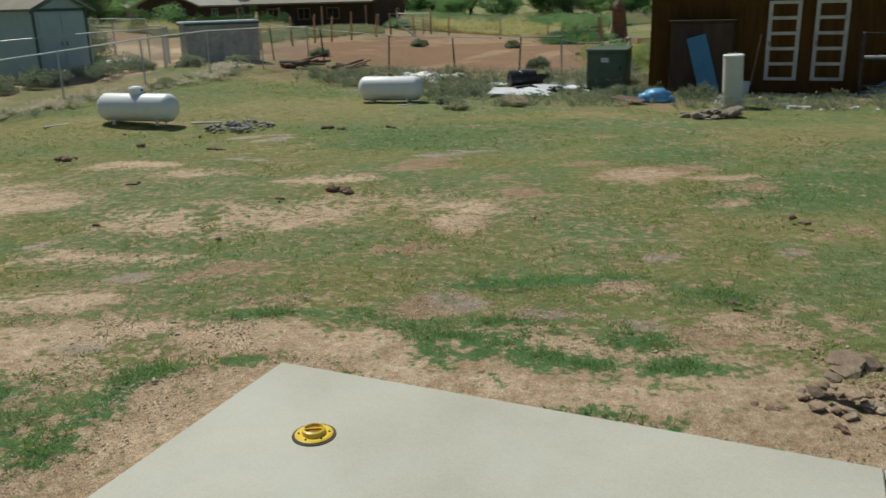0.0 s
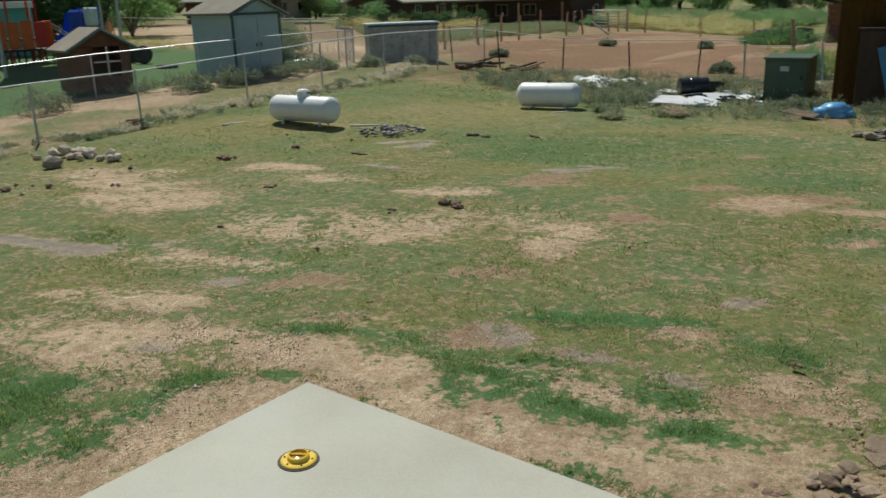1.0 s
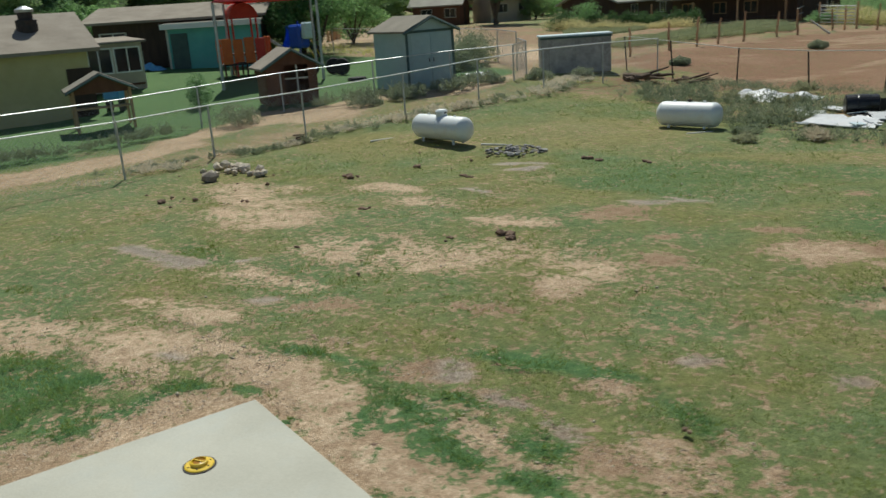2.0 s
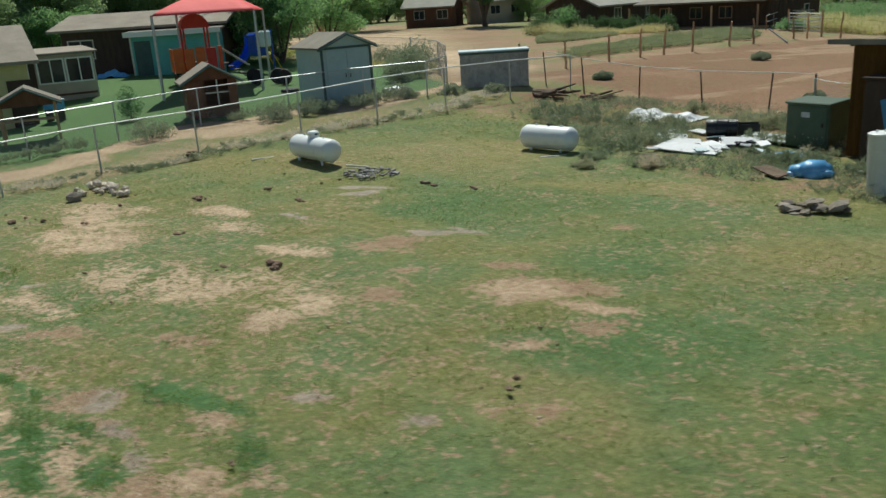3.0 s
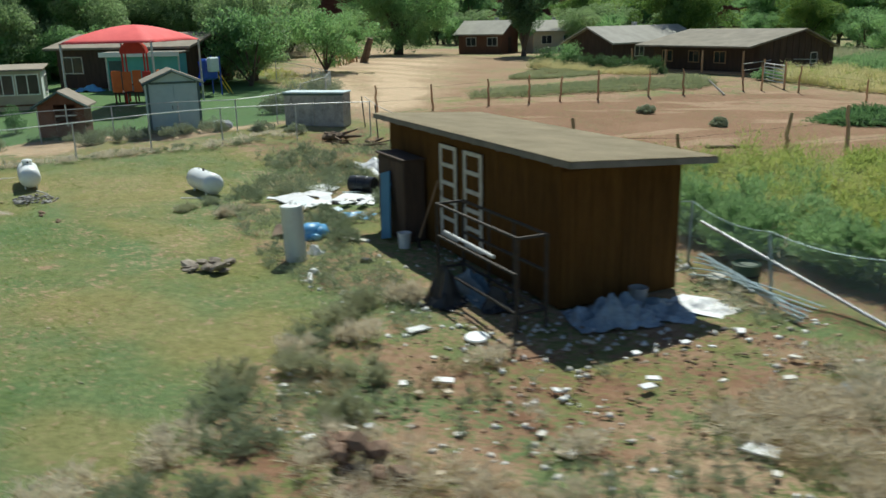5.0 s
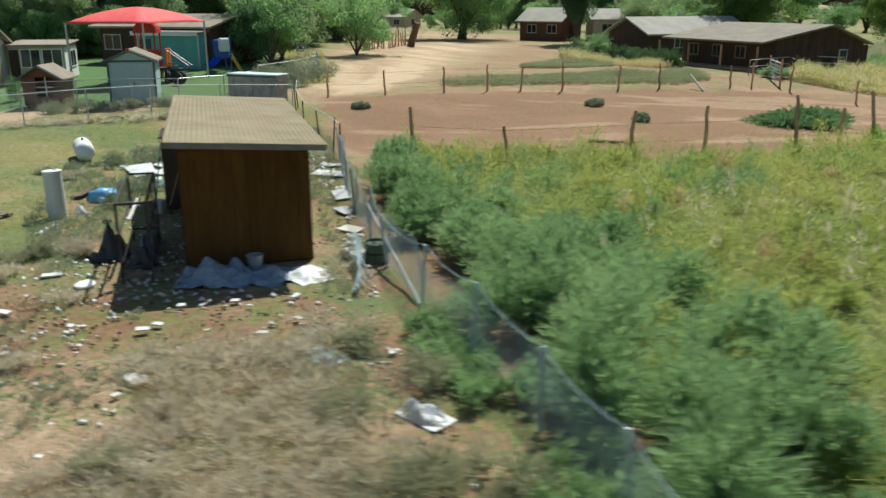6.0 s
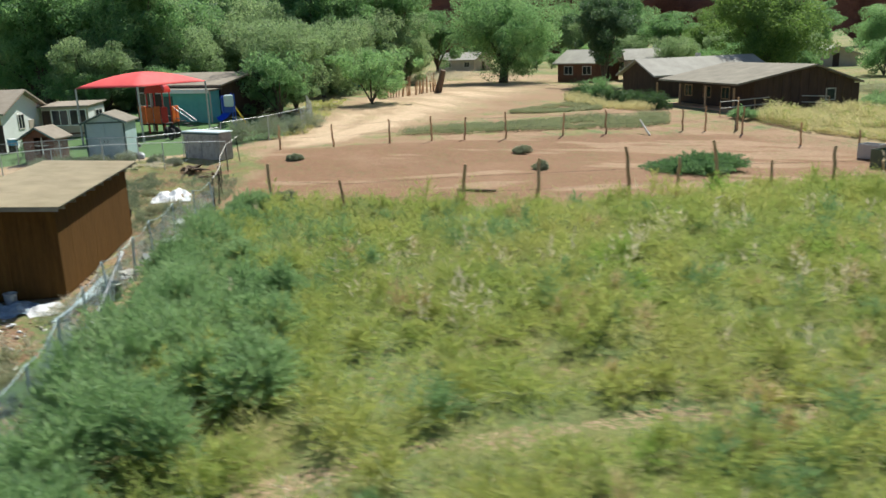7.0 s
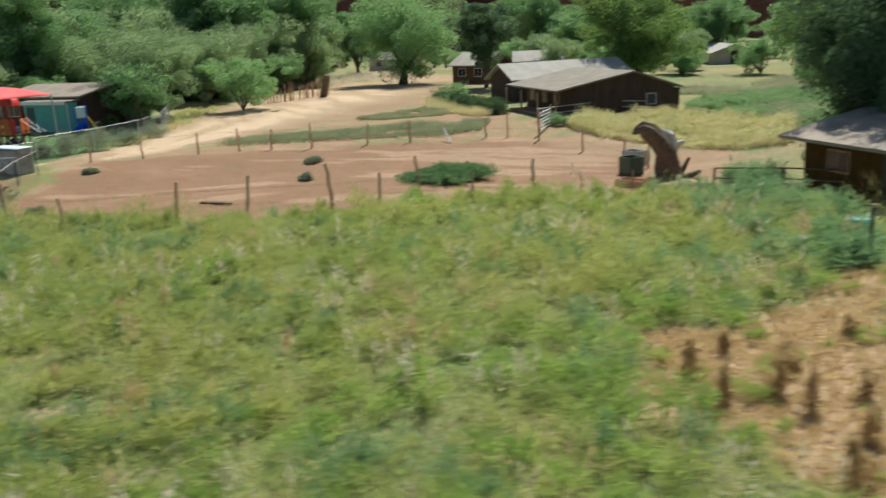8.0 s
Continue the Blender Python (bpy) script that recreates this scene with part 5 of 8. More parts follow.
# ---- fences ----
def link_mesh(points, h, step, r, material, parent, sag=0.0, seed=1, low=0.03):
    """Woven wire: two sets of slanting wires between the posts."""
    P = np.array([(x, y) for x, y in points], float)
    seg = np.hypot(*np.diff(P, axis=0).T)
    run = np.concatenate(([0], np.cumsum(seg)))
    total = run[-1]
    tops = []

    def spot(s, f):
        s = np.clip(s, 0, total)
        x, y = np.interp(s, run, P[:, 0]), np.interp(s, run, P[:, 1])
        wob = sag * (np.sin(s * 1.1) + 0.6 * np.sin(s * 2.7 + 1))
        nx, ny = np.interp(s, run[:-1], -np.diff(P[:, 1]) / seg), np.interp(s, run[:-1], np.diff(P[:, 0]) / seg)
        return np.stack((x + nx * wob * f, y + ny * wob * f, ground_z(x, y) + low + (h - low) * f * (1 - 0.6 * abs(sag) * (1 + np.sin(s * 1.7)))), -1)

    verts, faces = [], []
    s0 = np.arange(-h, total + h, step)
    for sign in (1, -1):
        for part_k in range(4):
            fa, fb = part_k / 4, (part_k + 1) / 4
            a, b = spot(s0 + sign * h * fa, fa), spot(s0 + sign * h * fb, fb)
            ok = (s0 + sign * h * fa > 0) & (s0 + sign * h * fa < total) & (s0 + sign * h * fb > 0) & (s0 + sign * h * fb < total)
            a, b = a[ok], b[ok]
            base = sum(len(v) for v in verts)
            k = len(a)
            ring = [(r, 0, 0), (-r * 0.5, r * 0.8, 0), (-r * 0.5, -r * 0.8, 0)]
            verts += [a + np.array(o) for o in ring] + [b + np.array(o) for o in ring]
            i = np.arange(k)
            for q in range(3):
                faces.append(np.stack((base + q * k + i, base + ((q + 1) % 3) * k + i, base + (3 + (q + 1) % 3) * k + i, base + (3 + q) * k + i), -1))
    return bulk("wire_mesh", np.concatenate(verts), np.concatenate(faces), material, parent)


def make_fence(points, h, label, post_r=0.03, post_mat=None, rails=(1.0,), rail_r=0.02, rail_mat=None, mesh=0.0, mesh_mat=None, lean=0.0, seed=1, sag=0.0, mesh_h=None):
    """Posts along a line, with rails or wires at parts of the height, and woven wire."""
    r = random.Random(seed)
    t = new("fence")
    tagged(t, label, "fence", kind="structure")
    tops = []
    for x, y in points:
        z = ground_z(x, y)
        a, b = r.uniform(-lean, lean), r.uniform(-lean, lean)
        hh = h * r.uniform(0.97, 1.03)
        tops.append(Vector((x, y, z)))
        part("post", rod(bmesh.new(), (x, y, z - 0.1), (x + a, y + b, z + hh), post_r * r.uniform(0.9, 1.1), post_r * 0.9, 8), post_mat or M_GALV, t)
    for f in rails:
        for p, q in zip(tops, tops[1:]):
            bm, k = bmesh.new(), 4
            for i in range(k):
                def at(u):
                    return p.lerp(q, u) + Vector((0, 0, h * f - sag * 4 * u * (1 - u)))
                rod(bm, at(i / k), at((i + 1) / k), rail_r, seg=6)
            part("rail", bm, rail_mat or M_GALV, t)
    if mesh:
        link_mesh(points, mesh_h or h, mesh, 0.0022, mesh_mat or M_GALV, t, seed=seed)
    return t


make_fence([(-14.6, 5.6), (-13.9, 8.6), (-13.4, 11.5), (-13.6, 14.4), (-13.0, 17.3), (-11.7, 20.4), (-10.5, 22.8), (-9.4, 25.2), (-8.5, 28.0), (-7.6, 31.0)], 1.38, "galvanised chain-link fence along the lawn", rails=(1.0,), rail_r=0.017, mesh=0.11, rail_mat=M_TANK)
make_fence([(-19.6, 8.0), (-19.2, 11.5), (-18.8, 15.0), (-18.7, 18.2), (-17.4, 20.8), (-15.1, 23.1), (-13.2, 25.2), (-11.6, 27.0), (-12.4, 29.4), (-14.2, 31.8)], 1.35, "chain-link fence round the playground lawn", rails=(1.0,), rail_r=0.016, mesh=0.13, seed=2)
make_fence([(-14.2, 31.8), (-17.2, 35.2), (-21.5, 38.4), (-27.0, 40.6), (-34.0, 42.0)], 1.6, "chain-link fence behind the playground", rails=(1.0,), rail_r=0.016, mesh=0.13, seed=3)
make_fence([(-9.2, 31.9), (-6.95, 30.9), (-4.4, 30.2), (-1.9, 29.8), (0.4, 29.3), (1.9, 28.9)], 1.32, "rusty wire fence on steel posts", post_r=0.028, post_mat=M_STEEL_DARK, rails=(1.0,), rail_r=0.014, rail_mat=M_WHITE_WOOD, lean=0.12, seed=4)
FENCE_R = [(1.9, 28.9), (4.2, 27.9), (6.6, 26.9), (9.0, 26.0), (11.2, 25.3), (13.4, 24.6), (15.8, 24.0), (18.2, 23.5), (20.4, 23.05), (22.6, 22.5), (24.6, 21.8), (27.6, 20.6), (31.5, 19.0)]


def make_sagging_fence():
    t = new("fence")
    tagged(t, "sagging bluish chain-link fence beside the field", "fence", kind="structure")
    r = random.Random(9)
    tops = []
    for x, y in FENCE_R:
        h = 1.25 * r.uniform(0.9, 1.05)
        lean = Vector((r.uniform(-0.12, 0.12), r.uniform(-0.15, 0.15), h))
        p = Vector((x, y, 0))
        tops.append(p + lean)
        part("post", rod(bmesh.new(), p - Vector((0, 0, 0.1)), p + lean, 0.03, 0.028, 8), M_WIRE, t)
    for p, q in zip(tops, tops[1:]):
        bm = bmesh.new()
        for i in range(6):
            at = lambda u: p.lerp(q, u) - Vector((0, 0, 0.14 * 4 * u * (1 - u)))
            rod(bm, at(i / 6), at((i + 1) / 6), 0.007, seg=6)
        part("top_wire", bm, M_WIRE, t, "bunched pale blue-grey top wire")
    link_mesh(FENCE_R, 1.16, 0.085, 0.0033, M_WIRE, t, sag=0.1, seed=7)


make_sagging_fence()
ob = part("fence_rail", rod(bmesh.new(), (11.6, 25.05, 0.95), (15.75, 24.0, 0.06), 0.032, seg=8), M_TRASH_GREY)
tagged(ob, "fallen grey fence pipe leaning on the fence", "pipe")


def make_roll():
    """Loose coils of fence wire behind the shed."""
    t = thing("wire_roll", 13.35, 23.75, -20, "loose coils of galvanised fence wire on dirt", "wire roll")
    for k in range(9):
        bm, n = bmesh.new(), 10
        for i in range(n):
            at = lambda u: (-1.6 + 3.0 * u, 0.05 * k + 0.25 * math.sin(u * 3 + k * 0.4) * u, 0.06 + 0.35 * abs(math.sin(u * 2.2 + k * 0.33)) * (1 - u * 0.6) + 0.012 * k)
            rod(bm, at(i / n), at((i + 1) / n), 0.012, seg=5)
        part("strand", bm, M_WIRE, t)


make_roll()


# ---- corral ----
def make_post(x, y, h, r, seed, lean=0.06):
    q = random.Random(seed)
    bm = bmesh.new()
    k = 5
    last = Vector((0, 0, -0.15))
    dx, dy = q.uniform(-lean, lean), q.uniform(-lean, lean)
    for i in range(k):
        u = (i + 1) / k
        nxt = Vector((dx * h * u + q.uniform(-0.04, 0.04), dy * h * u + q.uniform(-0.04, 0.04), h * u))
        rod(bm, last, nxt, r * (1.05 - 0.3 * i / k) * q.uniform(0.92, 1.08), r * (1.05 - 0.3 * u), 7)
        last = nxt
    ob = part("fence_post", bm, M_POST)
    ob.matrix_basis = pose(x, y, ground_z(x, y))
    return tagged(ob, "rough weathered wooden post of the corral", "fence post", "corral posts")


FAR_POSTS = [(-12.15, 34.75, 1.4), (-11.5, 37.75, 1.3), (-10.75, 41.0, 1.4), (-10.2, 43.45, 1.5), (-9.7, 45.4, 1.35), (-9.05, 47.85, 1.6), (-8.1, 51.3, 1.45), (-7.6, 54.1, 1.5), (-6.6, 59.2, 1.35), (-6.1, 60.6, 1.55), (-4.4, 62.0, 1.7), (-0.6, 62.9, 1.35), (3.0, 63.4, 1.5), (5.0, 63.6, 1.3)]
NEAR_POSTS = [(3.6, 31.0, 1.9), (5.95, 33.1, 1.4), (7.05, 37.5, 1.75), (8.0, 40.25, 1.8), (9.25, 43.7, 2.15), (9.65, 45.6, 1.6), (9.9, 47.5, 2.15), (10.3, 49.8, 1.3), (11.05, 52.4, 1.85), (11.55, 54.8, 1.25), (12.0, 57.2, 1.2)]
for k, (x, y, h) in enumerate(FAR_POSTS):
    make_post(x, y, h, 0.065, 100 + k)
for k, (x, y, h) in enumerate(NEAR_POSTS):
    make_post(x, y, h, 0.065 if h < 1.6 else 0.08, 200 + k, 0.13)


def make_wire(points, heights, label):
    t = new("fence_wire")
    tagged(t, label, "wire", kind="structure")
    for f in heights:
        for (x0, y0, h0), (x1, y1, h1) in zip(points, points[1:]):
            part("strand", rod(bmesh.new(), (x0, y0, ground_z(x0, y0) + min(h0, 1.4) * f), (x1, y1, ground_z(x1, y1) + min(h1, 1.4) * f), 0.004, seg=4), M_STEEL_DARK, t)


make_wire(FAR_POSTS, (0.45, 0.9), "thin strands of fence wire on the far posts")
make_wire(NEAR_POSTS, (0.45, 0.9), "thin strands of fence wire on the near posts")
for i, (a, b) in enumerate((((-6.2, 56.35, 0.3), (-7.4, 56.5, 1.15)), ((3.2, 39.0, 0.04), (4.6, 40.2, 0.08)))):
    ob = part("log", rod(bmesh.new(), a, b, 0.07, 0.05, 8), (M_WHITE_WOOD, M_LOG)[i])
    tagged(ob, ("pale leaning timber by the corral fence", "dark fallen branch on red earth")[i], "log")


make_fence([(-10.1, 65.3), (-10.6, 68.9), (-11.0, 72.4), (-9.0, 74.4)], 1.0, "pale low rail fence before the barn", post_r=0.04, post_mat=M_POST, rails=(1.0, 0.55), rail_r=0.03, rail_mat=M_WHITE_WOOD, seed=6)


def make_trough(x, y, w, d, h, turn, label, material):
    t = thing("trough", x, y, turn, label, "trough")
    for p, s in (((0, 0, 0.06), (w, d, 0.06)), ((0, d / 2, h / 2 + 0.04), (w, 0.04, h)), ((0, -d / 2, h / 2 + 0.04), (w, 0.04, h)), ((w / 2 - 0.02, 0, h / 2 + 0.04), (0.04, d - 0.05, h)), ((-w / 2 + 0.02, 0, h / 2 + 0.04), (0.04, d - 0.05, h))):
        part("side", boxed(p, s, bevel=0.008), material, t)


make_trough(3.7, 63.6, 1.2, 0.8, 0.8, 10, "grey metal water trough in the corral", M_TRASH_GREY)
make_trough(9.6, 59.2, 1.8, 0.9, 0.35, 20, "low weathered wooden trough by weeds", M_POST)
make_trough(6.2, 61.5, 1.0, 0.9, 0.95, 0, "dark green bin beside the corral", M_GREEN_BOX)


def make_gate():
    """White bar gate between the corral and the barn."""
    t = thing("gate", -7.2, 64.2, -43, "white metal bar gate of the corral", "gate")
    for k in range(6):
        part("bar", rod(bmesh.new(), (-1.8, 0, 0.22 + 0.22 * k), (1.8, 0, 0.22 + 0.22 * k), 0.034, seg=8), M_TANK, t)
    for x in (-1.8, 0.0, 1.8):
        part("stile", boxed((x, -0.04, 0.77), (0.06, 0.03, 1.24), bevel=0.006), M_TANK, t)
    for x in (-1.98, 1.98):
        part("post", rod(bmesh.new(), (x, 0, -0.2), (x, 0, 1.6), 0.07, 0.06, 8), M_POST, t)


make_gate()


def make_stump():
    """A thick broken trunk that leans and bends over at its top, with a bleached limb behind."""
    t = thing("dead_tree", 8.1, 62.0, 66, "broken leaning trunk of a dead tree", "dead tree")
    path = [(0.5, 0.2, -0.3, 0.72), (0.45, 0.15, 0.6, 0.62), (0.25, 0.1, 1.4, 0.52), (-0.25, 0.0, 2.05, 0.5), (-0.7, -0.1, 2.5, 0.46), (-1.1, -0.15, 2.72, 0.34), (-1.4, -0.2, 2.6, 0.2), (-1.55, -0.2, 2.42, 0.08)]
    bm = bmesh.new()
    rings = []
    for k, (x, y, z, r) in enumerate(path):
        a, b = Vector(path[max(0, k - 1)][:3]), Vector(path[min(len(path) - 1, k + 1)][:3])
        q = (b - a).to_track_quat("Z", "Y")
        ring = []
        for i in range(14):
            u = 2 * math.pi * i / 14
            f = r * (1 + 0.22 * noise.noise(Vector((math.cos(u) * 1.6, math.sin(u) * 1.6, k * 0.55))) + 0.1 * math.cos(3 * u + k * 0.3))
            ring.append(bm.verts.new(Vector((x, y, z)) + q @ Vector((f * math.cos(u), f * math.sin(u), 0))))
        rings.append(ring)
    for p, q in zip(rings, rings[1:]):
        for i in range(14):
            bm.faces.new((p[i], p[(i + 1) % 14], q[(i + 1) % 14], q[i]))
    bm.faces.new(rings[0])
    bm.faces.new(rings[-1])
    part("trunk", bm, M_LOG, t)
    limb = bmesh.new()
    for a, b, r0, r1 in (((0.5, 0.4, 0.9), (0.75, 0.5, 1.7), 0.36, 0.3), ((0.75, 0.5, 1.65), (0.55, 0.45, 2.3), 0.3, 0.2), ((0.55, 0.45, 2.25), (0.05, 0.4, 2.55), 0.2, 0.08), ((0.75, 0.5, 1.6), (1.3, 0.5, 1.85), 0.22, 0.12)):
        rod(limb, a, b, r0, r1, 10)
    for v in limb.verts:
        v.co += Vector((1, 1, 0.6)) * 0.1 * noise.noise(v.co * 2.6)
    part("bleached_limb", limb, M_WHITE_WOOD, t, "bleached white broken limb")
    for a, b, r in (((0.9, 0.1, -0.2), (2.0, -0.3, 0.35), 0.24), ((0.1, -0.4, -0.2), (-0.9, -0.9, 0.2), 0.2), ((1.0, 0.5, -0.2), (1.7, 0.8, 0.9), 0.2)):
        part("root", rod(bmesh.new(), a, b, r, r * 0.4, 8), M_LOG, t)


make_stump()


def make_spool():
    t = thing("drum", 12.87, 24.62, 15, "small dark green drum behind the shed", "drum")
    part("shell", lathe(bmesh.new(), ((0.24, 0.0), (0.27, 0.02), (0.25, 0.05), (0.25, 0.4), (0.27, 0.43), (0.24, 0.45), (0.22, 0.4), (0.02, 0.38)), seg=18), M_GREEN_BOX, t)
    part("hoop", lathe(bmesh.new(), ((0.25, 0.2), (0.265, 0.22), (0.25, 0.24)), seg=18), M_STEEL_DARK, t)


make_spool()


# ---- buildings ----
def gable_roof(t, w, d, eave, ridge, over, material, axis="y", thick=0.14, name="roof"):
    """Two slopes with the ridge along an axis; w is the span across it."""
    half, rise = w / 2 + over, (ridge - eave) * (w / 2 + over) / (w / 2)
    lo = ridge - rise
    prof = ((-half, lo), (0, ridge), (half, lo), (half, lo + thick), (0, ridge + thick), (-half, lo + thick))
    return part(name, prism(bmesh.new(), prof, -d / 2 - over, d / 2 + over, axis), material, t)


def gable_walls(t, w, d, eave, ridge, material, axis="y", name="wall", base=-0.1):
    prof = ((-w / 2, base), (w / 2, base), (w / 2, eave), (0, ridge), (-w / 2, eave))
    return part(name, prism(bmesh.new(), prof, -d / 2, d / 2, axis), material, t)


def window(t, c, w, h, face="y", side=-1, trim=None, cross=True, name="window"):
    """A pane in a proud frame on the wall face; face: the axis that it looks along."""
    trim = trim or M_WHITE_WOOD
    def sz(a, b, dep):
        return (a, dep, b) if face == "y" else (dep, a, b)
    def at(a, b, dep):
        return (c[0] + a, c[1] + side * dep, c[2] + b) if face == "y" else (c[0] + side * dep, c[1] + a, c[2] + b)
    win = part(name, boxed(at(0, 0, 0.01), sz(w, h, 0.03)), M_WINDOW, t, "dark glass pane")
    bars = bmesh.new()
    for sx in (-1, 1):
        box(bars, at(sx * (w / 2 + 0.035), 0, 0.02), sz(0.07, h + 0.14, 0.06))
        box(bars, at(0, sx * (h / 2 + 0.035), 0.02), sz(w, 0.07, 0.056))
    if cross:
        box(bars, at(0, 0, 0.022), sz(0.05, h, 0.05))
    part("frame", bars, trim, win, "painted window frame")
    return win


def boards(t, material, n, width, height, put, name="board"):
    bm = boxed((0, 0, height / 2), (width, 0.02, height), bevel=0.004)
    first = part(name, bm, material, t)
    first.matrix_basis = put(0)
    for k in range(1, n):
        piece(name, first.data, t, put(k))


def make_garden_shed():
    t = thing("garden_shed", -15.3, 25.88, 71, "blue-grey garden shed with shingled gable roof", "garden shed")
    w, d, e, r = 2.15, 2.2, 2.1, 2.55
    gable_walls(t, w, d, e, r, M_SHED_BLUE)
    gable_roof(t, w, d, e, r, 0.18, M_SHINGLE, thick=0.07)
    for s in (-1, 1):
        part("rake_trim", rod(bmesh.new(), (0, -d / 2 - 0.19, r + 0.0), (s * (w / 2 + 0.2), -d / 2 - 0.19, e - 0.1), 0.05, seg=4), M_TRIM_TEAL, t)
        part("corner_trim", boxed((s * (w / 2 - 0.03), -d / 2 - 0.012, e / 2), (0.1, 0.03, e), bevel=0.004), M_TRIM_TEAL, t)
    part("gable_trim", boxed((0, -d / 2 - 0.012, e - 0.05), (w - 0.2, 0.028, 0.09), bevel=0.004), M_TRIM_TEAL, t)
    for s in (-1, 1):
        dr = part("door", boxed((s * 0.44, -d / 2 - 0.016, 1.0), (0.86, 0.03, 1.9), bevel=0.005), M_SHED_BLUE, t)
        part("handle", boxed((s * 0.1, -d / 2 - 0.045, 1.0), (0.03, 0.03, 0.14), bevel=0.004), M_STEEL_DARK, dr)
    p = thing("bucket", -13.2, 27.1, 0, "pale bags and pots beside garden shed", "garden pots")
    for k in range(4):
        part("pot", stone(bmesh.new(), (0.25 * k - 0.4, 0.1 * (k % 2), 0.2), 0.45, random.Random(k), 0.9), M_TRASH_GREY, p)


make_garden_shed()


def make_playhouse():
    t = thing("playhouse", -18.6, 22.3, 60, "small brown wooden playhouse with shingle roof", "playhouse")
    w, d, e, r = 1.9, 1.5, 1.4, 1.95
    for x in (-w / 2 + 0.04, w / 2 - 0.04):
        part("side_wall", boxed((x, 0, e / 2), (0.07, d, e), bevel=0.006), M_CABIN, t)
    part("back_wall", prism(bmesh.new(), ((-w / 2 + 0.08, 0), (w / 2 - 0.08, 0), (w / 2 - 0.08, e), (0, r - 0.03), (-w / 2 + 0.08, e)), d / 2 - 0.07, d / 2), M_CABIN, t)
    f = bmesh.new()
    box(f, (-0.58, -d / 2 + 0.035, 0.72), (0.6, 0.07, 1.44))
    box(f, (0.76, -d / 2 + 0.035, 0.72), (0.3, 0.07, 1.44))
    box(f, (0.2, -d / 2 + 0.035, 0.22), (0.9, 0.07, 0.44))
    prism(f, ((-w / 2 + 0.1, e + 0.002), (w / 2 - 0.1, e + 0.002), (0, r - 0.03)), -d / 2, -d / 2 + 0.07)
    part("front_wall", f, M_CABIN, t)
    part("window_bars", box(boxed((0.2, -d / 2 + 0.03, 0.95), (0.05, 0.05, 1.0)), (0.2, -d / 2 + 0.031, 0.92), (0.9, 0.04, 0.05)), M_WHITE_WOOD, t, "pale window bars")
    gable_roof(t, w, d, e, r, 0.22, M_SHINGLE_BROWN, thick=0.07)
    for s in (-1, 1):
        part("rake_trim", rod(bmesh.new(), (0, -d / 2 - 0.23, r), (s * (w / 2 + 0.22), -d / 2 - 0.23, e - 0.12), 0.05, seg=4), M_TRIM_TEAL, t)
    part("floor", boxed((0, 0, 0.04), (w - 0.1, d - 0.1, 0.08)), M_POST, t)


make_playhouse()


def make_kiosk():
    t = thing("picnic_shelter", -22.7, 17.2, 62, "small open wooden shelter with gable roof", "shelter")
    w, d, e, r = 2.05, 1.45, 1.45, 1.95
    for x in (-w / 2 + 0.1, w / 2 - 0.1):
        for y in (-d / 2 + 0.1, d / 2 - 0.1):
            part("post", boxed((x, y, e / 2), (0.1, 0.1, e), bevel=0.008), M_POST, t)
    gable_roof(t, w, d, e, r, 0.15, M_SHINGLE, thick=0.07)
    part("gable", prism(bmesh.new(), ((-w / 2 + 0.1, e), (w / 2 - 0.1, e), (0, r - 0.02)), -d / 2, -d / 2 + 0.05), M_CABIN, t)
    for s in (-1, 1):
        part("rake_trim", rod(bmesh.new(), (0, -d / 2 - 0.17, r), (s * (w / 2 + 0.15), -d / 2 - 0.17, e - 0.08), 0.045, seg=4), M_TRIM_TEAL, t)
    part("counter", boxed((0, -d / 2 + 0.25, 0.82), (w - 0.25, 0.45, 0.06), bevel=0.006), M_POST, t)
    part("beam", boxed((0, -d / 2 + 0.1, e - 0.06), (w, 0.09, 0.14), bevel=0.006), M_CABIN, t)
    b = thing("cooler", -26.1, 20.0, 20, "blue and white cooler on a stand", "cooler")
    part("chest", boxed((0, 0, 0.7), (0.75, 0.45, 0.36), bevel=0.02), M_BLUE_TARP, b)
    for x in (-0.3, 0.3):
        part("leg", boxed((x, 0, 0.26), (0.06, 0.4, 0.54)), M_STEEL_DARK, b)
    part("lid", boxed((0, 0, 0.91), (0.78, 0.48, 0.07), bevel=0.015), M_TRASH_WHITE, b)
    pool = part("paddling_pool", crumpled(2.0, 1.1, 0.5, None, 14, 0.18, 21.5), M_BLUE_TARP)
    pool.matrix_basis = pose(-37.0, 29.6, ground_z(-37.0, 29.6) + 0.004, 0, 0, 40)
    tagged(pool, "crumpled blue paddling pool beside the wall", "paddling pool")


make_kiosk()


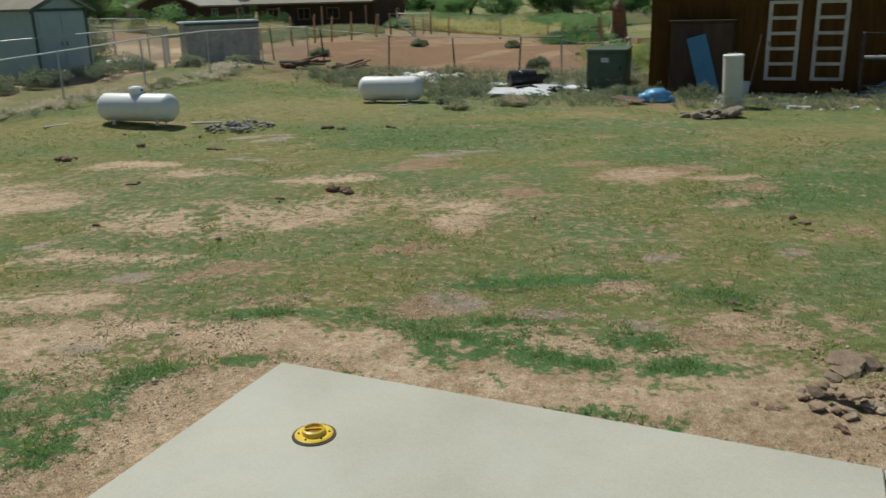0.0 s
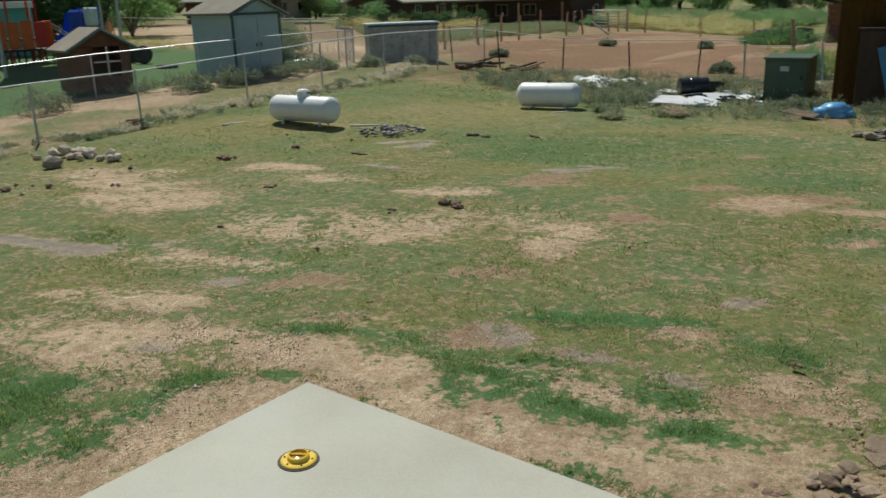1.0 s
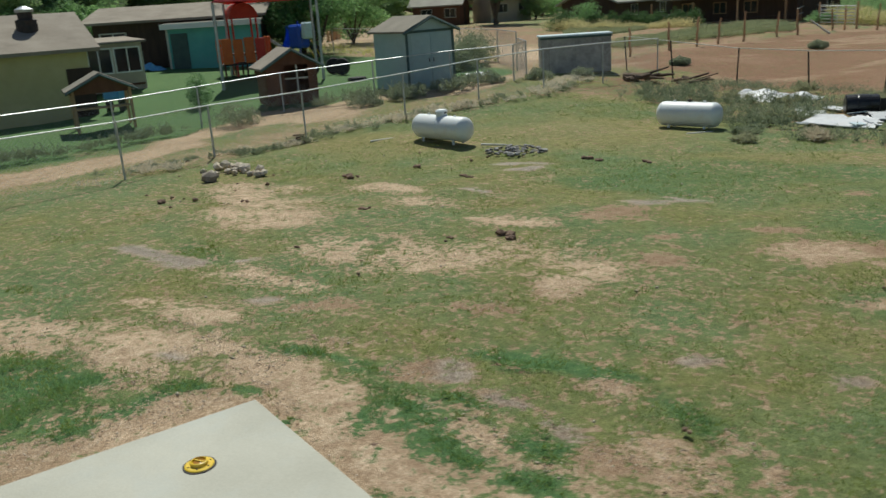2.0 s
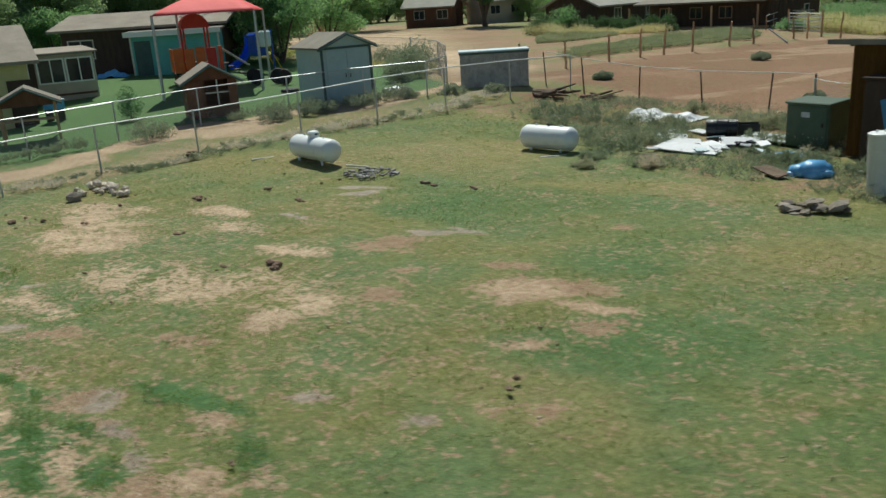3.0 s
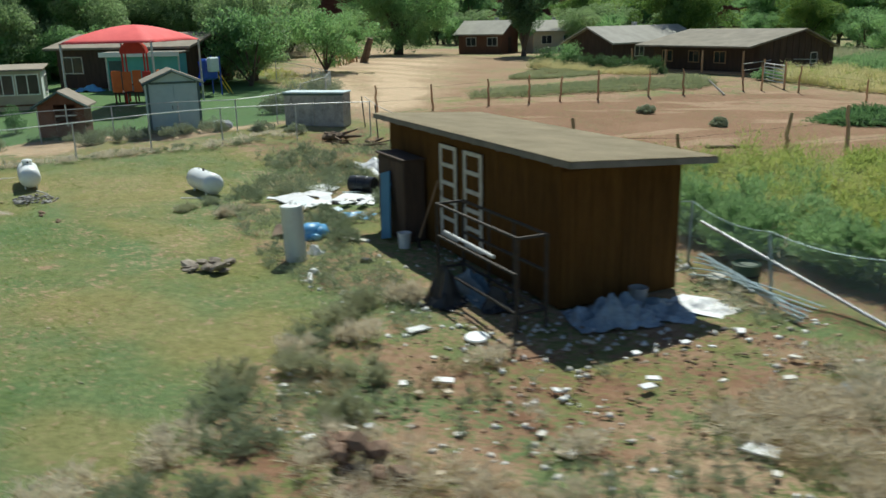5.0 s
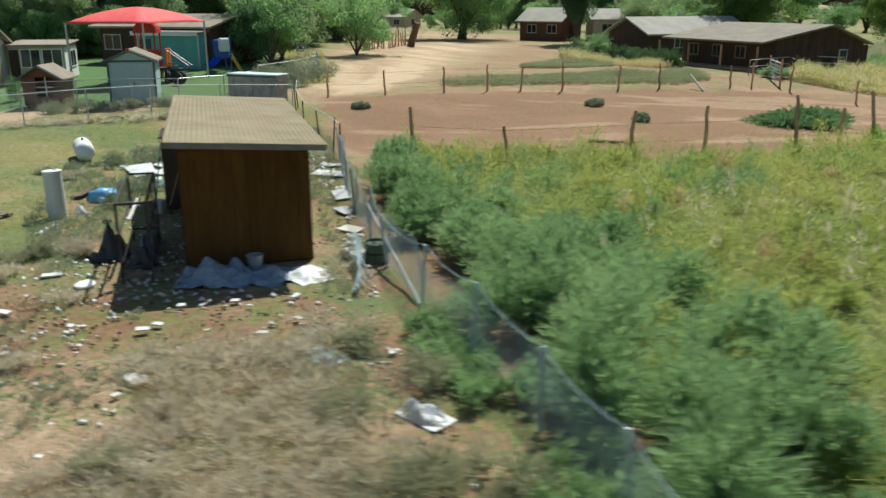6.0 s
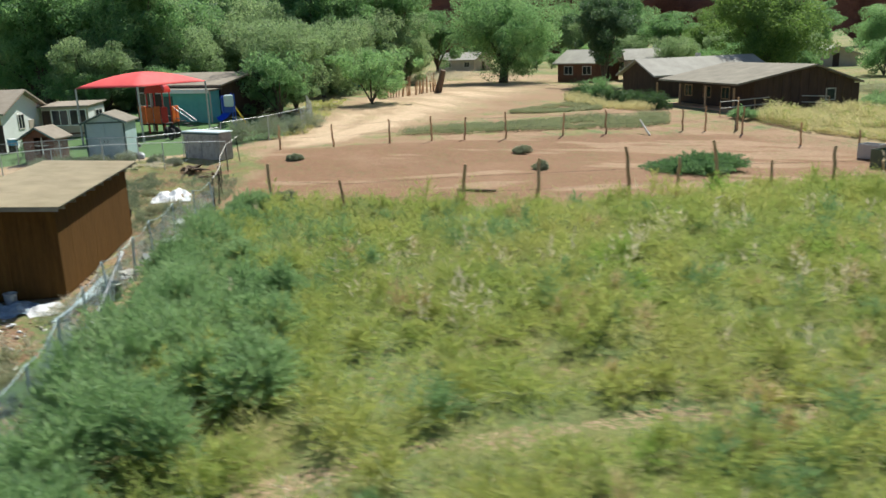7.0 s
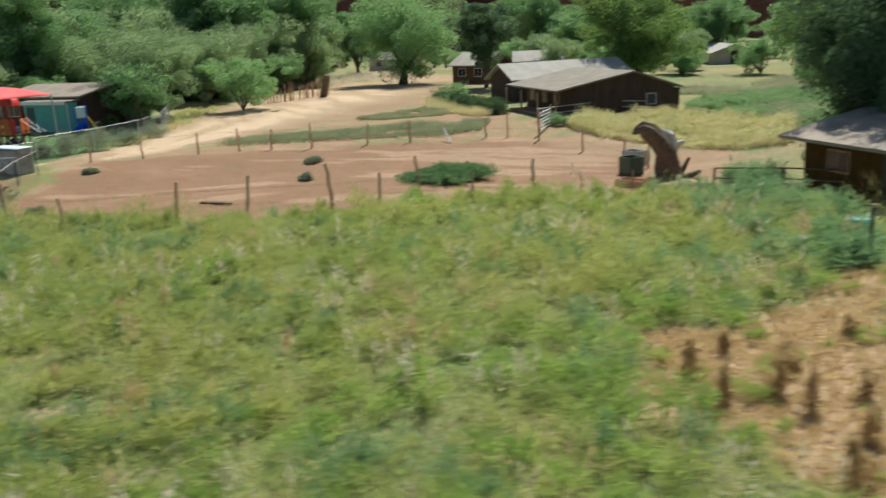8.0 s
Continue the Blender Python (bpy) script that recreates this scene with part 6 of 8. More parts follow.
def make_yellow_house():
    t = thing("house", -31.7, 15.3, 69, "pale yellow house with weathered shingle roof", "house")
    w, d, e, r = 6.4, 11.4, 2.8, 4.05
    gable_walls(t, w, d, e, r, M_YELLOW_WALL, "x")
    gable_roof(t, w, d, e, r, 0.45, M_SHINGLE_BROWN, "x")
    part("gable_siding", prism(bmesh.new(), ((-w / 2, 0), (w / 2, 0), (w / 2, e - 0.02), (0, r - 0.05), (-w / 2, e - 0.02)), d / 2 + 0.004, d / 2 + 0.03, "x"), M_WHITE_WALL, t, "white painted gable end")
    window(t, (d / 2 + 0.03, -0.4, 2.0), 0.8, 0.9, "x", 1, M_WHITE_WOOD)
    part("door", boxed((d / 2 + 0.04, 1.2, 1.0), (0.04, 0.9, 2.0), bevel=0.006), M_GREY_WALL, t)
    # solid dark panel; the doorway's inner shade is only its colour
    part("door", boxed((5.3, -w / 2 - 0.02, 1.0), (0.95, 0.05, 2.0), bevel=0.006), M_BROWN_WALL, t, "dark panel standing for a shaded doorway")
    window(t, (1.5, -w / 2 - 0.005, 1.5), 1.3, 1.0, "y", -1, M_WHITE_WOOD)
    v = part("chimney", lathe(bmesh.new(), ((0.42, 3.2), (0.4, 4.25), (0.28, 4.3), (0.28, 4.55)), pose(4.0, -1.5, -0.3), 14), M_STEEL_DARK, t, "dark roof cooler stack")
    part("cap", lathe(bmesh.new(), ((0.34, 4.55), (0.36, 4.66), (0.1, 4.78)), pose(4.0, -1.5, -0.3), 14), M_GALV, v, "metal chimney cap")
    # glazed annexe at the back
    s = thing("sunroom", -32.8, 23.9, 69, "low tan sunroom with wide white windows", "annexe")
    part("wall", boxed((0, 0, 1.1), (3.3, 3.4, 2.3)), M_GREY_WALL, s)
    part("side_siding", boxed((1.665, 0, 1.05), (0.03, 3.3, 2.0)), M_WHITE_WALL, s, "white painted side wall")
    part("roof", boxed((0, 0, 2.3), (3.7, 3.9, 0.09), Euler((0.04, 0, 0)).to_matrix().to_4x4(), 0.02), M_SHINGLE_BROWN, s)
    part("fascia", boxed((0, -1.97, 2.2), (3.7, 0.04, 0.08), bevel=0.006), M_FASCIA, s)
    for x in (-0.35, 0.95):
        window(s, (x, -1.7, 1.4), 1.1, 1.05, "y", -1, M_WHITE_WALL)
    window(s, (1.68, 0.4, 1.3), 1.3, 0.95, "x", 1, M_WHITE_WOOD)
    part("door", boxed((-1.33, -1.72, 0.98), (0.56, 0.05, 1.9), bevel=0.006), M_BROWN_WALL, s)
    part("sill_band", boxed((0, -1.715, 0.25), (3.2, 0.04, 0.1)), M_CABIN, s)


make_yellow_house()


def make_teal_building():
    t = thing("storage_building", -34.6, 32.7, 40, "teal storage building with white fascia", "storage building")
    part("wall", boxed((0, -0.1, 1.15), (5.2, 1.0, 2.5)), M_TEAL, t)
    part("roof", boxed((0, -0.2, 2.5), (5.6, 1.6, 0.12), Euler((0.06, 0, 0)).to_matrix().to_4x4(), 0.02), M_SHINGLE, t)
    part("fascia", boxed((0, -1.03, 2.4), (5.6, 0.05, 0.3), bevel=0.006), M_WHITE_WALL, t)
    part("door", boxed((-1.9, -0.62, 1.0), (0.95, 0.05, 2.0), bevel=0.006), M_TRIM_TEAL, t)
    for x in (-2.55, 2.55):
        part("corner_trim", boxed((x, -0.615, 1.15), (0.1, 0.04, 2.4)), M_WHITE_WOOD, t)
    h = thing("house", -39.4, 34.8, 40, "long brown house with weathered shingle roof", "house")
    gable_walls(h, 7.6, 9.4, 2.65, 3.4, M_BROWN_WALL, "x")
    gable_roof(h, 7.6, 9.4, 2.65, 3.4, 0.6, M_SHINGLE_BROWN, "x")
    for x in (-3.6,):
        window(h, (x, -3.805, 1.5), 1.4, 1.0, "y", -1)


make_teal_building()


def make_canopy():
    cx, cy = -25.8, 28.6
    t = thing("shade_canopy", cx, cy, 0, "red fabric shade canopy on steel posts", "canopy")
    h, top = 3.6, 4.5
    corners = [(3.85, -0.65), (-1.3, 4.4), (-3.85, 0.65), (1.3, -4.4)]
    bm, n = bmesh.new(), 9
    apex = Vector((0, 0, top))
    for k in range(4):
        p, q = Vector((*corners[k], h)), Vector((*corners[(k + 1) % 4], h))
        grid = []
        for i in range(n + 1):
            u = i / n
            row = []
            for j in range(n + 1):
                v = j / n
                base = p.lerp(q, v)
                base = base - Vector((base.x, base.y, 0)).normalized() * 0.3 * 4 * v * (1 - v)
                s = base.lerp(apex, u)
                s.z = h + (top - h) * (1 - (1 - u) ** 1.7)
                row.append(bm.verts.new(s))
            grid.append(row)
        for i in range(n):
            for j in range(n):
                bm.faces.new((grid[i][j], grid[i][j + 1], grid[i + 1][j + 1], grid[i + 1][j]))
    bmesh.ops.remove_doubles(bm, verts=bm.verts[:], dist=0.004)
    bmesh.ops.solidify(bm, geom=bm.faces[:], thickness=0.015)
    part("fabric", bm, M_CANOPY, t, smooth=True)
    for x, y in corners:
        part("post", rod(bmesh.new(), (x * 0.98, y * 0.98, -0.1), (x * 0.98, y * 0.98, h + 0.02), 0.07, 0.06, 10), M_GALV, t)


make_canopy()


def make_playset():
    t = thing("playground_tower", -28.9, 29.7, 60, "red and orange plastic playground tower with slide", "playground tower")
    for x in (-0.6, 0.6):
        for y in (-0.6, 0.6):
            part("post", rod(bmesh.new(), (x, y, 0), (x, y, 3.0), 0.05, seg=8), M_RED, t)
    part("deck", boxed((0, 0, 1.1), (1.3, 1.3, 0.08), bevel=0.01), M_STEEL_DARK, t)
    arch = [(0.72 * math.cos(k * math.pi / 10), 2.85 + 0.72 * math.sin(k * math.pi / 10)) for k in range(11)]
    part("arched_roof", prism(bmesh.new(), arch, -0.65, 0.65), M_RED, t)
    for k in range(4):
        part("front_panel", boxed((-1.02 + 0.56 * k, -0.66, 1.28), (0.5, 0.07, 1.25 - 0.12 * (k % 2)), bevel=0.03), (M_ORANGE, M_RED)[k == 3], t, "moulded plastic panel")
    for x in (-1.3, 1.2):
        for k in range(2):
            part("side_panel", boxed((x, -0.3 + 0.6 * k, 1.28), (0.07, 0.52, 1.2), bevel=0.03), M_ORANGE, t, "orange moulded panel")
    part("deck", boxed((-0.05, 0, 0.62), (2.5, 1.3, 0.08), bevel=0.01), M_STEEL_DARK, t, "dark lower deck")
    for x in (-1.2, -0.7, -0.1, 0.5, 1.1):
        part("leg", rod(bmesh.new(), (x, -0.55, -0.1), (x, -0.55, 0.62), 0.05, seg=8), M_CABIN, t, "dark brown leg")
        part("leg", rod(bmesh.new(), (x, 0.55, -0.1), (x, 0.55, 0.62), 0.05, seg=8), M_CABIN, t, "dark brown leg")
    for s in (-0.35, 0.35):
        part("stair_rail", rod(bmesh.new(), (1.25, s, 1.75), (2.6, s, 0.75), 0.035, seg=8), M_TRASH_GREY, t, "pale stair rail")
    for k in range(5):
        part("step", boxed((1.4 + 0.28 * k, 0, 0.95 - 0.19 * k), (0.26, 0.7, 0.05)), M_STEEL_DARK, t)
    s = thing("slide", -30.5, 34.5, 0, "blue plastic spiral slide with ladder", "slide")
    bm, k = bmesh.new(), 12
    prev = None
    for i in range(k + 1):
        u = i / k
        c = Vector((-1.6 + 1.7 * u, 0.5 * math.sin(u * 3), 0.25 + 1.75 * u ** 1.4))
        ring = [bm.verts.new(c + Vector((0, 0.32 * math.cos(b), 0.25 + 0.3 * math.sin(b)))) for b in (math.pi * q / 6 + math.pi for q in range(7))]
        if prev:
            for q in range(6):
                bm.faces.new((prev[q], prev[q + 1], ring[q + 1], ring[q]))
        prev = ring
    bmesh.ops.solidify(bm, geom=bm.faces[:], thickness=0.03)
    part("chute", bm, M_BLUE_PLAY, s)
    part("panel", boxed((0.5, 0.3, 1.6), (0.9, 0.9, 1.3), bevel=0.12), M_BLUE_PLAY, s)
    part("panel", boxed((1.2, 0.3, 1.9), (0.4, 0.7, 0.9), bevel=0.08), M_LID, s, "pale blue panel")
    for x in (0.1, 1.3):
        part("post", rod(bmesh.new(), (x, 0.7, 0), (x, 0.7, 2.4), 0.05, seg=8), M_BLUE_PLAY, s)
    part("ladder", rod(rod(bmesh.new(), (0.9, 0.7, 1.6), (1.0, 1.6, 0), 0.03, seg=6), (0.4, 0.7, 1.6), (0.5, 1.6, 0), 0.03, seg=6), M_YELLOW, s, "yellow ladder rails")
    b = thing("play_tyres", -24.2, 29.6, 0, "old tyres and ride-on toys under canopy", "play tyres")
    for x, y, a in ((0, 0, 0), (0.8, 0.6, 40), (-0.9, 0.5, 80), (1.7, 0.2, 20)):
        part("tyre", lathe(bmesh.new(), ((0.2, -0.09), (0.36, -0.09), (0.4, 0), (0.36, 0.09), (0.2, 0.09)), pose(x, y, 0.4, 80, 0, a), 18), M_TYRE, b)
    sw = thing("tyre_swing", -19.4, 27.2, 0, "tyre lying on grass by garden shed", "tyre")
    part("tyre", lathe(bmesh.new(), ((0.2, 0), (0.38, 0), (0.42, 0.09), (0.38, 0.18), (0.2, 0.18)), seg=18), M_TYRE, sw)


make_playset()


def make_water_box():
    t = thing("water_tank_box", -10.85, 30.55, 35, "stained grey rectangular tank with pale lid", "tank")
    w, d, h = 2.75, 0.95, 1.42
    part("body", boxed((0, 0, h / 2), (w, d, h), bevel=0.03), M_TANK_BOX, t)
    part("lid", boxed((0, 0, h + 0.04), (w + 0.1, d + 0.1, 0.07), Euler((0.0, 0, 0)).to_matrix().to_4x4(), 0.02), M_LID, t)
    part("rim", boxed((0, -d / 2 - 0.02, h - 0.03), (w + 0.06, 0.05, 0.08), bevel=0.01), M_TRIM_TEAL, t)
    for x in (-1.05, 0, 1.05):
        part("rib", boxed((x, -d / 2 - 0.025, h / 2 - 0.05), (0.06, 0.05, h - 0.2), bevel=0.01), M_TANK_BOX, t)


make_water_box()


def make_barn():
    """Long dark barn: the ridge runs along x, the gable looks to the field."""
    g0, g1 = Vector((-11.0, 69.2)), Vector((-9.6, 77.4))
    ang = math.degrees(math.atan2(g1.y - g0.y, g1.x - g0.x)) - 90
    mid = (g0 + g1) / 2
    t = thing("barn", mid.x, mid.y, ang, "dark brown board barn with wide shingle roof", "barn")
    w, d, e, r = 8.4, 10.5, 2.25, 3.12
    prof = ((-w / 2, -0.3), (w / 2, -0.3), (w / 2, e - 0.35), (0.6, r - 0.02), (-w / 2, e))
    part("wall", prism(bmesh.new(), prof, -d, 0, "x"), M_BROWN_WALL, t)
    roof = ((-w / 2 - 1.7, e - 0.28), (0.6, r), (w / 2 + 0.5, e - 0.5), (w / 2 + 0.5, e - 0.38), (0.6, r + 0.13), (-w / 2 - 1.7, e - 0.15))
    part("roof", prism(bmesh.new(), roof, -d - 0.6, 0.45, "x"), M_SHINGLE, t)
    for k in range(12):
        y = -w / 2 + 0.4 + 0.74 * k
        top = e + (r - e) * min(1, (y + w / 2) / (w / 2 + 0.6)) if y < 0.6 else r - (r - e + 0.35) * (y - 0.6) / (w / 2 - 0.6)
        part("board", boxed((0.02, y, (top - 0.1) / 2), (0.03, 0.66, top - 0.12)), M_BROWN_WALL, t)
    for k in range(4):
        part("porch_post", boxed((-0.2 - 3.8 * k, -w / 2 - 1.5, 0.85), (0.13, 0.13, 1.85), bevel=0.01), M_POST, t)
    window(t, (0.035, 2.2, 1.0), 0.7, 0.75, "x", 1, M_WHITE_WOOD, False)
    for x in (-9.0, -6.2, -3.6):
        window(t, (x, -w / 2 - 0.005, 1.2), 1.0, 0.8, "y", -1, M_POST)
    part("porch_slab", boxed((-d / 2, -w / 2 - 0.8, 0.06), (d, 1.6, 0.16)), M_POST, t)


make_barn()


def make_house(x, y, turn, w, d, e, r, walls, roofing, label, windows=2, over=0.5):
    t = thing("house", x, y, turn, label, "house")
    gable_walls(t, w, d, e, r, walls, "x", base=-0.3)
    gable_roof(t, w, d, e, r, over, roofing, "x")
    for k in range(windows):
        window(t, (-d / 2 + d * (k + 0.6) / windows, -w / 2 - 0.005, e * 0.58), 1.2, 0.9, "y", -1)
    part("door", boxed((d / 2 + 0.02, 0, 0.95), (0.05, 0.9, 1.9)), M_BROWN_WALL, t)
    part("chimney", boxed((0.8, 0.7, r + 0.1), (0.4, 0.4, 0.7), bevel=0.02), M_TRASH_GREY, t)
    return t


make_house(-29.8, 79.6, 86, 5.6, 12.6, 2.1, 3.35, M_BROWN_WALL, M_SHINGLE_PALE, "low dark house with pale grey roof")
make_house(-53.6, 83.0, 20, 5, 5.6, 2.4, 3.7, M_CABIN, M_SHINGLE_PALE, "small brown cabin with shingle roof")
make_house(-48.6, 88.4, 60, 4.6, 5.4, 2.6, 3.6, M_GREY_WALL, M_SHINGLE_PALE, "distant house with pale grey roof")
make_house(-61, 129, -30, 6, 19, 1.7, 2.8, M_GREY_WALL, M_SHINGLE_PALE, "far low house among trees")
make_house(-73, 57.5, 38, 4, 7, 2.2, 2.7, M_TEAL, M_SHINGLE_PALE, "far teal trailer house behind trees", 3)
make_house(-118, 96, 30, 6, 9, 2.4, 3.6, M_GREY_WALL, M_SHINGLE_PALE, "far pale roofed house among trees")
make_house(-100, 62, 35, 6, 9, 2.4, 3.6, M_GREY_WALL, M_SHINGLE, "far brown roofed house among trees")


def make_field_house():
    t = thing("house", 25.4, 65.1, -8, "tan boarded house with broad shingle roof", "house")
    w, d, e, r = 7.5, 16, 2.3, 3.05
    gable_walls(t, w, d, e, r, M_SIDING, "x", base=-0.2)
    gable_roof(t, w, d, e, r, 0.8, M_SHINGLE_BROWN, "x")
    window(t, (-6.0, -w / 2 - 0.005, 1.4), 1.1, 0.8, "y", -1, M_POST)
    # black slab on the wall, coloured as the shade inside an opening
    part("door", boxed((-3.2, -w / 2 - 0.02, 0.95), (1.0, 0.05, 1.9)), M_BLACK, t, "dark panel standing for a shaded doorway")
    b = thing("barrel", 24.9, 56.3, 0, "teal plastic barrel at the field's edge", "barrel")
    part("shell", lathe(bmesh.new(), ((0.26, 0), (0.3, 0.05), (0.3, 0.85), (0.26, 0.9), (0.02, 0.9)), seg=18), M_TEAL, b)
    p = thing("fence_post", 26.4, 54.9, 0, "dark post at the field's edge", "fence post")
    part("pole", rod(bmesh.new(), (0, 0, -0.1), (0, 0, 1.7), 0.05, seg=8), M_STEEL_DARK, p)


make_field_house()


# ---- plants ----
def leaf_cloud(centres, radii, per, size, rs, squash=0.75, up=0.0, thin=0.45):
    """Small leaves scattered through clumps: four-sided leaves, each turned its own way. Returns verts and faces."""
    k = len(centres)
    n = k * per
    d = rs.normal(size=(n, 3))
    d /= np.linalg.norm(d, axis=1)[:, None]
    rad = np.repeat(radii, per) * rs.uniform(0.35, 1.0, n) ** 0.6
    c = np.repeat(centres, per, axis=0) + d * rad[:, None] * np.array((1, 1, squash))
    a = rs.normal(size=(n, 3)) + d * 0.4
    a[:, 2] += up
    a /= np.linalg.norm(a, axis=1)[:, None]
    b = np.cross(a, rs.normal(size=(n, 3)))
    b /= np.linalg.norm(b, axis=1)[:, None] + 1e-9
    s = size * rs.uniform(0.6, 1.35, n)[:, None]
    v = np.stack((c - a * s, c + b * s * thin, c + a * s, c - b * s * thin), 1).reshape(-1, 3)
    return v, np.arange(4 * n).reshape(-1, 4)


def tree_parts(seed, height, spread, clumps, per, leaf, trunk_r, base=0.25, squash=0.75):
    """Trunk with limbs that end in the crown's clumps."""
    rs = np.random.RandomState(seed)
    bm = bmesh.new()
    split = Vector((rs.uniform(-0.3, 0.3), rs.uniform(-0.3, 0.3), height * base))
    rod(bm, (0, 0, -0.3), split * 0.5, trunk_r * 1.25, trunk_r, 9)
    rod(bm, split * 0.5, split, trunk_r, trunk_r * 0.85, 9)
    centres, radii = [], []
    limbs = 6
    for i in range(limbs):
        a = 2 * math.pi * i / limbs + rs.uniform(-0.4, 0.4)
        tip = Vector((math.cos(a) * spread * rs.uniform(0.45, 0.8), math.sin(a) * spread * rs.uniform(0.45, 0.8), height * rs.uniform(0.5, 0.85)))
        if i == 0:
            tip = Vector((rs.uniform(-0.2, 0.2) * spread, rs.uniform(-0.2, 0.2) * spread, height * 0.92))
        knee = split.lerp(tip, 0.5) + Vector((0, 0, height * 0.06))
        rod(bm, split, knee, trunk_r * 0.6, trunk_r * 0.38, 7)
        rod(bm, knee, tip, trunk_r * 0.38, trunk_r * 0.1, 6)
        for j in range(clumps // limbs):
            f = rs.uniform(0.45, 1.1)
            p = split.lerp(tip, f) + Vector(rs.normal(size=3) * spread * 0.27)
            p.z = max(height * base * rs.uniform(0.7, 1.3), min(p.z + height * 0.05, height * 0.97))
            centres.append(p)
            radii.append(spread * rs.uniform(0.16, 0.36))
    v, f = leaf_cloud(np.array(centres), np.array(radii), per, leaf, rs, squash)
    v[:, 2] = np.maximum(v[:, 2], 0.3)
    return bm, v, f


PROTO = {}


def plant_tree(kind, x, y, turn, s, sz=None, label=None):
    """The first tree of a kind is built, the others copy it."""
    m = pose(x, y, ground_z(x, y) - 0.1, 0, 0, turn) @ Matrix.Diagonal((s, s, sz or s, 1))
    if kind in PROTO:
        ob = copy_thing(PROTO[kind], Matrix())
        ob.matrix_basis = m
        if label:
            ob["label"] = label
        return ob
    seed, height, spread, clumps, per, leaf, tr, base, mat_leaf, text = TREES[kind]
    bm, v, f = tree_parts(seed, height, spread, clumps, per, leaf, tr, base)
    t = new("tree")
    tagged(t, text, "tree", "trees behind the village")
    part("trunk", bm, M_BARK, t)
    bulk("crown", v, f, mat_leaf, t)
    t.matrix_basis = m
    PROTO[kind] = t
    return t


TREES = {
    "round": (1, 10, 4.6, 90, 400, 0.115, 0.32, 0.14, L_TREE, "broad dark green leafy cottonwood tree"),
    "tall": (2, 12, 4.0, 96, 380, 0.115, 0.3, 0.06, L_TREE, "tall dense dark green leafy tree"),
    "yellow": (3, 10, 4.4, 90, 400, 0.115, 0.3, 0.14, L_TREE_YELLOW, "yellow-green leafy cottonwood tree"),
    "grey": (4, 8, 4.2, 90, 400, 0.105, 0.24, 0.05, L_TREE_GREY, "wide grey-green bushy tree"),
    "low": (5, 4.5, 3.0, 54, 260, 0.095, 0.14, 0.04, L_TREE, "low dark green bushy tree by road"),
    "broad": (7, 10.6, 6.6, 168, 420, 0.12, 0.55, 0.17, L_TREE, "big round dark green tree by the road"),
    "narrow": (8, 9.2, 3.2, 120, 360, 0.11, 0.28, 0.07, L_TREE_DARK, "dark slender tree before a cabin"),
    "crown": (9, 10.4, 5.4, 150, 420, 0.12, 0.4, 0.16, L_TREE_YELLOW, "tall green tree with yellowing tips"),
    "shade": (6, 11, 5.8, 174, 460, 0.13, 0.34, 0.16, L_TREE_DARK, "large tree in shaded dark green beside the house"),
}
rt = random.Random(77)
# trees that stand out
SINGLE = [("broad", -61.6, 75.2, 1.0), ("round", -94, 80, 1.0), ("narrow", -43.2, 78.2, 1.0), ("low", -33.2, 39.2, 1.1), ("grey", -36.5, 41.5, 0.9), ("crown", -32.5, 91.2, 1.0), ("low", -38.8, 49.5, 1.05), ("grey", -51.5, 48.5, 0.9), ("grey", -56, 45.5, 1.0), ("grey", -58, 52, 1.0), ("yellow", -62, 110, 0.9), ("yellow", -28, 112, 0.8), ("grey", -44.8, 89.7, 0.6), ("low", -12, 97, 0.9)]
for k, (kind, x, y, s) in enumerate(SINGLE):
    plant_tree(kind, x, y, rt.uniform(0, 360), s)
plant_tree("shade", 16.0, 68.8, 40, 0.6, 1.0)
plant_tree("shade", 24, 74.0, 200, 0.75, 1.0)
# the belt of trees behind the playground and the road, seen as a wall of leaves
for k in range(34):
    u = k / 33
    x, y = -52 - 26 * u + rt.uniform(-4, 4), 20 + 46 * u + rt.uniform(-3, 3)
    plant_tree(rt.choice(("grey", "grey", "round", "grey", "tall")), x, y, rt.uniform(0, 360), rt.uniform(1.0, 1.4), rt.uniform(0.95, 1.3))
for k in range(20):
    u = k / 19
    x, y = -66 - 30 * u + rt.uniform(-5, 5), 14 + 62 * u + rt.uniform(-4, 4)
    plant_tree(rt.choice(("tall", "grey", "round", "grey")), x, y, rt.uniform(0, 360), rt.uniform(1.1, 1.5), rt.uniform(1.05, 1.35))
for k in range(26):
    x, y = -125 + 5.3 * k + rt.uniform(-3, 3), 118 + 10 * math.sin(k * 0.7) + rt.uniform(-6, 6) + (40 if 11 < k < 18 else 0)
    plant_tree(rt.choice(("tall", "round", "yellow", "grey")), x, y, rt.uniform(0, 360), rt.uniform(0.85, 1.2), rt.uniform(0.62, 0.82) if x > -85 else 1.1)
for k in range(18):
    x, y = -150 + 12 * k + rt.uniform(-3, 3), 150 + rt.uniform(-8, 8) - max(0, -80 - (-150 + 12 * k)) * 0.5
    plant_tree(rt.choice(("tall", "round", "yellow", "tall")), x, y, rt.uniform(0, 360), rt.uniform(1.0, 1.3), rt.uniform(0.7, 0.9))


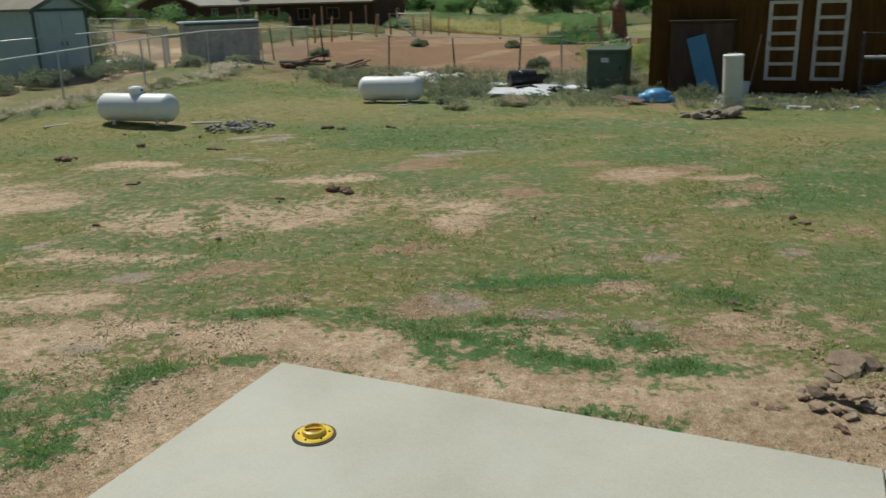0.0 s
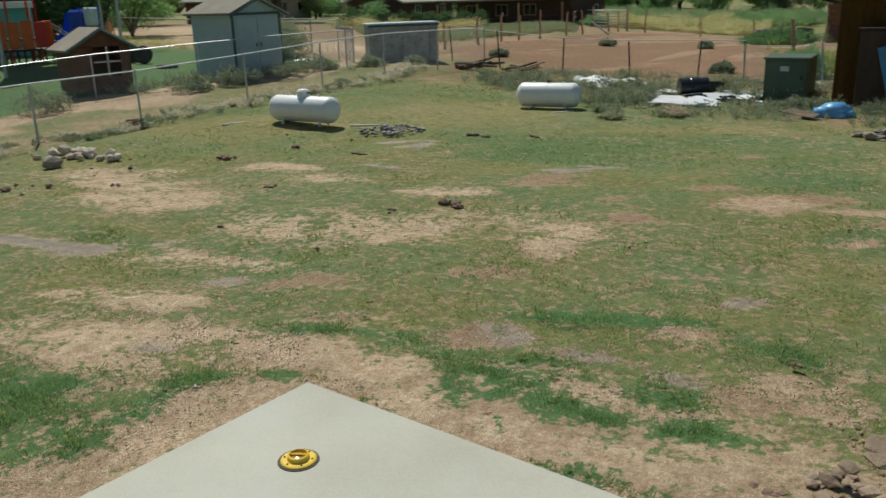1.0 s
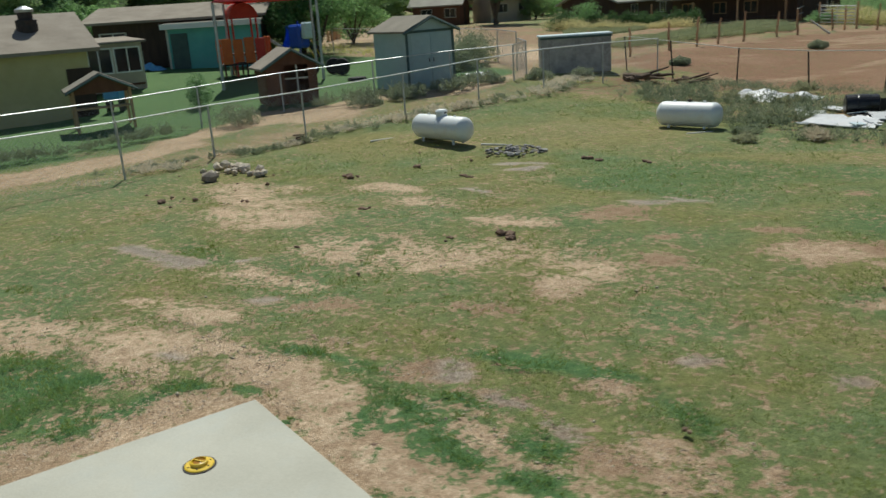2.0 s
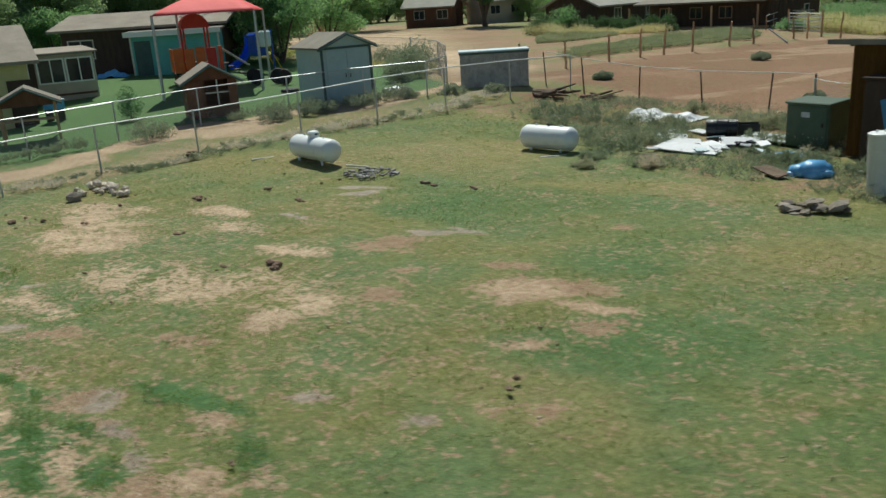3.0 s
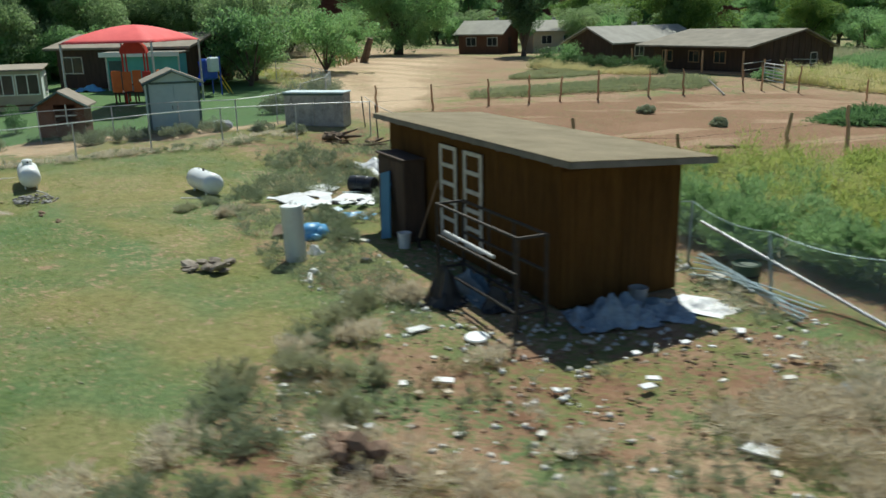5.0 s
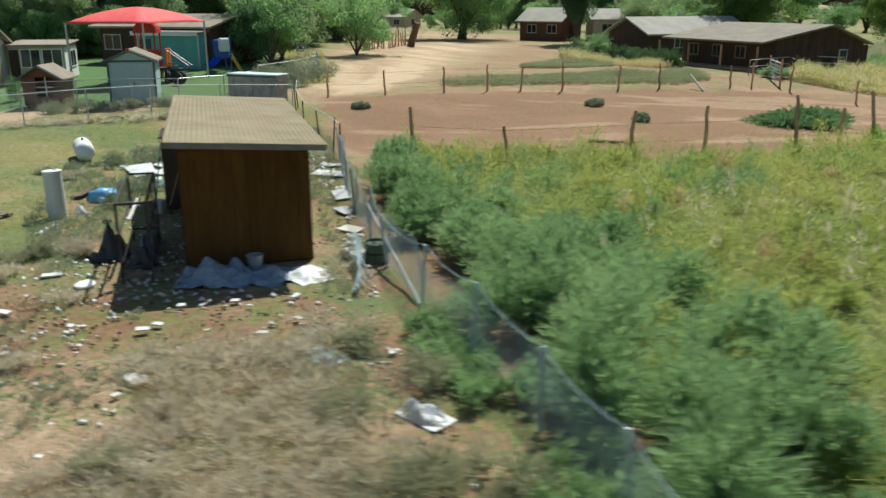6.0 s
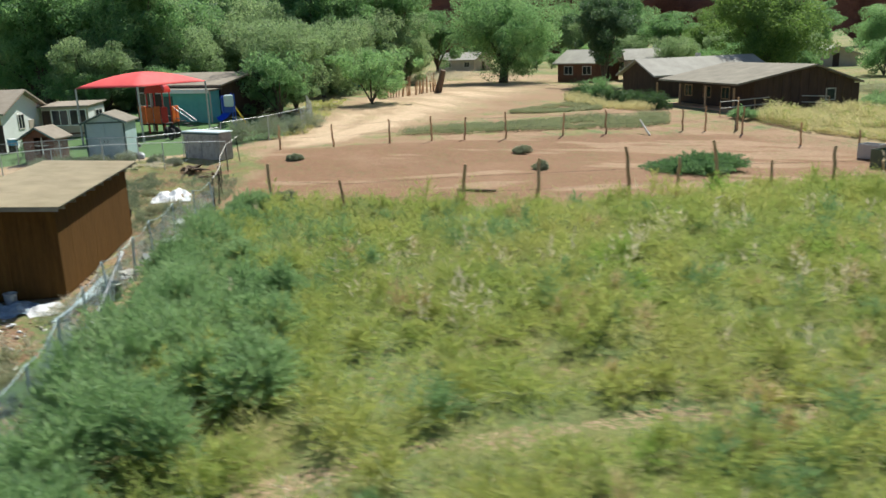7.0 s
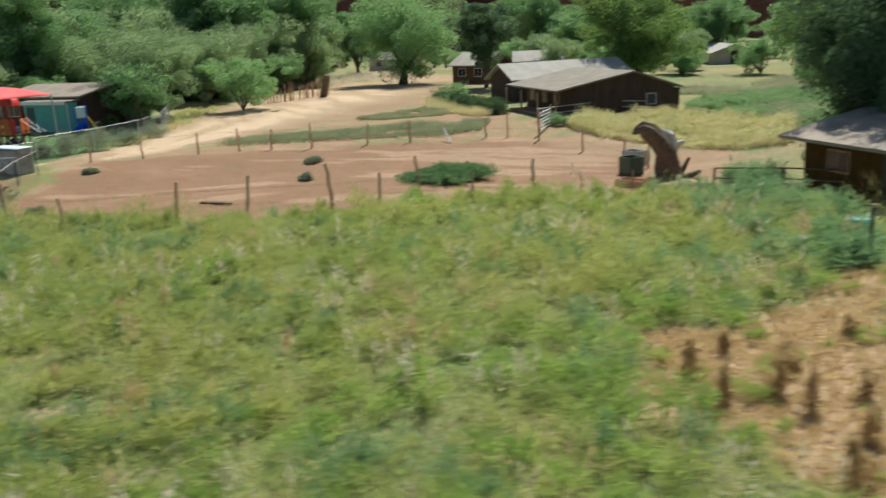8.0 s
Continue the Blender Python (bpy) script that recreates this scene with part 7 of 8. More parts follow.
def make_shrub(x, y, w, h, seed, material, label, leaf=0.05, clumps=26, per=120, name="shrub", group="", up=0.8, thin=0.3, category="shrub"):
    rs = np.random.RandomState(seed)
    t = thing(name, x, y, 0, label, category, group)
    a, q = rs.uniform(0, 6.28, clumps), np.sqrt(rs.uniform(0, 1, clumps))
    z = h * rs.uniform(0.18, 0.82, clumps) * (1 - 0.45 * q ** 2)
    c = np.stack((np.cos(a) * q * w * 0.38, np.sin(a) * q * w * 0.38, z), -1)
    r = np.minimum(w, h) * rs.uniform(0.2, 0.42, clumps)
    v, f = leaf_cloud(c, r, per, leaf, rs, 0.9, up, thin)
    v[:, 2] = np.maximum(v[:, 2], 0.0)
    bulk("foliage", v, f, material, t)
    if h < 0.8:
        return t
    for k in range(4):
        part("woody_stem", rod(bmesh.new(), (c[k, 0] * 0.15, c[k, 1] * 0.15, -0.05), c[k], 0.012 * (1 + h * 0.4), 0.005, 5), M_LOG, t)
    return t


def sprigs(x, y, z, r, h, count, per, ll, lw, rs, spread=0.62, stem=0.6):
    """Feathery mounds: sprigs that fan out from each root, set with narrow leaves on their outer part. Returns verts and faces."""
    n = len(x) * count
    X, Y, Z, R, H = (np.repeat(q, count) for q in (x, y, z, r, h))
    a = rs.uniform(0, 6.283, n)
    q = np.sqrt(rs.uniform(0, 1, n))
    tip = np.stack((np.cos(a) * q * R, np.sin(a) * q * R, H * np.sqrt(np.maximum(0.04, 1 - 0.85 * q * q)) * rs.uniform(0.62, 1.12, n)), -1)
    foot = np.stack((X, Y, Z), -1)
    k = n * per
    u = np.repeat(np.ones(n), per) * rs.uniform(1 - stem, 1.0, k)
    tip_k = np.repeat(tip, per, axis=0)
    bend = u[:, None] * np.array((1, 1, 0)) * (0.35 + 0.65 * u[:, None]) + np.array((0, 0, 1)) * (1 - (1 - u[:, None]) ** 1.5)
    c = np.repeat(foot, per, axis=0) + tip_k * bend
    d = tip_k / (np.linalg.norm(tip_k, axis=1)[:, None] + 1e-9) + rs.normal(size=(k, 3)) * spread + np.array((0, 0, 0.25))
    d /= np.linalg.norm(d, axis=1)[:, None]
    side = np.cross(d, rs.normal(size=(k, 3)))
    side /= np.linalg.norm(side, axis=1)[:, None] + 1e-9
    s = rs.uniform(0.6, 1.4, k)[:, None]
    v = np.stack((c - side * lw * s, c + side * lw * s, c + d * ll * s), 1).reshape(-1, 3)
    v[:, 2] = np.maximum(v[:, 2], np.repeat(np.repeat(z, count * per), 3))
    return v, np.arange(3 * k).reshape(-1, 3)


def mounds(name, n, area, keep, size, leaves, material, label, seed, category="weeds", swell=0.5):
    """Bushy weeds past counting. size: radius and height, low and high; leaves: sprigs, leaves on each, length, half width."""
    rs = np.random.RandomState(seed)
    x, y = rs.uniform(area[0], area[2], n), rs.uniform(area[1], area[3], n)
    ok = keep(x, y)
    x, y = x[ok], y[ok]
    f = np.clip(1 + swell * fractal(x, y, 0.35, seed, 2), 0.45, 1.5)
    r, h = rs.uniform(size[0], size[1], len(x)) * np.sqrt(f), rs.uniform(size[2], size[3], len(x)) * f
    v, q = sprigs(x, y, ground_z(x, y), r, h, leaves[0], leaves[1], leaves[2], leaves[3], rs)
    return tagged(bulk(name, v, q, material), label, category, kind="stuff")


def make_bush(x, y, w, h, seed, material, label, group="", leaf=(46, 30, 0.16, 0.011), heads=7, name="shrub", category="shrub"):
    """A feathery shrub of several heads."""
    rs = np.random.RandomState(seed)
    t = thing(name, x, y, 0, label, category, group)
    a, q = rs.uniform(0, 6.283, heads), np.sqrt(rs.uniform(0.05, 1, heads))
    hx, hy = np.cos(a) * q * w * 0.34, np.sin(a) * q * w * 0.34
    hr, hh = w * rs.uniform(0.2, 0.34, heads), h * rs.uniform(0.55, 1.05, heads) * (1 - 0.25 * q)
    v, f = sprigs(hx, hy, hx * 0, hr, hh, leaf[0], leaf[1], leaf[2], leaf[3], rs, 0.55, 0.75)
    bulk("foliage", v, f, material, t)
    for k in range(4):
        part("woody_stem", rod(bmesh.new(), (hx[k], hy[k], -0.05), (hx[k] + rs.normal(0, 0.05), hy[k] + rs.normal(0, 0.05), hh[k] * 0.75), 0.016, 0.005, 5), M_LOG, t)
    return t


# tall soft shrubs along the sagging fence
GREEN = "tall feathery green shrub along the fence"
for k, (x, y, w, h) in enumerate([(6.6, 29.2, 2.2, 1.3), (8.6, 28.4, 2.4, 1.6), (10.6, 28.0, 2.4, 1.5), (12.0, 27.1, 2.4, 1.5), (13.8, 27.0, 2.4, 1.5), (15.6, 26.6, 2.6, 1.7), (17.4, 26.1, 2.8, 1.9), (19.4, 25.9, 2.8, 1.8), (21.0, 25.0, 2.6, 1.7), (22.9, 24.8, 2.8, 1.6), (24.6, 24.0, 2.4, 1.4), (4.0, 30.6, 1.8, 1.1), (18.2, 27.8, 2.6, 1.5), (15.6, 28.4, 2.4, 1.3), (12.2, 28.8, 2.2, 1.2), (20.8, 27.2, 2.4, 1.4)]):
    make_bush(x - 0.1, y - (0.75 if x > 16 else 0.45), w * 1.1, h * 1.1, 300 + k, L_TAMARISK, GREEN, "shrubs along the fence", (105, 36, 0.12, 0.0095), 9)
# dense bushes at the far end of the field
for k, (x, y, w, h) in enumerate([(15.5, 57.5, 3.0, 1.5), (18.0, 58.5, 3.4, 1.8), (20.5, 58.0, 3.4, 1.7), (22.8, 57.2, 3.2, 1.6), (24.4, 55.6, 3.0, 1.4), (19.0, 56.0, 2.8, 1.3), (21.8, 55.0, 2.6, 1.2), (29.4, 56.5, 2.6, 1.6), (31.0, 54.5, 2.6, 1.5), (13.4, 62.5, 2.6, 1.6), (15.8, 61.5, 2.6, 1.8), (26.0, 54.4, 2.6, 1.3), (25.0, 53.0, 2.2, 1.1)]):
    make_bush(x, y, w * 1.05, h * 1.05, 330 + k, L_END, "dense blue-green bush at the field's end", "bushes at the field's end", (60, 24, 0.11, 0.013), 9)
mounds("field_weeds", 2600, (14, 18, 30, 27), lambda x, y: (track(x, y, [(16.5, 23.85), (20.4, 23.05), (24.6, 21.8), (27.6, 20.6), (29.5, 19.8)], 0.75) > 0.5) & (fractal(x, y, 0.7, 47, 2) > -0.2), (0.18, 0.42, 0.25, 0.65), (22, 12, 0.1, 0.009), L_TAMARISK, "green weeds growing through the sagging fence", 534)
# low bushes in the corral and by the road
for k, (x, y, w, h) in enumerate([(-5.0, 46.8, 1.6, 0.5), (0.25, 44.9, 1.1, 0.6), (-8.0, 34.6, 1.2, 0.5), (1.2, 31.9, 1.2, 0.6)]):
    make_shrub(x, y, w * 0.85, h * 0.8, 350 + k, L_SAGE, "low spreading green bush on red earth", 0.05, 40, 120, group="bushes in the corral", up=0.2)
make_bush(4.0, 51.5, 4.7, 1.1, 349, L_SHRUB, "wide low green bush spreading on red earth", "bushes in the corral", (90, 30, 0.13, 0.016), 22)
# playground edge and fence-line bushes
for k, (x, y, w, h) in enumerate([(-17.3, 18.6, 1.5, 0.95), (-22.2, 21.1, 0.9, 1.6), (-14.6, 22.0, 1.6, 0.6), (-13.8, 23.3, 1.7, 0.65), (-12.9, 24.9, 1.8, 0.7), (-12.6, 26.4, 1.5, 0.6), (-11.0, 27.8, 1.2, 0.5), (-9.6, 28.6, 1.0, 0.45)]):
    make_shrub(x, y, w, h, 370 + k, (L_SAGE, L_SHRUB)[k == 1], "dusty green weeds along the fence", 0.045, 26, 90, name="weed_clump", group="weeds along the fence", category="weeds")
for k, (x, y, w, h) in enumerate([(-17.9, 33.6, 2.2, 1.6), (-18.6, 35.3, 2.4, 1.9), (-17.2, 31.9, 1.4, 1.1), (-20.8, 37.4, 2.4, 1.4), (-24.0, 39.6, 2.6, 1.3)]):
    make_shrub(x, y, w, h, 390 + k, L_SAGE, "grey-green bush beside the playground fence", 0.06, 30, 110, group="bushes beside playground fence")
# hedge before the far house
for k in range(7):
    make_shrub(-26.4 + 1.4 * k, 66.6 - 0.06 * k, 1.9, 1.45, 400 + k, L_HEDGE, "clipped dark green hedge bush", 0.07, 34, 140, name="hedge", group="hedge before the house", category="hedge")
make_bush(-8.6, 66.1, 2.2, 1.0, 412, L_END, "low blue-green bush by the barn fence", "", (60, 22, 0.12, 0.014), 9)
make_shrub(-27.6, 67.0, 2.4, 2.7, 410, L_TREE, "bright green bush beside the hedge", 0.09, 30, 120)
make_shrub(-29.6, 66.4, 2.4, 1.9, 411, L_HEDGE, "dark green bush beside the hedge", 0.09, 30, 120)


def grow(name, n, area, keep, spec, material, label, seed, category="weeds"):
    """Plants past counting: stems that fan out, set with narrow leaves. spec: height low and high, leaves, leaf length, width, fan."""
    r = np.random.RandomState(seed)
    h0, h1, leaves, ll, lw, fan = spec
    x, y = r.uniform(area[0], area[2], n), r.uniform(area[1], area[3], n)
    ok = keep(x, y)
    x, y = x[ok], y[ok]
    n = len(x)
    tall = 0.75 + 0.35 * fractal(x, y, 0.28, 40) + (0.55 * fractal(x, y, 0.85, 44, 2) if h1 > 0.7 else 0)
    h = r.uniform(h0, h1, n) * np.clip(tall, 0.28, 1.5)
    z = ground_z(x, y)
    k = n * leaves
    X, Y, Z, H = (np.repeat(q, leaves) for q in (x, y, z, h))
    u = r.uniform(0.08, 1.0, k)
    a = r.uniform(0, 6.283, k)
    out = fan * H * u * r.uniform(0.2, 1.0, k)
    c = np.stack((X + np.cos(a) * out, Y + np.sin(a) * out, Z + H * u * (1 - 0.12 * fan)), -1)
    dirn = np.stack((np.cos(a) * r.uniform(0.2, 1.0, k), np.sin(a) * r.uniform(0.2, 1.0, k), r.uniform(0.1, 1.3, k)), -1)
    dirn /= np.linalg.norm(dirn, axis=1)[:, None]
    side = np.cross(dirn, r.normal(size=(k, 3)))
    side /= np.linalg.norm(side, axis=1)[:, None] + 1e-9
    L = ll * r.uniform(0.6, 1.4, k)[:, None]
    v = np.stack((c - side * lw, c + side * lw, c + dirn * L), 1).reshape(-1, 3)
    return tagged(bulk(name, v, np.arange(3 * k).reshape(-1, 3), material), label, category, kind="stuff")


def in_field(x, y):
    return (inside(x, y, FIELD, 0.4) > 0.5) & (inside(x, y, STUBBLE, 0.5) < 0.5)


def lush_band(x, y):
    """The strip of fresh green nearest to the open side of the field."""
    return smooth_step(27, 31, x + 0.25 * (y - 30) + 2.0 * fractal(x, y, 0.2, 61, 2)) 


NEAR_FIELD = (1, 20, 52, 62)


def off_track(x, y):
    return (track(x, y, FIELD_TRACK, 0.45) < 0.72 + 0.6 * fractal(x, y, 0.9, 88, 2)) & (track(x, y, FENCE_FOOT, 1.35) < 0.4)


def sown(seed, low, high=9.0, scale=0.3):
    return lambda x, y: in_field(x, y) & off_track(x, y) & (fractal(x, y, scale, seed, 3) > low) & (fractal(x, y, scale, seed, 3) < high)


lush = lambda x, y: in_field(x, y) & off_track(x, y) & (fractal(x, y, 0.3, 83, 3) + 1.3 * lush_band(x, y) > 0.55)
mounds("field_weeds", 2500, NEAR_FIELD, lambda x, y: sown(81, -0.6)(x, y) & ~(lush(x, y) & (lush_band(x, y) > 0.6)), (0.45, 0.95, 0.5, 1.0), (46, 17, 0.12, 0.0095), L_WEED, "bushy yellow-green weeds covering the field", 501)
mounds("field_weeds", 1900, NEAR_FIELD, lush, (0.4, 0.8, 0.4, 0.8), (46, 16, 0.12, 0.0105), L_LUSH, "fresh green weeds of the field", 502)
mounds("field_weeds", 1500, NEAR_FIELD, sown(85, 0.2, scale=0.4), (0.35, 0.7, 0.5, 1.0), (40, 16, 0.11, 0.0095), L_TAMARISK, "darker green bushy weeds of the field", 503)
grow("field_weeds", 20000, NEAR_FIELD, lambda x, y: in_field(x, y) & off_track(x, y), (0.2, 0.5, 18, 0.13, 0.011, 0.8), L_WEED, "low undergrowth of the weedy field", 509)
grow("field_plumes", 24000, NEAR_FIELD, lambda x, y: in_field(x, y) & off_track(x, y) & (fractal(x, y, 0.4, 86, 3) > -0.35), (0.7, 1.2, 15, 0.22, 0.0065, 0.13), L_WEED, "slender seeding weed stems of the field", 510)
grow("field_plumes", 15000, NEAR_FIELD, lambda x, y: in_field(x, y) & off_track(x, y) & (fractal(x, y, 0.25, 90, 3) > -0.05), (0.85, 1.4, 13, 0.24, 0.007, 0.12), L_PLUME, "pale seeding plumes of the tall weeds", 530)
mounds("dry_stalks", 3200, NEAR_FIELD, lambda x, y: in_field(x, y) & (fractal(x, y, 0.45, 87, 3) + 0.03 * (x - 26) > 0.12), (0.15, 0.3, 0.9, 1.3), (5, 4, 0.19, 0.019), L_BLEACH, "bleached dry corn stalks among the weeds", 504)
mounds("dry_stalks", 1200, NEAR_FIELD, lambda x, y: in_field(x, y) & (fractal(x, y, 0.45, 89, 3) + 0.03 * (x - 24) > 0.36), (0.25, 0.45, 0.6, 1.05), (26, 7, 0.16, 0.012), L_DEAD, "brown dead stalks among the weeds", 505)
mounds("field_weeds", 420, (24, 40, 44, 58), lambda x, y: (inside(x, y, STUBBLE, 0.5) > 0.5) & (fractal(x, y, 0.7, 45, 2) > -0.25), (0.2, 0.45, 0.15, 0.4), (26, 9, 0.13, 0.01), L_WEED, "sparse low weeds in the stubble", 518)
grow("dry_stalks", 17000, (24, 40, 44, 58), lambda x, y: inside(x, y, STUBBLE, 0.5) > 0.5, (0.08, 0.3, 12, 0.14, 0.014, 1.0), L_HUSK, "flattened straw on bare field soil", 506)
GOLDEN = [(-8.4, 66.6), (-6.5, 66), (-3, 66.2), (0.6, 68.4), (3.8, 71.3), (4.8, 75.2), (0.4, 79.6), (-5.2, 77.8), (-8.2, 75), (-8.9, 69)]
grow("pale_grass", 17000, (-10, 64, 11, 83), lambda x, y: (inside(x, y, GOLDEN, 0.5) > 0.5), (0.45, 0.95, 20, 0.2, 0.012, 0.25), L_GOLD, "tall pale golden grass beside the barn", 507, "grass")
grow("pale_grass", 1500, (-10, 64, 11, 83), lambda x, y: (inside(x, y, GOLDEN, 0.5) > 0.5), (0.5, 1.0, 24, 0.2, 0.02, 0.35), L_WEED, "yellow-green grass beside the barn", 508, "grass")


def make_dead_bundle(x, y, h, seed):
    """One dry brown corn shock standing in the stubble."""
    rs = np.random.RandomState(seed)
    t = thing("corn_shock", x, y, 0, "dry brown upright bunch of corn stalks", "corn stalks", "corn shocks")
    c = np.stack((rs.normal(0, 0.07, 12), rs.normal(0, 0.07, 12), np.linspace(0.1, h * 0.85, 12)), -1)
    v, f = leaf_cloud(c, np.linspace(0.17, 0.08, 12), 24, 0.13, rs, 0.9, 1.6, 0.13)
    v[:, 2] = np.maximum(v[:, 2], 0)
    bulk("leaves", v, f, L_HUSK, t)
    bm = bmesh.new()
    for k in range(6):
        rod(bm, (rs.normal(0, 0.08), rs.normal(0, 0.08), -0.05), (rs.normal(0, 0.06), rs.normal(0, 0.06), h), 0.014, 0.006, 5)
    part("stalks", bm, M_POST, t)


for k, (x, y, h) in enumerate([(31.6, 44.55, 1.0), (30.15, 45.0, 0.9), (31.75, 45.8, 1.05), (32.65, 45.65, 1.0), (32.8, 46.9, 0.8), (34.7, 44.3, 0.9), (31.05, 46.85, 0.7), (30.3, 49.4, 0.6), (33.9, 45.6, 0.8), (29.6, 46.4, 0.6), (35.6, 45.2, 0.9)]):
    make_dead_bundle(x, y, h, 600 + k)


# scrub between lawn, shed and fence
def in_scrub(x, y):
    shed = inside(x, y, [(3.5, 22.0), (5.9, 21.1), (10.9, 18.9), (13.2, 18.9), (14.2, 22.4), (12.8, 23.6), (5.0, 26.4)], 0.1)
    sheets = blobs(x, y, [(0.35, 22.3, 1.05, 0.75, -10), (0.4, 23.4, 1.0, 0.65, 25), (1.45, 23.4, 0.9, 0.75, 40), (-2.6, 27.3, 1.8, 1.1, -8), (0.3, 24.7, 0.9, 0.6, 0), (1.7, 25.4, 1.0, 0.6, -15), (3.8, 20.6, 0.5, 0.5, 0), (2.4, 23.0, 0.5, 0.4, 35)])
    return (inside(x, y, SCRUB, 0.4) > 0.5) & (shed < 0.5) & (sheets < 0.35) & (inside(x, y, BARE, 0.4) < 0.5 + 0.5 * fractal(x, y, 1.2, 59, 2))


grow("scrub_weeds", 11000, (-6, 14, 9, 31), lambda x, y: in_scrub(x, y) & (fractal(x, y, 0.6, 91) > -0.35), (0.12, 0.42, 24, 0.06, 0.007, 0.8), L_SAGE, "dusty low weeds round the scrap", 511)
grow("scrub_weeds", 13000, (8, 5, 27, 26), lambda x, y: in_scrub(x, y) & (fractal(x, y, 0.5, 92) > 0.0), (0.1, 0.34, 24, 0.06, 0.007, 0.9), L_SAGE, "dusty low weeds on rough dirt", 512)
mounds("scrub_weeds", 440, (-7, 18, 5, 29), lambda x, y: in_scrub(x, y) & (y < 27.4) & (fractal(x, y, 0.5, 98, 3) > 0.04), (0.2, 0.45, 0.18, 0.46), (30, 10, 0.09, 0.0075), L_SAGE, "bushy grey-green weeds round the scrap", 535)
grow("scrub_weeds", 1200, (-7, 18, 9, 31), lambda x, y: in_scrub(x, y) & (y < 27.5) & (fractal(x, y, 0.45, 95) > 0.08), (0.2, 0.5, 30, 0.09, 0.01, 0.7), L_SAGE, "grey-green bushy weeds round the scrap", 514)
grow("scrub_weeds", 900, (-7, 18, 9, 31), lambda x, y: in_scrub(x, y) & (fractal(x, y, 0.45, 96) > 0.1), (0.2, 0.5, 24, 0.09, 0.01, 0.8), L_STRAW, "dry pale weeds round the scrap", 515)
grow("scrub_weeds", 1500, (8, 6, 26, 24), lambda x, y: in_scrub(x, y) & (fractal(x, y, 0.45, 97) > 0.2), (0.2, 0.5, 28, 0.09, 0.01, 0.8), L_SAGE, "grey-green bushy weeds on rough dirt", 516)
mounds("dry_weeds", 1500, (12, 12, 24, 24), lambda x, y: in_scrub(x, y) & (np.maximum(inside(x, y, TANGLE, 0.5), blobs(x, y, [(14.0, 15.4, 1.6, 1.0, 0)])) > 0.42 + 0.6 * fractal(x, y, 0.9, 93, 2)), (0.25, 0.55, 0.12, 0.3), (17, 8, 0.13, 0.007), L_DRY, "matted grey dry tumbleweed litter on dirt", 517, swell=0.3)
grow("dry_grass", 9000, (10, 10, 26, 24), lambda x, y: in_scrub(x, y) & (np.maximum(inside(x, y, TANGLE, 0.5), blobs(x, y, [(15.0, 15.6, 1.6, 1.0, 20)])) > 0.35 + 0.5 * fractal(x, y, 0.9, 94)), (0.1, 0.28, 22, 0.12, 0.007, 1.2), L_STRAW, "matted dry straw-coloured weeds on dirt", 513, "grass")
for k, (x, y, w, h) in enumerate([(9.0, 17.9, 0.9, 0.55), (9.6, 17.0, 0.9, 0.5), (9.9, 16.6, 0.8, 0.45), (10.6, 16.3, 1.0, 0.6), (10.9, 14.9, 1.0, 0.5), (11.4, 13.9, 1.1, 0.55), (12.2, 15.9, 0.8, 0.45), (12.4, 13.1, 1.2, 0.5), (14.3, 14.2, 0.9, 0.4), (10.2, 15.4, 0.9, 0.5), (11.9, 14.6, 1.0, 0.5), (11.6, 12.6, 1.0, 0.5), (13.2, 12.2, 1.1, 0.5), (12.9, 13.9, 0.9, 0.45), (10.0, 17.7, 0.9, 0.5), (11.3, 16.9, 0.8, 0.4), (12.9, 11.2, 1.1, 0.5), (9.2, 19.3, 0.8, 0.6), (8.8, 18.6, 0.7, 0.5), (-1.5, 20.9, 0.9, 0.3), (0.2, 20.6, 1.0, 0.4), (-1.2, 19.9, 0.7, 0.25)]):
    make_bush(x, y, w * 1.1, h * 0.95, 430 + k, (L_SAGE_PALE, L_SAGE, L_DRY)[k % 3], ("dusty sage-green weed clump at lawn's edge", "dusty sage-green weed clump at lawn's edge", "dry straw-coloured weed clump at lawn's edge")[k % 3], "weed clumps at lawn's edge", (30, 13, 0.085, 0.006), 7, "weed_clump", "weeds")
for k, (x, y, w, h) in enumerate([(18.85, 21.1, 1.1, 0.6), (18.5, 22.5, 1.3, 0.7), (20.75, 21.5, 1.2, 0.7), (21.4, 22.0, 1.2, 0.7), (20.8, 20.7, 1.3, 0.7), (22.0, 21.0, 1.2, 0.6), (16.8, 22.3, 0.9, 0.5), (18.4, 18.2, 0.9, 0.4), (12.0, 26.0, 0.9, 0.5), (9.0, 26.3, 0.9, 0.5), (-3.4, 27.0, 1.3, 0.5), (-1.6, 26.2, 1.3, 0.5), (0.3, 27.4, 1.2, 0.6), (1.2, 26.6, 1.2, 0.6), (-2.0, 29.3, 1.2, 0.7), (-1.3, 23.2, 1.2, 0.5)]):
    make_bush(x, y, w, h * 0.85, 460 + k, L_SAGE_PALE, "dusty grey-green bush on rough dirt", "bushes on rough dirt", (34, 14, 0.075, 0.007), 7)


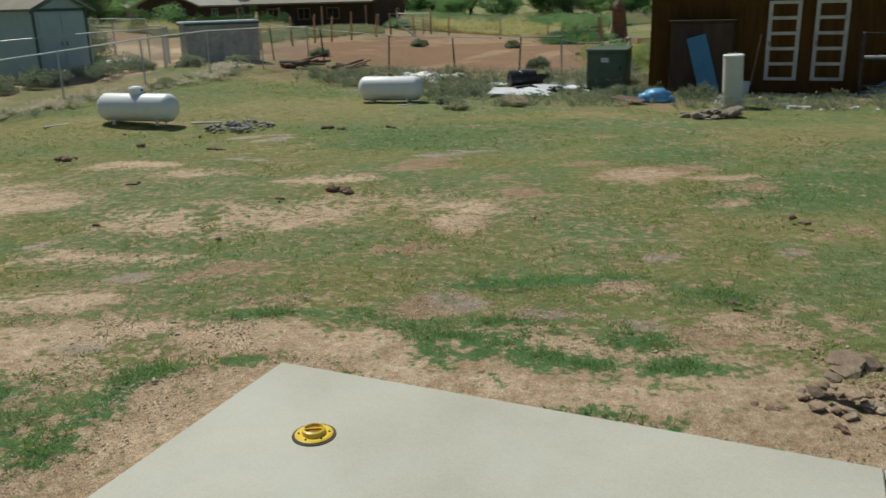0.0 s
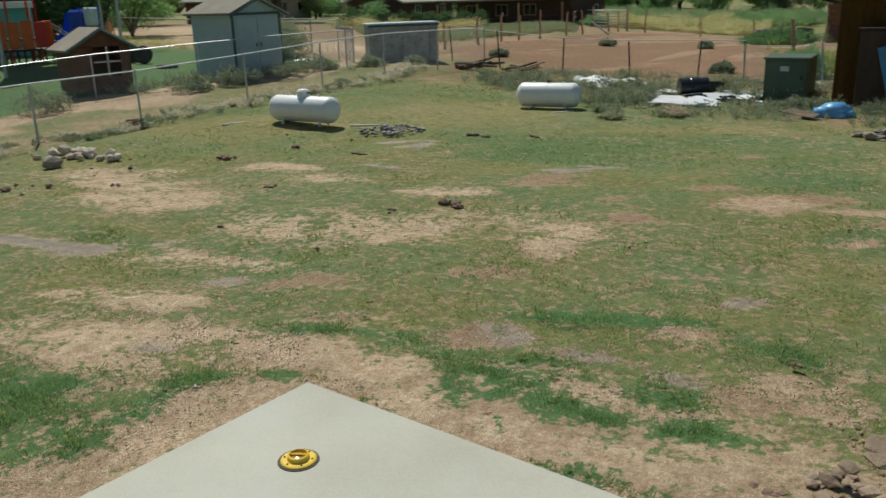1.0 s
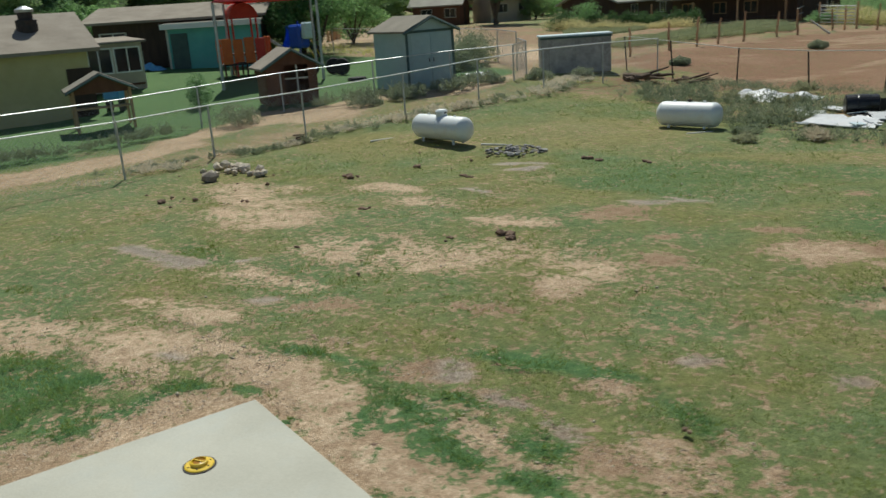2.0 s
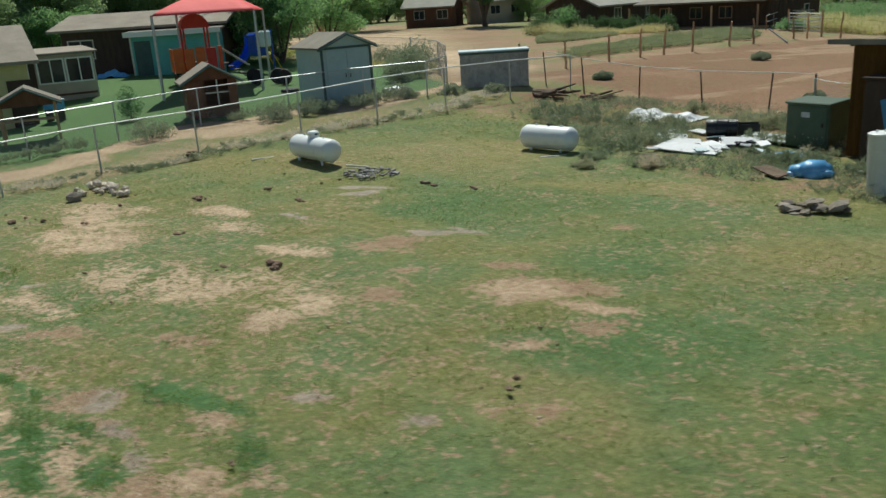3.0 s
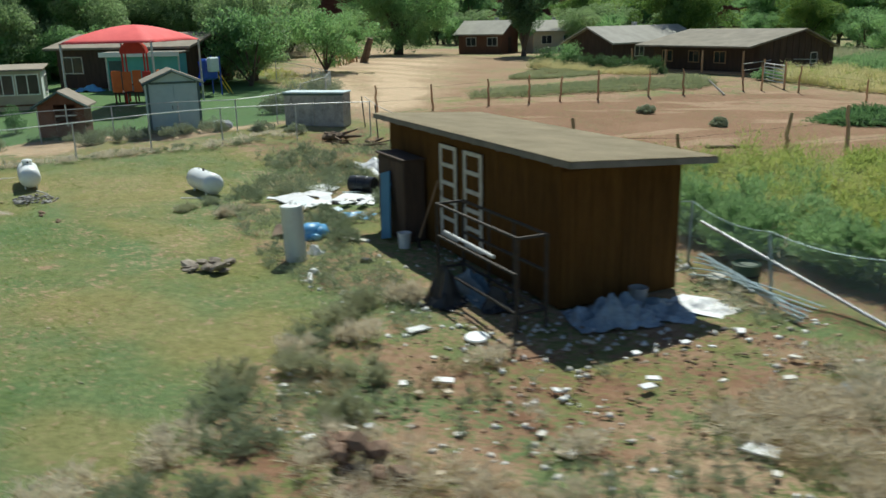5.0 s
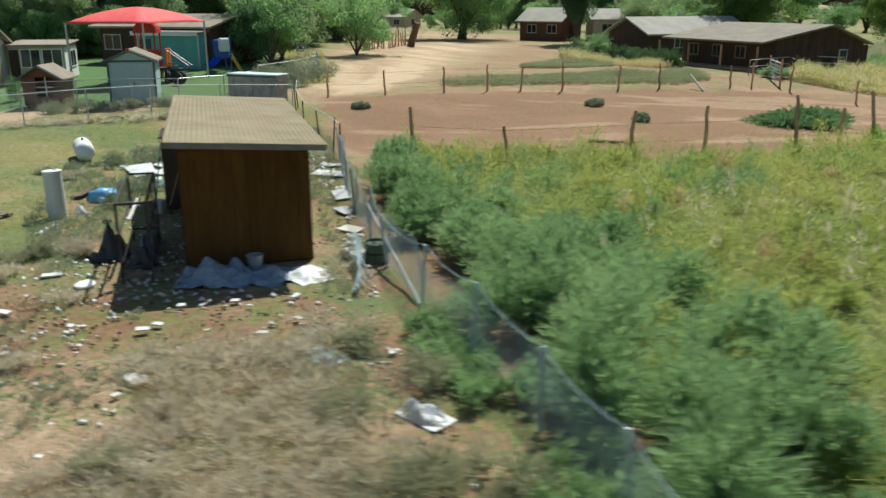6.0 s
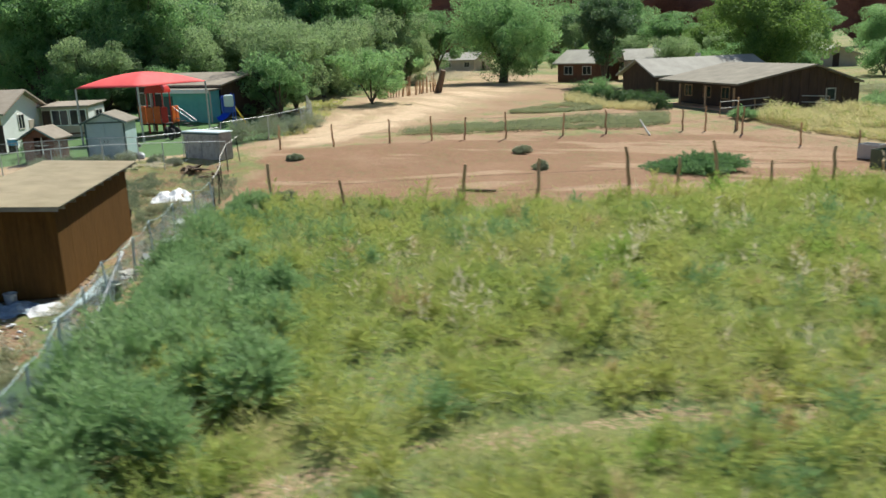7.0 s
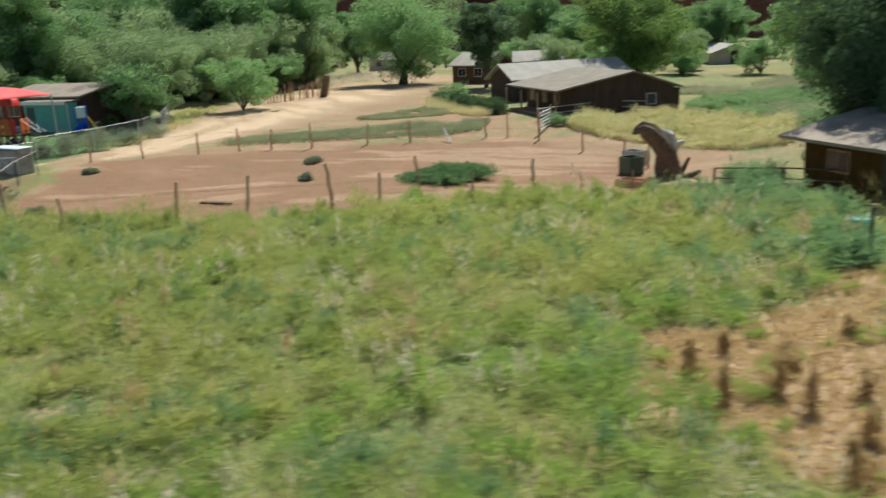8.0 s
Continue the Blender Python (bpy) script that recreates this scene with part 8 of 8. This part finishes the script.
# weeds along the playground fence and the track's edges
FENCE_SIDE = [(-19.2, 11.5), (-18.8, 15.0), (-18.7, 18.2), (-17.4, 20.8), (-15.1, 23.1), (-13.2, 25.2), (-11.6, 27.0)]
LAWN_SIDE = [(-13.9, 11.0), (-13.5, 14.4), (-12.7, 18), (-11.4, 20.8), (-10.2, 23.2), (-9.3, 24.8), (-9.6, 28.4)]
for line, half, count, tall, leaf, text, seed in ((FENCE_SIDE, 0.4, 5200, 0.42, L_SAGE, "dusty weeds growing along the wire fence", 531), (LAWN_SIDE, 0.55, 4200, 0.2, L_DRY, "dry weed litter along the lawn's edge", 532), (LAWN_SIDE, 0.7, 2200, 0.24, L_SAGE, "dusty weeds along the lawn's edge", 533)):
    mounds("edge_weeds", count, (-20, 9, -8, 29), lambda x, y: (track(x, y, line, half) > 0.5) & (fractal(x, y, 0.8, seed, 3) > -0.15), (0.12, 0.32, tall * 0.4, tall), (16, 7, 0.07, 0.007), leaf, text, seed, swell=0.6)


# lawn blades and roadside green
def in_lawn(x, y):
    g = zones(x, y)[0]
    return (g + 0.7 * fractal(x, y, 3.0, 66, 3) > 0.72) & (inside(x, y, YARD, 0.2) > 0.5) & (inside(x, y, PADPOLY, 0.02) < 0.5)


grow("lawn_grass", 60000, (-10, 0.5, 10, 13), in_lawn, (0.02, 0.055, 3, 0.035, 0.004, 1.2), L_GRASS, "short patchy lawn grass", 521, "grass")
grow("lawn_grass", 52000, (-5.5, 1.5, 4.5, 6.8), lambda x, y: (zones(x, y)[0] + 0.5 * fractal(x, y, 3.0, 63, 2) > 0.85) & (zones(x, y)[4] > 0.3) & (inside(x, y, PADPOLY, 0.02) < 0.5), (0.025, 0.06, 4, 0.045, 0.0028, 1.1), L_TUFT, "dense green tufts of grass by the pad", 519, "grass")
grow("lawn_grass", 26000, (-8, 1, 8, 9), lambda x, y: in_lawn(x, y) & (zones(x, y)[4] + 0.5 * fractal(x, y, 0.9, 67, 3) > 0.5), (0.03, 0.07, 5, 0.045, 0.004, 1.0), L_GRASS, "taller fresh grass near the pad", 520, "grass")
grow("lawn_grass", 36000, (-14, 13, 13, 26), in_lawn, (0.02, 0.05, 3, 0.035, 0.005, 1.2), L_GRASS, "short dry lawn grass", 522, "grass")
grow("roadside_weeds", 26000, (-30, 42, -7, 66), lambda x, y: (inside(x, y, [(-14.0, 42.4), (-12.2, 47.5), (-10, 52.4), (-8.4, 57), (-8.9, 60), (-13.0, 63.0), (-14.6, 59.5), (-15.6, 54.7), (-15.9, 49), (-16, 45)], 0.4) > 0.5) & (fractal(x, y, 0.5, 68, 3) > -0.4), (0.2, 0.55, 20, 0.12, 0.013, 0.7), L_VERGE, "low sage-green weeds beside the road", 523)
grow("roadside_weeds", 9000, (-29, 54, -19, 66), lambda x, y: (inside(x, y, [(-23.6, 55.6), (-26.8, 61.2), (-27.6, 64.8), (-23.9, 64.8), (-20.2, 62.3), (-21.1, 57.9)], 0.4) > 0.5) & (fractal(x, y, 0.5, 70, 3) > -0.35), (0.2, 0.45, 20, 0.12, 0.013, 0.7), L_VERGE, "low grey-green weeds before the hedge", 529)
grow("roadside_weeds", 2500, (-50, 34, -14, 50), lambda x, y: (inside(x, y, [(-16.5, 35), (-20, 38.5), (-32, 43.5), (-45, 49), (-46, 45), (-30, 40.5)], 0.6) > 0.5), (0.2, 0.5, 22, 0.13, 0.014, 0.7), L_WEED, "weeds along the dirt road", 524)
grow("roadside_weeds", 9000, (-32, 58, -10, 68), lambda x, y: (inside(x, y, [(-31, 65.6), (-27.5, 65.7), (-17, 65.2), (-17.5, 63.8), (-22, 63.2), (-26.5, 63.4)], 0.4) > 0.5), (0.4, 0.85, 20, 0.16, 0.014, 0.5), L_GOLD, "dry golden grass before the hedge", 525, "grass")

# undergrowth that closes the foot of the tree belt
for k in range(28):
    u = k / 27
    plant_tree(rt.choice(("low", "low", "grey")), -47 - 24 * u + rt.uniform(-4, 4), 24 + 42 * u + rt.uniform(-3, 3), rt.uniform(0, 360), rt.uniform(0.7, 1.0))
for k in range(22):
    plant_tree("low", -120 + 6.3 * k + rt.uniform(-2, 2), 108 + rt.uniform(-7, 7), rt.uniform(0, 360), rt.uniform(0.6, 1.0))
for k in range(32):
    x = -58 + 3.1 * k + rt.uniform(-2, 2)
    if -40 < x < -12:
        continue
    plant_tree(rt.choice(("low", "low", "grey")), x, 98 + 0.12 * abs(x + 20) + rt.uniform(-6, 10), rt.uniform(0, 360), rt.uniform(0.5, 0.85))


def make_picket_line():
    """Crooked palings of an old fence beside the road."""
    t = thing("picket_fence", -47.0, 58.0, 0, "crooked old wooden palings beside the road", "fence", kind="structure")
    r = random.Random(31)
    for k in range(24):
        u = k / 23
        x, y = -6.0 * u + 2.5 + r.uniform(-0.2, 0.2), -4.6 + 8.0 * u + r.uniform(-0.3, 0.3)
        part("paling", rod(bmesh.new(), (x, y, -0.2), (x + r.uniform(-0.2, 0.2), y + r.uniform(-0.2, 0.2), r.uniform(1.2, 2.1)), 0.07, 0.05, 6), M_POST, t)
    s = thing("tree_stump", -48.3, 60.2, 0, "leaning dead tree stump beside the road", "tree stump")
    part("stem", rod(bmesh.new(), (0, 0, -0.2), (0.9, 0.4, 2.4), 0.42, 0.3, 9), M_LOG, s)


make_picket_line()
grow("roadside_weeds", 26000, (-24, 76, 22, 104), lambda x, y: (y > 78 + 0.3 * np.abs(x - 4)) & (fractal(x, y, 0.2, 69, 3) > -0.25) & ((x > -6) | (y > 86)), (0.35, 0.9, 14, 0.2, 0.022, 0.7), L_SAGE_PALE, "rough grey-green weeds beyond the barn", 526)
grow("bank_grass", 5200, (-100, 56, -50, 92), lambda x, y: inside(x, y, [(-63, 60), (-72, 62), (-92, 74), (-96, 86), (-84, 84), (-70, 70)], 1.0) > 0.5, (0.4, 1.0, 12, 0.3, 0.03, 0.5), L_DRY, "dry grass on the bank beyond the road", 527, "grass")
mounds("roadside_weeds", 2600, (-12, 74, 22, 96), lambda x, y: inside(x, y, [(-9.2, 78.6), (-1, 81), (6, 76), (12, 80), (6, 90), (-4, 93), (-12, 92), (-20, 88.5)], 0.5) > 0.5, (0.4, 0.9, 0.4, 0.9), (20, 10, 0.17, 0.018), L_TAMARISK, "rough green weeds beside the barn", 528)
make_fence([(13.6, 60.6), (16.4, 61.9), (19.4, 62.2)], 1.15, "dark rail fence of the animal pen", post_r=0.06, post_mat=M_LOG, rails=(1.0, 0.6), rail_r=0.035, rail_mat=M_LOG, seed=8)
